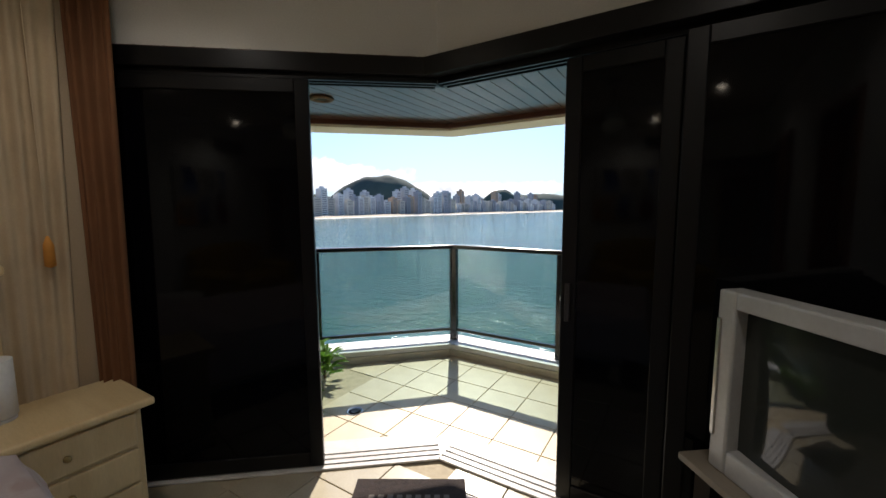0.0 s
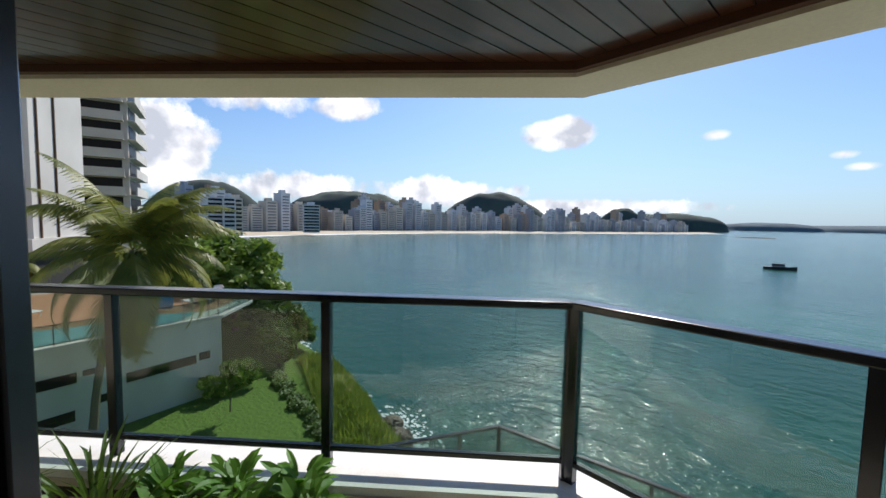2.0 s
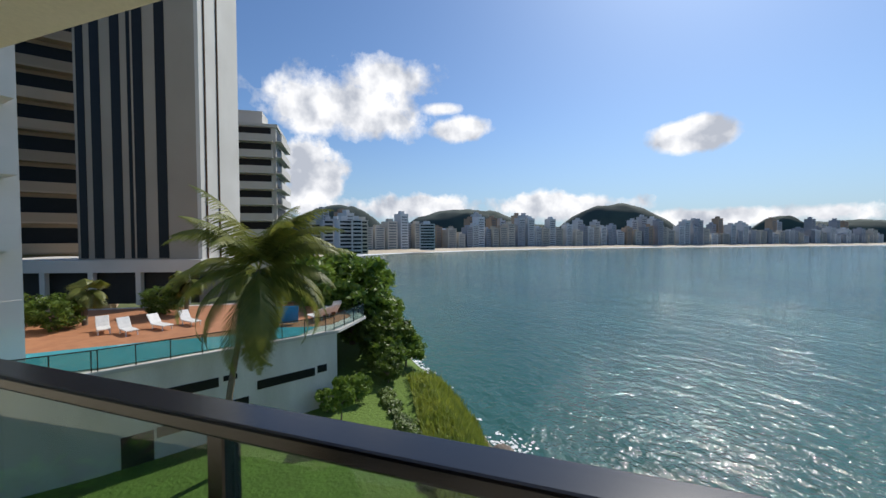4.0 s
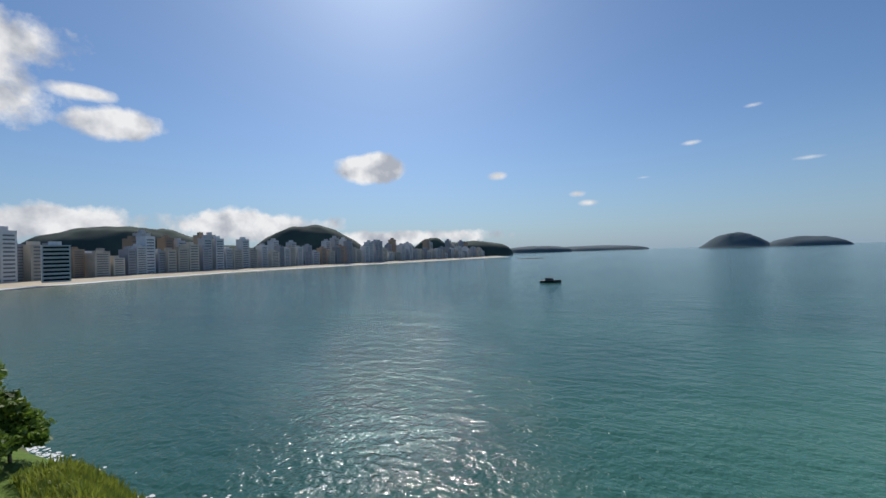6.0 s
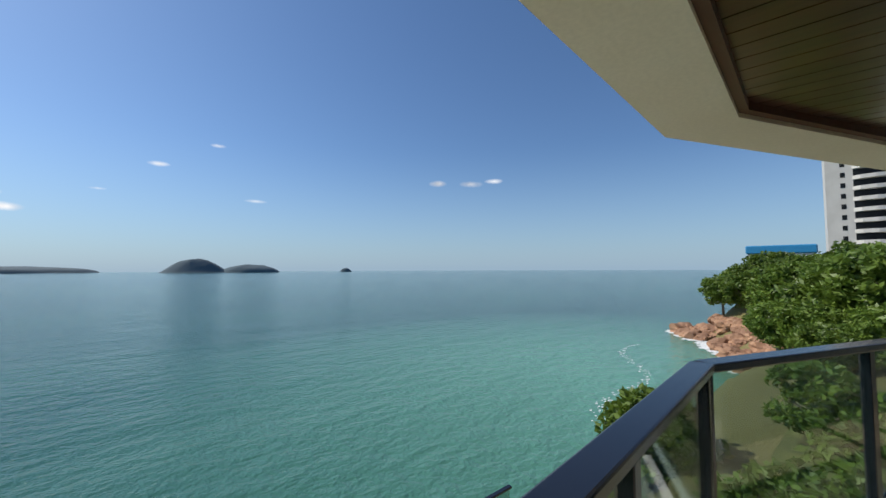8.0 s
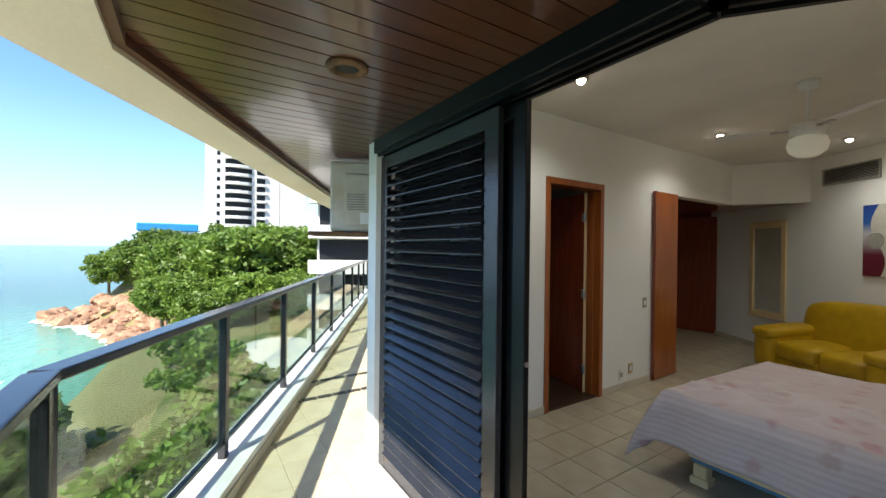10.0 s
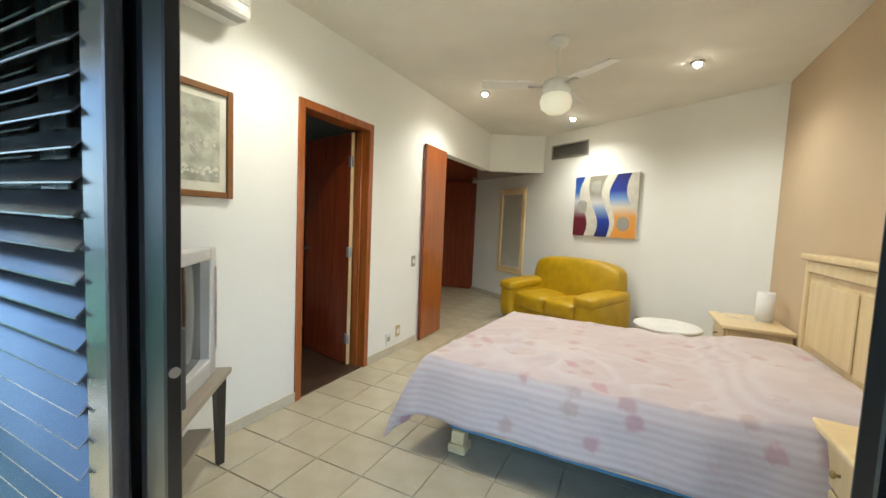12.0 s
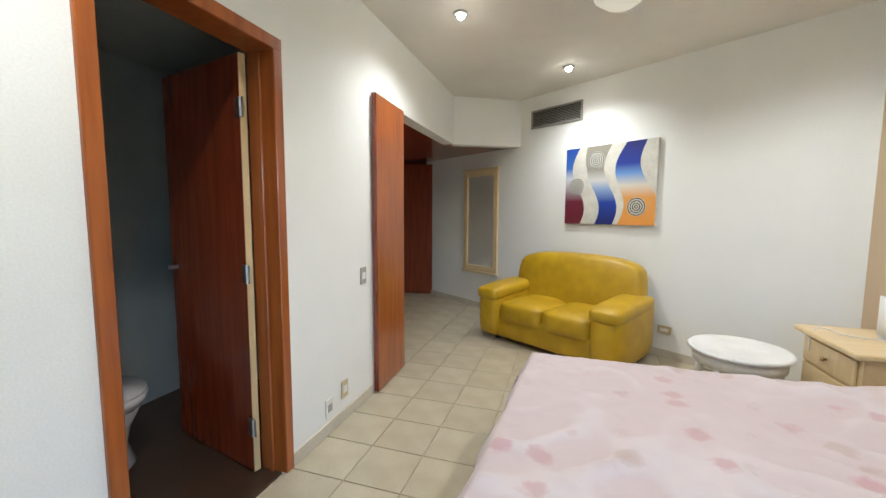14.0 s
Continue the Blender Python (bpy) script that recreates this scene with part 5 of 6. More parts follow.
def near_ground_material():
    """Grass on the level, scrub on the slope and wet stone by the water, told apart by height."""
    m = bpy.data.materials.new("lawn_to_shore")
    m.use_nodes = True
    t = m.node_tree
    b = t.nodes["Principled BSDF"]
    b.inputs["Roughness"].default_value = 0.95
    geo = t.nodes.new("ShaderNodeNewGeometry")
    sep = t.nodes.new("ShaderNodeSeparateXYZ")
    t.links.new(geo.outputs["Position"], sep.inputs[0])
    n1, n2 = t.nodes.new("ShaderNodeTexNoise"), t.nodes.new("ShaderNodeTexNoise")
    n1.inputs["Scale"].default_value, n2.inputs["Scale"].default_value = 0.35, 5.0
    n1.inputs["Detail"].default_value = n2.inputs["Detail"].default_value = 5
    for n in (n1, n2):
        t.links.new(geo.outputs["Position"], n.inputs["Vector"])
    ad = t.nodes.new("ShaderNodeMath")
    ad.operation = "MULTIPLY_ADD"
    ad.inputs[1].default_value = 1.6
    t.links.new(n1.outputs[0], ad.inputs[0])
    t.links.new(sep.outputs["Z"], ad.inputs[2])
    mr = t.nodes.new("ShaderNodeMapRange")
    mr.inputs[1].default_value, mr.inputs[2].default_value = -14.5, -7.0
    t.links.new(ad.outputs[0], mr.inputs[0])
    r = t.nodes.new("ShaderNodeValToRGB")
    e = r.color_ramp.elements
    e[0].position, e[0].color = 0.0, (0.07, 0.055, 0.04, 1)
    e[1].position, e[1].color = 0.93, (0.105, 0.175, 0.024, 1)
    for p, c in ((0.18, (0.16, 0.12, 0.08)), (0.35, (0.13, 0.13, 0.045)), (0.85, (0.10, 0.13, 0.03))):
        q = e.new(p)
        q.color = (*c, 1)
    t.links.new(mr.outputs[0], r.inputs[0])
    dry = t.nodes.new("ShaderNodeMapRange")
    dry.inputs[1].default_value, dry.inputs[2].default_value = -10.0, 6.0
    t.links.new(sep.outputs["X"], dry.inputs[0])
    mixc = t.nodes.new("ShaderNodeMixRGB")
    mixc.inputs[2].default_value = (0.19, 0.165, 0.065, 1)
    t.links.new(dry.outputs[0], mixc.inputs[0])
    t.links.new(r.outputs[0], mixc.inputs[1])
    hs = t.nodes.new("ShaderNodeHueSaturation")
    m2 = t.nodes.new("ShaderNodeMapRange")
    m2.inputs[3].default_value, m2.inputs[4].default_value = 0.6, 1.4
    t.links.new(n2.outputs[0], m2.inputs[0])
    t.links.new(m2.outputs[0], hs.inputs["Value"])
    t.links.new(mixc.outputs[0], hs.inputs["Color"])
    t.links.new(hs.outputs[0], b.inputs["Base Color"])
    bp = t.nodes.new("ShaderNodeBump")
    bp.inputs["Strength"].default_value, bp.inputs["Distance"].default_value = 0.7, 0.15
    t.links.new(n2.outputs[0], bp.inputs["Height"])
    t.links.new(bp.outputs[0], b.inputs["Normal"])
    return m


M_GROUND = near_ground_material()
step = lambda a, b_, s: [a + s * i for i in range(int((b_ - a) / s) + 1)]
terrain("ground", step(-120, 150, 1.5), step(-60, 32, 1.0), M_GROUND, "green lawn that falls to a scrubby rocky shore")

# the bay's far land: sand, promenade and the plain behind it
BAY = [(-180, 33), (-357, 50), (-395, 110), (-430, 220), (-450, 353), (-435, 520), (-397, 690), (-335, 960), (-300, 1160)]
BAY = [west(*p) for p in BAY]


def bay_strip(name, d0, d1, z0, z1, mat, label):
    a, c = offset_path(BAY, d0), offset_path(BAY, d1)
    b = bmesh.new()
    va = [b.verts.new((x, y, z0)) for x, y in a]
    vc = [b.verts.new((x, y, z1)) for x, y in c]
    for i in range(len(BAY) - 1):
        b.faces.new((va[i], vc[i], vc[i + 1], va[i + 1]))
    return setting(name, b, mat, label)


bay_strip("backdrop_surf", -9, 2, SEA + 0.05, SEA + 0.4, M_FOAM, "white surf along the far beach")
bay_strip("backdrop_beach", 2, 34, SEA + 0.3, SEA + 3.0, M_SAND, "pale sand of the far beach")
bay_strip("backdrop_land", 34, 420, SEA + 3.0, SEA + 6.0, M_HILL, "far town ground")


def ridge(name, azimuth, dist, up, half_width, label, mat=M_HILL, base=SEA, depth=0.5, rough=0.045, seed=0.0, peak=1.0):
    """A far hill: a rounded, uneven mass centred on a bearing, whose top stands `up` degrees over the eye's level."""
    a = radians(azimuth)
    cx, cy = dist * math.cos(a), dist * math.sin(a)
    top = 1.46 + dist * math.tan(radians(up)) - base
    rx = dist * math.tan(radians(half_width))
    ry = rx * depth
    b = bmesh.new()
    n, k = 56, 26
    g = []
    for i in range(n + 1):
        row = []
        u = -1 + 2 * i / n
        for j in range(k + 1):
            v = -1 + 2 * j / k
            r = max(0.0, 1 - (abs(u) ** 2.2 + v * v))
            h = top * (r ** 0.75) ** peak
            h *= 1 + rough * noise.fractal(Vector((u * 3 + seed, v * 3, seed)), 1.0, 2.0, 4) * 1.4
            x, y = u * rx, v * ry
            row.append(b.verts.new((cx - x * math.sin(a) * -1, cy + x * math.cos(a) * -1, base - 3) if r == 0 else (cx + x * math.sin(a) + y * math.cos(a), cy - x * math.cos(a) + y * math.sin(a), base - 3 + h)))
            row[-1].co.x = cx + x * math.sin(a) + y * math.cos(a)
            row[-1].co.y = cy - x * math.cos(a) + y * math.sin(a)
        g.append(row)
    for i in range(n):
        for j in range(k):
            b.faces.new((g[i][j], g[i + 1][j], g[i + 1][j + 1], g[i][j + 1]))
    ob = mesh_object(name, b, mat, True)
    return tagged(ob, label, kind="structure")


ridge("backdrop_hill", 168.7, 620, 4.95, 8.5, "dark wooded hill behind the near towers", seed=1, peak=1.35)
ridge("backdrop_hill", 161.4, 600, 1.9, 5.0, "dark wooded foot of the hill", seed=7)
ridge("backdrop_hill", 150.9, 900, 4.2, 9.5, "long dark wooded ridge behind the town", seed=2, peak=0.55)
ridge("backdrop_hill", 130.6, 950, 4.5, 9.0, "rounded dark wooded hill behind the town", seed=3, peak=1.2)
ridge("backdrop_hill", 142, 1100, 2.1, 8.0, "low wooded saddle behind the town", seed=5)
ridge("backdrop_hill", 113.4, 1500, 2.35, 3.6, "small dark wooded hill behind the town", seed=4, peak=1.2)
ridge("backdrop_hill", 108.2, 1650, 1.7, 6.5, "low far ridge", seed=6, peak=0.5)
# the farthest land takes the haze-tinted colour
ridge("backdrop_hill", 98.5, 3000, 0.65, 5.0, "far headland with haze in its colour", M_ISLE, seed=8, peak=0.5)
ridge("backdrop_hill", 91, 3600, 0.45, 7.0, "far headland with haze in its colour", M_ISLE, seed=8.5, peak=0.5)
ridge("backdrop_island", 75.1, 2800, 1.45, 4.0, "far island with blue haze in its colour", M_ISLE, seed=9, rough=0.06, peak=2.0)
ridge("backdrop_island", 69.0, 2800, 0.75, 3.6, "far island with blue haze in its colour", M_ISLE, seed=10, peak=0.9)
ridge("backdrop_island", 56.8, 3000, 0.28, 0.9, "tiny far islet with blue haze in its colour", M_ISLE, seed=11, peak=1.5)
ridge("backdrop_reef", 99.2, 820, -0.85, 2.4, "low dark reef", M_ROCK, seed=12, depth=0.12, peak=0.4)


# ---- the far town ----
def town_block(name, w, d, h, mat, label, group, bands=True, at=None):
    """A far apartment block: walls, roof house and floor bands with recessed dark glass."""
    t = thing(name, label, "building", group, at=at)
    part("wall", box(-w / 2, -d / 2, 0, w / 2, d / 2, h), mat, t)
    part("roof_house", box(-w * 0.22, -d * 0.2, h, w * 0.25, d * 0.2, h + 3.2), mat, t)
    if bands:
        first = part("window_band", box(-w * 0.36, -d / 2 - 0.12, 1.4, w * 0.36, -d / 2 + 0.1, 2.7), M_CITYDK, t)
        for k in range(1, int(h / 3.1)):
            o = first.copy()
            scene.collection.objects.link(o)
            o.location.z = 3.1 * k
    return t


rng = random.Random(11)
protos = []
for i in range(8):
    w, h = rng.uniform(8, 15), rng.choice((22, 26, 30, 32, 40, 30))
    p = town_block("apartment_building", w, 14, h, M_CITY[(0, 1, 0, 2, 3, 0, 1, 2)[i]], "far apartment block behind the beach", "far beach front")
    protos.append((p, w))
front = offset_path(BAY, 44)
lens = [0.0]
for p, q in zip(front, front[1:]):
    lens.append(lens[-1] + (Vector(q) - Vector(p)).length)


def on_front(s):
    for i in range(len(front) - 1):
        if s <= lens[i + 1] or i == len(front) - 2:
            u = unit(front[i], front[i + 1])
            return Vector(front[i]) + u * (s - lens[i]), u


s, used = 275.0, set()
while s < lens[-1] - 60:
    i = rng.randrange(8)
    p, w = protos[i]
    pos, u = on_front(s)
    nrm = Vector((-u.y, u.x))
    q = pos + nrm * rng.uniform(2, 14)
    m = pose(q.x, q.y, SEA + 2.5, 0, 0, math.degrees(math.atan2(u.y, u.x)))
    ob = p if i not in used else copy_thing(p, m)
    used.add(i)
    ob.matrix_basis = m
    ob.scale = (1, 1, rng.uniform(0.7, 1.1) * (0.8 if s > 900 else 1.0))
    s += w + rng.uniform(0.3, 4)
    if rng.random() < 0.6:
        i = rng.randrange(8)
        q2 = q + nrm * 40
        m = pose(q2.x, q2.y, SEA + 2.5, 0, 0, math.degrees(math.atan2(u.y, u.x)))
        ob = copy_thing(protos[i][0], m)
        ob.scale = (1, 1, rng.uniform(1.0, 1.25))
for i, (p, w) in enumerate(protos):
    if i not in used:
        p.matrix_basis = pose(-560, 300 + 40 * i, SEA + 2.5)


def bearing(azimuth, dist):
    turn = 2.1 if abs(azimuth) > 90 else 0.0
    return dist * math.cos(radians(azimuth - turn)) - 1.5, dist * math.sin(radians(azimuth - turn)) + 2.45


def banded_tower(name, w, d, floors, mat, label, at, storey=3.0, out=1.2, wrap=False):
    """An apartment tower with a balcony slab and parapet on each floor of its front."""
    t = thing(name, label, "building", at=at)
    h = floors * storey
    part("wall", box(-w / 2, -d / 2, 0, w / 2, d / 2, h), mat, t)
    part("roof", box(-w / 2 - 0.3, -d / 2 - 0.3, h, w / 2 + 0.3, d / 2 + 0.3, h + 0.5), mat, t)
    part("roof_house", box(-w * 0.25, -d * 0.25, h + 0.5, w * 0.2, d * 0.25, h + 3.5), mat, t)
    for k in range(floors):
        z = k * storey
        high = 1.3 if wrap else 1.05
        part("balcony_slab", box(-w / 2 + 0.4, -d / 2 - out, z + 0.0, w / 2 - 0.4, -d / 2, z + 0.16), mat, t)
        part("parapet", box(-w / 2 + 0.4, -d / 2 - out, z + 0.161, w / 2 - 0.4, -d / 2 - out + 0.12, z + high), mat, t)
        for sx in (-1, 1) if wrap else ():
            xa, xb = sorted((sx * w / 2, sx * (w / 2 + out)))
            part("balcony_slab", box(xa, -d / 2 - out, z + 0.002, xb, d / 2 - 1.0, z + 0.158), mat, t)
            xp = sx * (w / 2 + out - 0.06)
            part("parapet", box(xp - 0.06, -d / 2 - out + 0.002, z + 0.161, xp + 0.06, d / 2 - 1.0, z + high), mat, t)
            xw = sx * (w / 2 + 0.02)
            part("window", box(xw - 0.04, -d / 2 + 0.8, z + 0.3, xw + 0.04, d / 2 - 1.2, z + storey - 0.3), M_WINDOW, t)
        part("window", box(-w / 2 + 0.8, -d / 2 - 0.05, z + 0.4, w / 2 - 0.8, -d / 2 + 0.05, z + 2.6), M_WINDOW, t)
    return t


for az_, dist, w, fl, turn, mat in ((174.6, 340, 11, 8, -95, M_CITY[2]), (172.6, 345, 8, 9, -95, M_CITY[0]), (170.6, 335, 11, 9, -80, M_CITY[0]), (168.7, 330, 8, 9, -100, M_CITY[0]), (167.7, 345, 6, 9, -100, M_CITY[1]), (158.6, 430, 16, 9, -110, M_CITY[0])):
    x, y = bearing(az_, dist)
    banded_tower("apartment_building", w, 12, fl, mat, "mid-distance apartment block with balcony bands", pose(x, y, SEA + 3, 0, 0, turn + 180), 3.1, 1.0)

# striped dark and tan tower above the pool deck
def striped_tower():
    x, y = -39.0, -3.5
    t = thing("striped_tower", "tall tan concrete tower with dark vertical window stripes", "building", at=WEST @ pose(x, y, -3.8, 0, 0, -110))
    w, d, h = 9.3, 7, 62
    part("wall", box(0, 0, 3.6, w, -d, h), M_TOWER, t)
    for x0, ww in ((2.3, 0.75), (4.0, 0.75), (4.95, 0.25), (5.75, 0.7), (7.3, 0.7), (8.5, 0.55)):
        part("window_stripe", box(x0, -0.06, 3.7, x0 + ww, 0.06, h - 1), M_WINDOW, t)
    part("side_wall", box(-0.3, 0.0, 3.6, -0.001, -d, h), M_BUILD, t, "white rendered side")
    for y0 in (-0.8, -2.9):
        part("pipe", tube((-0.36, y0, 3.6), (-0.36, y0, h), 0.07, n=8), M_RUST, t)
    part("podium", box(-0.6, 0.8, 2.6, w + 8, -d, 3.59), M_BUILD, t, "pale podium slab")
    # solid dark box painted as the shade under the podium; no glass here
    part("podium_shade", box(0.0, 0.0, 0, w + 8, -d, 2.6), M_DARK, t, "dark box for the shade of the open ground floor")
    for k in range(5):
        part("podium_column", box(0.5 + k * 3.6, 0.3, 0, 0.9 + k * 3.6, 0.7, 2.6), M_BUILD, t)
    return t


striped_tower()
x, y = bearing(-178.0, 82)
banded_tower("apartment_building", 9.0, 11, 10, M_BUILD, "white apartment block with long balconies beyond the tower", pose(x, y, -6.5, 0, 0, 78), 2.75, 1.1, True)
x, y = bearing(-158.2, 62)
banded_tower("apartment_building", 12, 12, 22, M_CITY[3], "red-brown tower with balconies behind the striped one", pose(x, y, -6, 0, 0, 100), 3.0, 1.2)
x, y = bearing(-145.0, 26)
banded_tower("apartment_building", 9, 9, 13, M_BUILD, "white curved balconies of the neighbouring block", pose(x - 2, y - 1.5, -8, 0, 0, 125), 3.0, 1.4)


# ---- pool deck ----
DK = [(-20.6, -6.0), (-21.1, -4.5), (-24.4, 5.3), (-27.4, 7.6), (-36, 7.0), (-40, -16), (-26, -18)]
deck = thing("pool_deck", "white rendered pool terrace with slit windows and stains", "terrace", at=WEST)
part("retaining_wall", prism([(-20.6, -7.0), (-21.1, -4.5), (-24.4, 5.3), (-33, 6.0), (-38, -16), (-24, -18)], -8.2, -3.95), M_CONCRETE, deck)
part("deck_slab", prism([(-20.5, -7.0), (-21.0, -4.45), (-24.3, 5.4), (-27.6, 7.7), (-36, 7.0), (-40, -16), (-24, -18)], -3.949, -3.80), M_BUILD, deck)
part("deck_floor", prism([(-23.2, -12.0), (-24.3, 0.5), (-26.0, 5.2), (-28.0, 6.8), (-35.5, 6.4), (-39, -15.5)], -3.799, -3.77), M_DECK, deck, "terracotta deck paving")
part("pool", prism([(-21.0, -11), (-21.5, -4.3), (-22.8, -0.5), (-23.8, 3.2), (-25.6, 4.3), (-26.2, 2.4), (-25.3, -0.6), (-25.6, -4.0), (-25.2, -11)], -3.765, -3.745), M_POOL, deck, "blue swimming pool")
DW = along((-21.1, -4.5), (-24.4, 5.3))
for a, b_, z0, z1 in ((0.6, 4.3, -5.5, -5.05), (4.5, 5.1, -5.3, -5.05), (1.9, 4.2, -7.1, -6.65), (4.9, 5.6, -6.65, -6.3), (6.0, 9.0, -6.1, -5.65), (9.15, 9.7, -6.0, -5.6)):
    w_ = part("slit_window", box(a, -0.03, z0, b_, 0.03, z1, m=None), M_WINDOW, deck, "dark slit window")
    w_.matrix_basis = DW[0]
# dark panel on the wall, the doorway's inner shade as plain colour
g_ = part("doorway_shade", box(0.7, -0.03, -8.1, 1.8, 0.03, -6.7), M_DARK, deck, "flat dark panel for an unlit doorway")
g_.matrix_basis = DW[0]
fence_path = [(-20.7, -7.0), (-21.15, -4.45), (-24.35, 5.15), (-27.4, 7.5), (-35.5, 6.9)]
fn = thing("pool_fence", "dark green glass fence along the pool terrace", "fence", at=WEST)
for p, q in zip(fence_path, fence_path[1:]):
    m, l = along(p, q)
    o = part("pane", box(0.02, -0.006, -3.75, l - 0.02, 0.006, -2.95), M_GLASS, fn)
    o.matrix_basis = m
    o = part("hand_rail", box(0, -0.02, -2.95, l, 0.02, -2.91), M_RAIL, fn)
    o.matrix_basis = m
    for k in range(int(l / 1.2) + 1):
        o = part("post", box(1.2 * k - 0.02, -0.02, -3.8, 1.2 * k + 0.02, 0.02, -2.95), M_RAIL, fn)
        o.matrix_basis = m


def sun_lounger():
    t = thing("sun_lounger", "white plastic sun lounger on the terracotta deck", "lounger", "pool loungers")
    part("bed", box(0, -0.3, 0.26, 1.25, 0.3, 0.31, 0.02), M_PLASTIC, t)
    part("backrest", box(0, -0.3, -0.02, 0.7, 0.3, 0.03, 0.02, m=pose(0.02, 0, 0.29, 0, -130, 0)), M_PLASTIC, t)
    for x in (0.1, 1.1):
        for y in (-0.25, 0.25):
            part("leg", tube((x, y, 0), (x, y, 0.27), 0.03, n=8), M_PLASTIC, t)
    return t


lo = sun_lounger()
lo.matrix_basis = WEST @ pose(-28.6, -5.6, -3.77, 0, 0, 30)
for x, y, a in ((-29.2, -4.3, 40), (-29.8, -2.9, 35), (-29.6, -6.9, 20), (-27.2, 4.6, 200), (-27.9, 5.2, 205), (-28.5, 5.7, 200), (-29.2, 5.9, 205), (-30.0, 6.0, 200)):
    copy_thing(lo, WEST @ pose(x, y, -3.77, 0, 0, a))
tp = thing("blue_parasol", "folded blue canvas screen at the pool", "parasol", at=WEST @ pose(-27.0, 2.6, -3.77))
part("canvas", box(-0.05, -0.8, 0.1, 0.05, 0.8, 1.2, 0.03, m=pose(0, 0, 0, 0, 15, 0)), M_BLUE, tp)
part("pole", tube((0, 0, 0), (0, 0, 1.25), 0.03, n=8), M_STEEL, tp)


# ---- trees ----
def crown_mesh(seed, clumps, leaves, size, spread, squash=0.75):
    """A crown of leaf tufts scattered round many limbs' ends, uneven and with gaps."""
    r = random.Random(seed)
    verts, faces = [], []
    for _ in range(clumps):
        d = Vector((r.gauss(0, 1), r.gauss(0, 1), r.gauss(0, 1))).normalized() * (r.uniform(0.35, 1.0) ** 0.5)
        c = Vector((d.x * spread, d.y * spread, d.z * spread * squash))
        rad = spread * r.uniform(0.16, 0.34)
        for _ in range(leaves):
            e = Vector((r.gauss(0, 1), r.gauss(0, 1), r.gauss(0, 1))).normalized() * rad * r.random() ** 0.4
            p = c + Vector((e.x, e.y, e.z * 0.7))
            u = Vector((r.gauss(0, 1), r.gauss(0, 1), r.gauss(0, 0.6))).normalized()
            v = u.cross(Vector((r.gauss(0, 1), r.gauss(0, 1), r.gauss(0, 1)))).normalized()
            s = size * r.uniform(0.6, 1.3)
            k = len(verts)
            verts += [p - u * s, p + v * s * 0.45, p + u * s, p - v * s * 0.45]
            faces.append((k, k + 1, k + 2, k + 3))
    me = bpy.data.meshes.new("crown")
    me.from_pydata(verts, [], faces)
    me.materials.append(M_LEAFDK)
    return me


def tree_proto(seed, spread, height, label, group, leaf=0.16, clumps=70, leaves=60):
    t = thing("tree", label, "tree", group)
    bm = tube((0, 0, -0.6), (0.1, 0, height * 0.5), spread * 0.07, spread * 0.045, 8)
    r = random.Random(seed)
    for k in range(6):
        a = r.uniform(0, 6.28)
        tube((0.1, 0, height * r.uniform(0.35, 0.5)), (spread * 0.7 * math.cos(a), spread * 0.7 * math.sin(a), height * r.uniform(0.65, 0.95)), spread * 0.035, spread * 0.01, 6, bm=bm)
    part("trunk", bm, M_BARK, t)
    c = new("crown", crown_mesh(seed, clumps, leaves, leaf, spread))
    c.parent = t
    c.matrix_basis = pose(0, 0, height * 0.8)
    return t


big = [tree_proto(20 + i, 4.2, 6.0, "dense dark green tree on the headland", "headland trees", 0.34, 90, 60) for i in range(3)]
rng = random.Random(5)
n_done = 0
for i in range(96):
    x = rng.uniform(58, 119)
    y = shore(x) - rng.uniform(7.5, 36)
    if x < 70 and y > 2:
        continue
    m = pose(x, y, max(ground_z(x, y) - 0.5, -9) + 0.0, 0, 0, rng.uniform(0, 360))
    ob = big[n_done % 3] if n_done < 3 else copy_thing(big[n_done % 3], m)
    ob.matrix_basis = m
    sc = rng.uniform(0.8, 1.35)
    ob.scale = (sc, sc, sc)
    n_done += 1
for i in range(34):
    x, y = rng.uniform(46, 74), rng.uniform(-13, 5.5)
    ob = copy_thing(big[i % 3], pose(x, y, -8.4, 0, 0, rng.uniform(0, 360)))
    sc = rng.uniform(0.6, 0.85)
    ob.scale = (sc, sc, sc)
mid = [tree_proto(40 + i, 1.5, 1.9, "green shrub on the shore slope", "shore shrubs", 0.16, 55, 55) for i in range(2)]
spots_ = [(-28.0, 9.2, 1.0), (-30, 9.8, 1.4), (-33, 9.6, 1.8), (-36.5, 8.6, 2.0), (-29, 11, 0.9), (-26.2, 8.8, 0.6), (-40, 9, 2.2), (-44, 10, 2.2), (-24.2, 6.4, 0.55), (-23.4, 4.6, 0.45),
          (22, 8.6, 1.8), (20.0, 9.4, 1.4), (24.5, 9.2, 1.5), (-5.4, 11.0, 1.9), (13, 9.2, 0.8), (-48, 9, 2.4), (-53, 10, 2.4), (-37, 11, 1.5), (26.5, 9.5, 0.9), (18, 9.4, 0.7), (14, 3, 1.3), (18.5, 0.5, 1.5), (27, 2.0, 1.6), (11, 6.5, 1.0)]
for i, (x, y, sc) in enumerate(spots_):
    x, y = west(x, y) if x < -10 else (x, y)
    m = pose(x, y, ground_z(x, y), 0, 0, 77 * i)
    ob = mid[i] if i < 2 else copy_thing(mid[i % 2], m)
    ob.matrix_basis = m
    ob.scale = (sc, sc, sc)
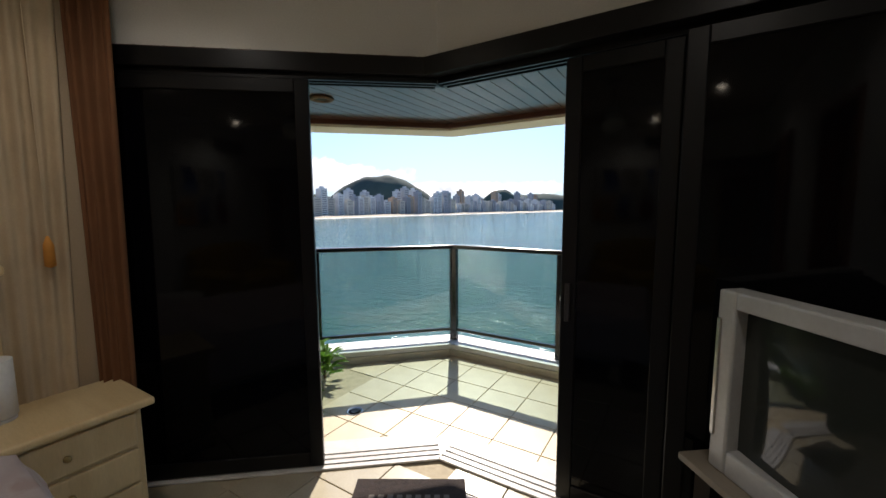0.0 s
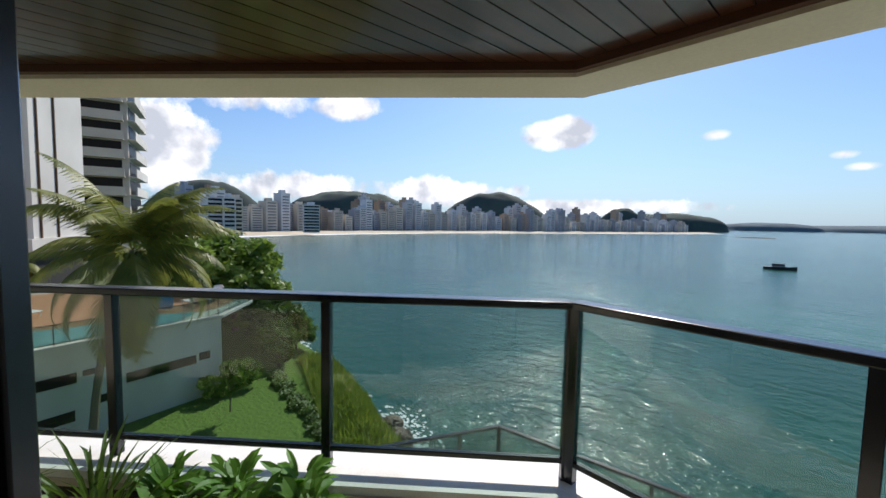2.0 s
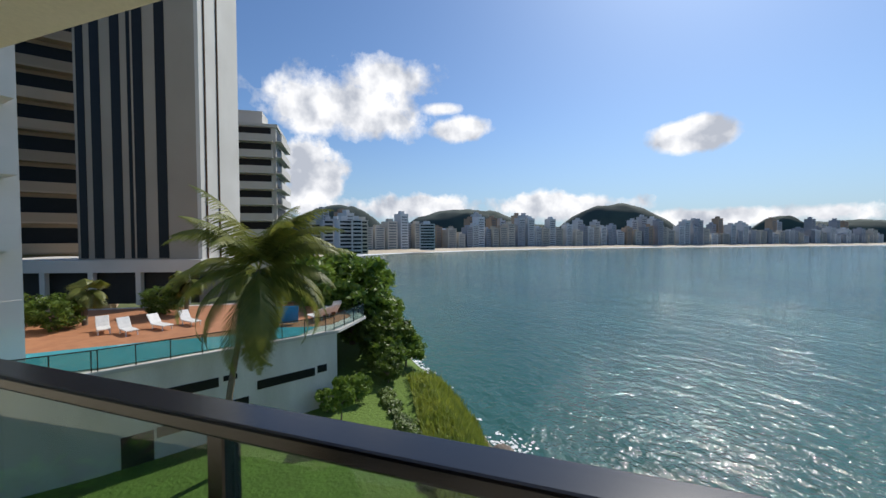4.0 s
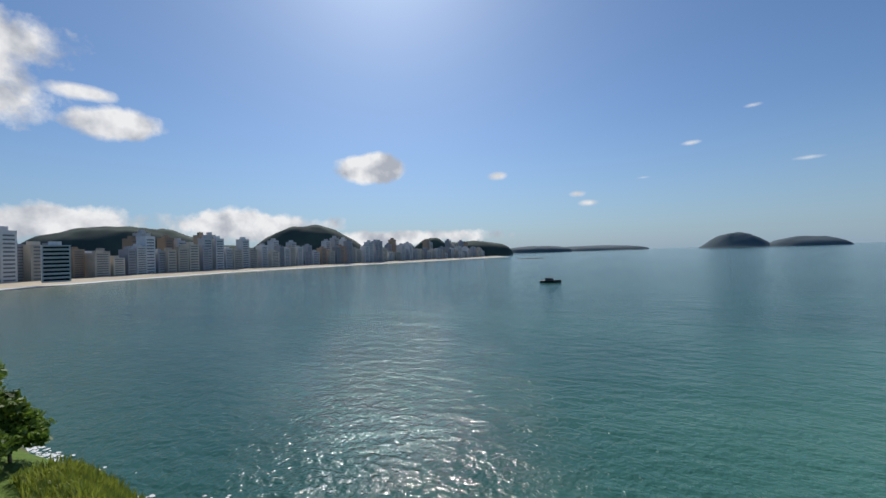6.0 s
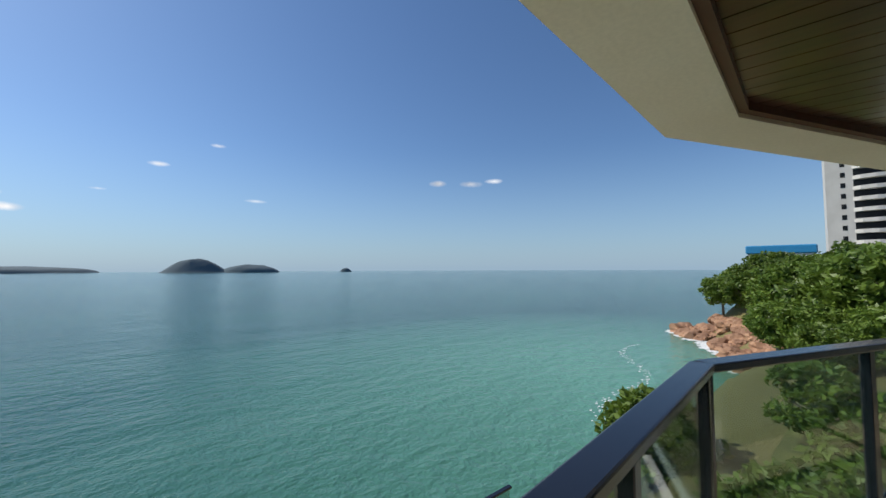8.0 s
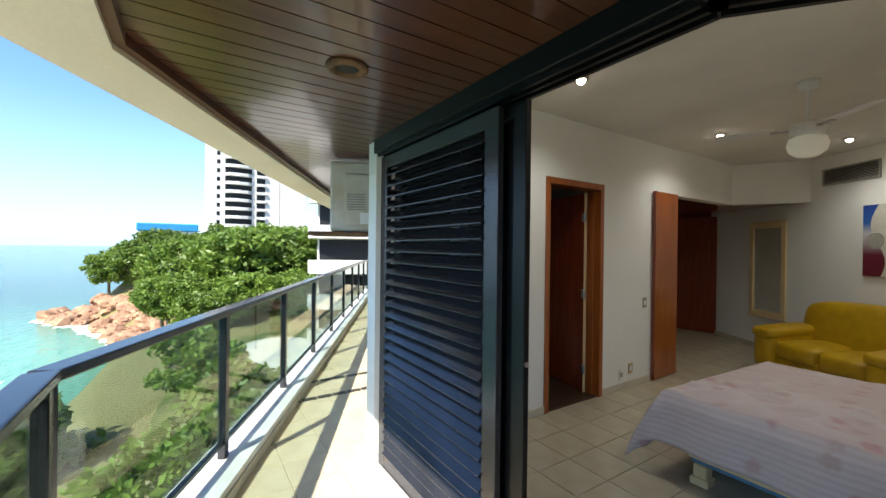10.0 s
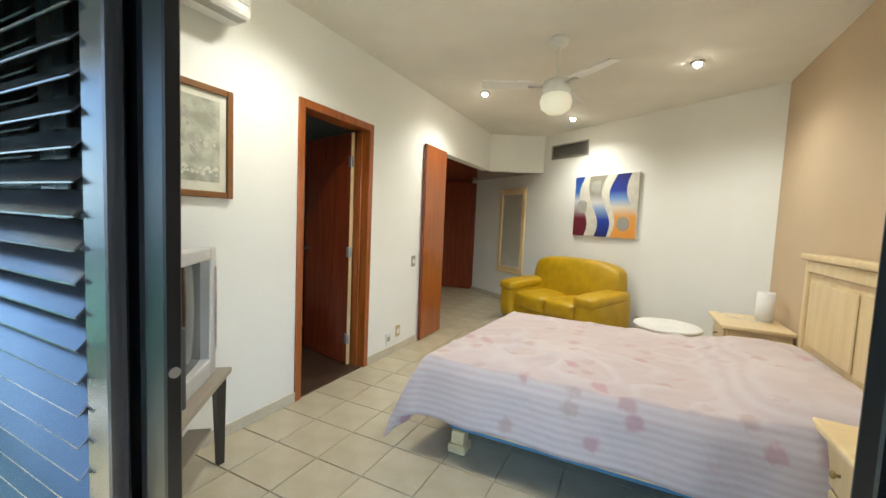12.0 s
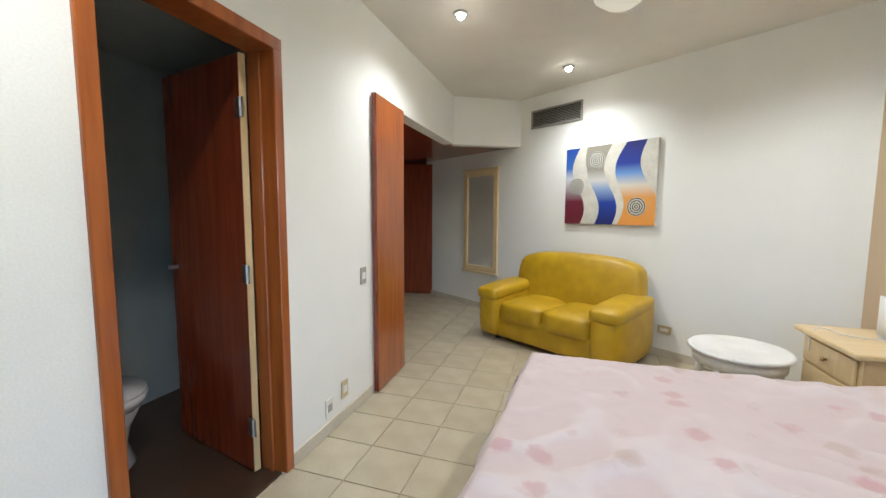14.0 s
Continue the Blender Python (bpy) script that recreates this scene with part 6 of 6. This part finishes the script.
for i, (x, y) in enumerate(((-33, 7.8), (-38, 5.2), (-31, -9.5), (-33, -12), (-34.2, -5.0))):
    ob = copy_thing(big[i % 3], WEST @ pose(x, y, -6.5 if i < 2 else -4.2, 0, 0, 50 * i))
    sc = 0.85 if i < 2 else 0.3
    ob.scale = (sc, sc, sc)
st = copy_thing(mid[0], WEST @ pose(-20.6, 4.9, -7.2, 0, 0, 30))
st.scale = (0.40, 0.40, 0.72)
# dark hedge of low shrubs along the lawn's seaward edge
hedge = thing("hedge", "row of low trimmed shrubs along the lawn's edge", "hedge", kind="stuff", at=WEST)
hv, hf = [], []
r = random.Random(3)
for k in range(34):
    s_ = k / 33
    cx, cy = -14.8 - 10.0 * s_ + r.uniform(-0.3, 0.3), 7.45 + 0.8 * s_ + r.uniform(-0.25, 0.25)
    rad = r.uniform(0.28, 0.46)
    for _ in range(170):
        e = Vector((r.gauss(0, 1), r.gauss(0, 1), abs(r.gauss(0, 1)))).normalized() * rad * r.uniform(0.6, 1.0)
        p = Vector((cx, cy, -8.0)) + e
        u = Vector((r.gauss(0, 1), r.gauss(0, 1), r.gauss(0, 1))).normalized()
        v = u.cross(Vector((0.3, 0.2, 1))).normalized()
        n_ = len(hv)
        hv += [p - u * 0.09, p + v * 0.05, p + u * 0.09, p - v * 0.05]
        hf.append((n_, n_ + 1, n_ + 2, n_ + 3))
me = bpy.data.meshes.new("hedge_leaves")
me.from_pydata(hv, [], hf)
me.materials.append(M_LEAFDK)
o = new("leaves", me)
o.parent = hedge


M_DRYGRASS = leaf_material("yellow_green_grass", (0.38, 0.42, 0.07), (0.22, 0.28, 0.04), 0.8, 0.1)
grass = thing("slope_grass", "tall yellow-green grass on the slope above the rocks", "grass", kind="stuff")
gv, gf = [], []
r = random.Random(15)
for _ in range(15000):
    x = r.uniform(-26, -7)
    y = shore(x) - r.uniform(1.6, 6.9)
    z = ground_z(x, y) - 0.03
    h, a = r.uniform(0.25, 0.75), r.uniform(0, 6.28)
    w_, bend = r.uniform(0.02, 0.04), r.uniform(0.05, 0.4)
    ux, uy = math.cos(a), math.sin(a)
    n_ = len(gv)
    gv += [(x - uy * w_, y + ux * w_, z), (x + uy * w_, y - ux * w_, z), (x + ux * bend * 0.4 + uy * w_, y + uy * bend * 0.4 - ux * w_, z + h * 0.65), (x + ux * bend * 0.4 - uy * w_, y + uy * bend * 0.4 + ux * w_, z + h * 0.65), (x + ux * bend, y + uy * bend, z + h)]
    gf += [(n_, n_ + 1, n_ + 2, n_ + 3), (n_ + 3, n_ + 2, n_ + 4)]
me = bpy.data.meshes.new("grass_blades")
me.from_pydata(gv, [], gf)
me.materials.append(M_DRYGRASS)
o = new("blades", me)
o.parent = grass


def coconut_palm(at, height, seed, fronds=24, length=3.0, label="tall coconut palm with drooping fronds beside the terrace", lean=Vector((0.2, 0.1, 0))):
    t = thing("palm_tree", label, "palm", "palms", at=at)
    bm = None
    prev = Vector((0, 0, -0.3))
    for k in range(10):
        s = (k + 1) / 10
        p = Vector((lean.x * s * s, lean.y * s * s, height * s))
        bm = tube(prev, p, 0.17 - 0.07 * s, 0.155 - 0.07 * s, 10, bm=bm)
        prev = p
    part("trunk", bm, M_BARK, t, "ringed grey palm trunk")
    r = random.Random(seed)
    for i in range(fronds):
        az, up = r.uniform(0, 360) + i * 137, r.uniform(-62, 78)
        L = length * r.uniform(0.8, 1.1)
        verts, faces = [], []
        pos, a = Vector((0, 0, 0)), radians(up)
        n = 26
        bend = radians(r.uniform(60, 125)) / n
        pts = []
        for k in range(n + 1):
            pts.append((pos.copy(), a))
            pos += Vector((math.cos(a), 0, math.sin(a))) * L / n
            a -= bend * (0.5 + k / n)
        for k in range(n):
            p, q = pts[k][0], pts[k + 1][0]
            w = 0.02 * (1 - k / n) + 0.004
            j = len(verts)
            verts += [p + Vector((0, -w, 0)), p + Vector((0, w, 0)), q + Vector((0, w, 0)), q + Vector((0, -w, 0))]
            faces.append((j, j + 1, j + 2, j + 3))
            if k < 3:
                continue
            s = k / n
            ll = 0.98 * math.sin(math.pi * min(1, 0.22 + 0.8 * s)) + 0.1
            fw = (q - p).normalized()
            for side in (-1, 1):
                for hh in (0, 0.33, 0.67):
                    o_ = p + (q - p) * hh
                    dirn = (fw * 0.55 + Vector((0, side, -0.55 - 0.3 * r.random()))).normalized()
                    tip = o_ + dirn * ll * r.uniform(0.85, 1.1)
                    midp = o_ + dirn * ll * 0.5 + Vector((0, 0, 0.03))
                    wd = fw * 0.022
                    j = len(verts)
                    verts += [o_ - wd, o_ + wd, midp + wd, midp - wd, tip]
                    faces += [(j, j + 1, j + 2, j + 3), (j + 3, j + 2, j + 4)]
        me = bpy.data.meshes.new("frond")
        me.from_pydata(verts, [], faces)
        me.materials.append(M_PALMLEAF)
        f = new("frond", me)
        f.parent = t
        f.matrix_basis = pose(prev.x, prev.y, prev.z, 0, 0, az)
    bm = None
    for k in range(7):
        a = r.uniform(0, 6.28)
        b = bmesh.new()
        bmesh.ops.create_icosphere(b, subdivisions=2, radius=0.11)
        bmesh.ops.transform(b, matrix=Matrix.Translation(prev + Vector((0.18 * math.cos(a), 0.18 * math.sin(a), -0.15 - 0.1 * r.random()))) @ Matrix.Diagonal((1, 1, 1.25, 1)), verts=b.verts)
        bm = join(bm, b)
    part("coconuts", bm, M_PALMLEAF, t, smooth=True)
    return t


coconut_palm(WEST @ pose(-19.4, 0.1, -8, 0, 0, 0), 8.2, 9, 44, 4.3, lean=Vector((0.3, 1.35, 0)))
for x, y, h in ((-33.5, -3.5, 2.4), (-32, -8.5, 2.2)):
    coconut_palm(WEST @ pose(x, y, -3.8, 0, 0, 40), h, int(h * 10), 14, 1.2, "small garden palm on the pool terrace")


# ---- rocks, foam, boat ----
def rock_mesh(seed, mat):
    b = bmesh.new()
    bmesh.ops.create_icosphere(b, subdivisions=3, radius=1)
    for v in b.verts:
        n = noise.fractal(v.co * 1.1 + Vector((seed * 7, seed, 0)), 0.8, 2.1, 5)
        v.co *= 1 + 0.45 * n
        v.co.z *= 0.7
    me = bpy.data.meshes.new("rock")
    b.to_mesh(me)
    b.free()
    me.materials.append(mat)
    return me


rm = [rock_mesh(i, M_ROCK) for i in range(4)]
rr = [rock_mesh(i + 9, M_ROCKR) for i in range(4)]
rng = random.Random(8)
for i in range(60):
    x = rng.uniform(-27, -15)
    y = shore(x) - rng.uniform(-0.8, 1.6)
    o = new("rock", rm[i % 4])
    o.matrix_basis = pose(x, y, SEA + rng.uniform(-0.1, 0.5), rng.uniform(-20, 20), rng.uniform(-20, 20), rng.uniform(0, 360))
    s_ = rng.uniform(0.3, 0.85)
    o.scale = (s_, s_, s_)
    tagged(o, "dark wet boulder at the waterline", "rock", "shore rocks")
for i in range(90):
    x = rng.uniform(76, 121)
    y = shore(x) - rng.uniform(-1.5, 8.0)
    d = shore(x) - y
    o = new("rock", rr[i % 4])
    o.matrix_basis = pose(x, y, max(SEA, ground_z(x, y)) + 0.2, rng.uniform(-20, 20), rng.uniform(-20, 20), rng.uniform(0, 360))
    s_ = rng.uniform(0.9, 2.5)
    o.scale = (s_, s_, s_)
    tagged(o, "reddish brown boulder on the headland's shore", "rock", "headland rocks")


def foam_patch(verts, faces, cx, cy, rx, ry, r, n=70, size=0.22):
    for _ in range(n):
        x, y = cx + r.gauss(0, rx), cy + r.gauss(0, ry)
        s = size * r.uniform(0.4, 1.5)
        k = len(verts)
        m_pts = 6
        for j in range(m_pts):
            a = 2 * math.pi * j / m_pts
            q = s * r.uniform(0.6, 1.2)
            verts.append((x + q * 1.5 * math.cos(a), y + q * math.sin(a), SEA + 0.012 + 0.0004 * (k % 37)))
        faces.append(tuple(range(k, k + m_pts)))


fv, ff = [], []
r = random.Random(6)
for k in range(40):
    x = -27 + 0.42 * k
    foam_patch(fv, ff, x, shore(x) + r.uniform(0.2, 2.2), 0.9, 0.9, r, 40, 0.11)
for k in range(40):
    x = -29 - 1.0 * k
    foam_patch(fv, ff, x, shore(x) + r.uniform(0.2, 1.2), 1.0, 0.5, r, 16, 0.16)
for k in range(46):
    x = 78 + 1.0 * k
    foam_patch(fv, ff, x, shore(x) + r.uniform(0.6, 2.2), 1.2, 0.8, r, 26, 0.45)
for k in range(60):
    a = k / 60
    foam_patch(fv, ff, 90 - 50 * a, 30 - 13 * a + 2.5 * math.sin(a * 9), 0.8, 0.3, r, 3, 0.13)
for k in range(44):
    a = k / 44
    foam_patch(fv, ff, 16 + 22 * a, 15.5 + 1.2 * math.sin(a * 12), 0.5, 0.35, r, 6, 0.09)
me = bpy.data.meshes.new("sea_foam")
me.from_pydata(fv, [], ff)
me.materials.append(M_FOAM)
tagged(new("sea_foam", me), "white foam flecks along the shore", "foam", kind="stuff")


def motor_boat():
    t = thing("motor_boat", "small dark motor boat anchored in the bay", "boat", at=pose(-25.4, 206, SEA - 0.2, 0, 0, 5))
    b = bmesh.new()
    rows = []
    for i in range(13):
        s = i / 12
        w = 1.5 * (1 - max(0, s - 0.45) ** 2 * 3.2)
        x = -5.2 + 10.4 * s
        rows.append([b.verts.new(q) for q in ((x, -w, 1.2 + 0.5 * s * s), (x, -w * 0.7, 0), (x, w * 0.7, 0), (x, w, 1.2 + 0.5 * s * s))])
    for p, q in zip(rows, rows[1:]):
        for k in range(3):
            b.faces.new((p[k], p[k + 1], q[k + 1], q[k]))
        b.faces.new((p[3], p[0], q[0], q[3]))
    b.faces.new(rows[0])
    bmesh.ops.recalc_face_normals(b, faces=b.faces)
    part("hull", b, M_TVDK, t)
    part("cabin", box(-2.6, -1.1, 1.3, 1.6, 1.1, 2.5, 0.25, 2), M_CITY[2], t)
    part("window", box(-2.2, -1.12, 1.8, 1.3, -1.08, 2.25), M_WINDOW, t)
    part("roof", box(-2.8, -1.2, 2.5, 1.2, 1.2, 2.62, 0.05), M_TVDK, t)


motor_boat()

# ---- headland buildings ----
x, y = bearing(-7.6, 170)
tw = thing("headland_tower", "tall white apartment tower with rounded balconies", "building", at=pose(x, y, -4, 0, 0, 0))
part("wall", box(-9, -16, 0, 9, 2.0, 62), M_BUILD, tw)
part("wing", box(-9, 2.01, 0, 9, 17.5, 62), M_BUILD, tw)
for k in range(19):
    z = 3 + 3.05 * k
    part("balcony", prism([(-9.02, 3.0), (-10.4, 4.5), (-10.9, 7.5), (-10.4, 10.5), (-9.02, 12.0)][::-1], z, z + 1.05), M_BUILD, tw)
    part("window", box(-9.06, 3.2, z + 1.06, -8.9, 11.8, z + 2.95), M_WINDOW, tw)
    part("side_window", box(-9.05, 13.4, z + 0.9, -8.9, 14.4, z + 2.3), M_WINDOW, tw)
    part("corner_balcony", box(-9.9, -1.5, z, -9.02, 1.8, z + 0.95), M_BUILD, tw)
    part("corner_window", box(-9.05, -1.3, z + 0.96, -8.9, 1.6, z + 2.9), M_WINDOW, tw)
part("side_stripe", box(-9.05, -6.5, 3, -8.95, -6.2, 58), M_GREY, tw)
x, y = bearing(-7.0, 140)
lb = thing("headland_annex", "long low white building at the tower's foot", "building", at=pose(x, y, -6, 0, 0, 0))
part("wall", box(-4, -20, 0, 4, 14, 8.2), M_BUILD, lb)
part("roof", box(-4.4, -20.4, 8.2, 4.4, 14.4, 8.7), M_BUILD, lb)
for k in range(8):
    part("window", box(-4.05, -18 + 4 * k, 5.2, -3.9, -15.6 + 4 * k, 6.8), M_WINDOW, lb)
x, y = bearing(2.0, 165)
bb = thing("blue_roof_building", "low building with a bright blue roof among the trees", "building", at=pose(x, y, -3, 0, 0, 0))
part("wall", box(-5, -8, 0, 5, 8, 9.0), M_BUILD, bb)
part("roof", box(-5.5, -8.5, 9.0, 5.5, 8.5, 11.6, 0.3), M_BLUE, bb, "bright blue roof")
for k in range(5):
    part("window", box(-5.06, -7 + 3 * k, 6.4, -4.9, -5 + 3 * k, 8.0), M_WINDOW, bb)
# neighbouring white balconies beyond the long balcony
x, y = bearing(-18.0, 36)
nb = thing("neighbour_balconies", "white curved balconies of the next apartment block", "building", at=pose(x, y, -8, 0, 0, -28))
part("wall", box(0, -12, 0, 8, 1.8, 16), M_BUILD, nb)
for k in range(5):
    z = 1.2 + 3.0 * k
    part("balcony", prism([(0.0, 2.6), (-1.2, 2.2), (-1.8, 0.5), (-1.8, -11.9), (0.0, -11.9)], z, z + 1.1), M_BUILD, nb)
    part("window", box(-0.06, -11.5, z + 1.15, 0.05, 1.6, z + 2.9), M_WINDOW, nb)
setting("pavement_terrace", prism([(-11.5, -8), (20, -12), (21, 5.5), (6, 8.6), (-9, 8.4), (-12.5, 5)], -8.3, -7.78), M_PATH, "pale paving round the foot of the building")
LT = [(-6.0, 3.2), (-4.8, 6.1), (-1.5, 6.7), (4.0, 6.1)]
lt = thing("lower_terrace", "grey terrace with a dark glass railing one floor below", "terrace")
part("slab", prism([(-1.2, 3.0), (-2.9, 1.6), (-5.95, 3.15), (-4.75, 6.0), (-1.5, 6.6), (3.9, 6.0), (3.0, 2.4)][::-1], -3.4, -3.1), M_CONCRETE, lt)
for p, q in zip(LT, LT[1:]):
    m, l = along(p, q)
    part("pane", box(0.02, -0.004, -3.05, l - 0.02, 0.004, -2.1), M_GLASS, lt).matrix_basis = m
    part("top_rail", box(0, -0.04, -2.1, l, 0.04, -2.06, 0.006), M_RAIL, lt).matrix_basis = m
    for k in range(int(l / 1.2) + 1):
        part("post", box(1.2 * k - 0.025, -0.025, -3.12, 1.2 * k + 0.025, 0.025, -2.1), M_RAIL, lt).matrix_basis = m
lower = setting("building_base", prism([(-2.2, -6.8), (3.9, -6.8), (3.9, -1.2), (1.2, 0.9), (-0.9, 0.9), (-2.2, -0.2)], -8.1, -0.31), M_SLAB, "cream storeys of the building below the flat")
# garden and pool below the long balcony
gp = thing("garden_pool", "turquoise garden pool with a pale rim below", "pool", at=pose(33, -4.5, -7.75))
part("rim", lathe([(3.4, 0.0), (4.1, 0.0), (4.1, 0.25), (3.4, 0.25)], 40, m=Matrix.Diagonal((1.7, 1, 1, 1))), M_BUILD, gp)
part("water", tube((0, 0, 0.02), (0, 0, 0.18), 3.42, n=40), M_POOL, gp).scale = (1.7, 1, 1)
pv = setting("pavement_garden", prism([(8, -6), (30, -16), (46, -14), (42, 2), (24, 4)], -8.3, -7.74), M_SCRUB, "dry garden lawn")

# ---- long balcony: outdoor unit, pole, flowers ----
ou = thing("outdoor_air_conditioner", "weathered air conditioner unit hung under the balcony ceiling", "air conditioner", at=pose(1.85, 1.15, 1.61, 0, 0, -27))
part("casing", box(-0.14, -0.30, 0.0, 0.14, 0.22, 0.56, 0.02, 2), M_ACBODY, ou)
part("front_panel", box(-0.155, -0.30, 0.05, -0.141, 0.10, 0.46, 0.006), M_ACBODY, ou)
for k in range(7):
    part("vent_slat", box(-0.162, -0.06, 0.17 + 0.02 * k, -0.1555, 0.08, 0.18 + 0.02 * k), M_GREY, ou)
part("label_plate", box(-0.162, -0.24, 0.06, -0.1555, -0.02, 0.15), M_PLASTIC, ou)
part("bracket", box(-0.17, -0.38, -0.035, 0.17, 0.38, -0.002, 0.004), M_RUST, ou, "rusty steel bracket")
part("pipe", tube((-0.05, -0.36, 0.10), (0.02, -0.62, 0.26), 0.03, n=10), M_TVDK, ou, "black insulated pipe")
po = thing("steel_pole", "thin rusty pole from the balcony floor to the ceiling", "pole", at=pose(4.1, -0.2, 0))
part("tube", tube((0, 0, 0.0), (-0.08, 0.02, 2.2), 0.014, n=8), M_RUST, po)
part("foot", lathe([(0.04, 0.0), (0.04, 0.01), (0.016, 0.02)], 12), M_RUST, po)
fp = thing("flower_pot", "pink flowers in a small clay pot by the wall", "flower pot", at=pose(4.9, -0.6, 0))
part("pot", lathe([(0.07, 0), (0.11, 0.16), (0.12, 0.18), (0.105, 0.18), (0.09, 0.15)], 18), M_RUST, fp, smooth=True)
part("leaves", bushy_plant(random.Random(2), 0.25, 34, 0.2, 0.03), M_LEAF, fp).matrix_basis = pose(0, 0, 0.12)
part("petals", bushy_plant(random.Random(3), 0.3, 50, 0.1, 0.035), M_FLOWER, fp).matrix_basis = pose(0, 0, 0.26)

# ---- floor tiles, last ----
TS = 0.31


def tile_mesh(name, mat, s=TS - 0.006):
    b = box(-s / 2, -s / 2, -0.012, s / 2, s / 2, 0.0)
    top = [e for e in b.edges if all(v.co.z > -0.001 for v in e.verts)]
    bmesh.ops.bevel(b, geom=top, offset=0.002, segments=1, affect="EDGES")
    me = bpy.data.meshes.new(name)
    b.to_mesh(me)
    b.free()
    me.materials.append(mat)
    return me


floor_ob, balc_ob = bpy.data.objects["floor"], bpy.data.objects["balcony_floor"]
tin, tout, tband = tile_mesh("tile", M_TILE), tile_mesh("tile_out", M_TILE_OUT), tile_mesh("tile_band", M_DARKTILE, 0.14)
for i in range(-10, 12):
    for j in range(-22, 8):
        x, y = 0.565 + TS * (i + 0.5), -0.555 + TS * (j + 0.5)
        if x < WX - 0.1 or x > (BX + 0.1 if y > -2.1 else 3.1) or y < back(x) - 0.12:
            continue
        if y > min(edge_y(x, [W, V, E]) - 0.02, 1.17):
            continue
        if x > BX - 0.15 and DOOR_B < y < DOOR_A and x > BX:
            continue
        o = new("tile", tin)
        o.parent = floor_ob
        o.location = (x, y, 0)
kin = offset_path(RAILWAY, -0.17)
for i in range(-14, 30):
    for j in range(-14, 12):
        x, y = -0.925 + TS * (i + 0.5), 1.485 + TS * (j + 0.5)
        if x > 6.2 or x < -4.0 or y > edge_y(x, kin) + 0.05 or y < edge_y(x, FACE) + 0.1:
            continue
        if x < -2.35 or (x < -2.0 and y < 1.75):
            continue
        o = new("tile", tout)
        o.parent = balc_ob
        o.location = (x, y, 0)
# two dark bands of small tiles across the long balcony
for x in (2.62, 3.10):
    for k in range(9):
        o = new("tile", tband)
        o.parent = balc_ob
        o.location, o.scale = (x, 0.30 + 0.15 * k, 0.003), (0.55, 1, 1)
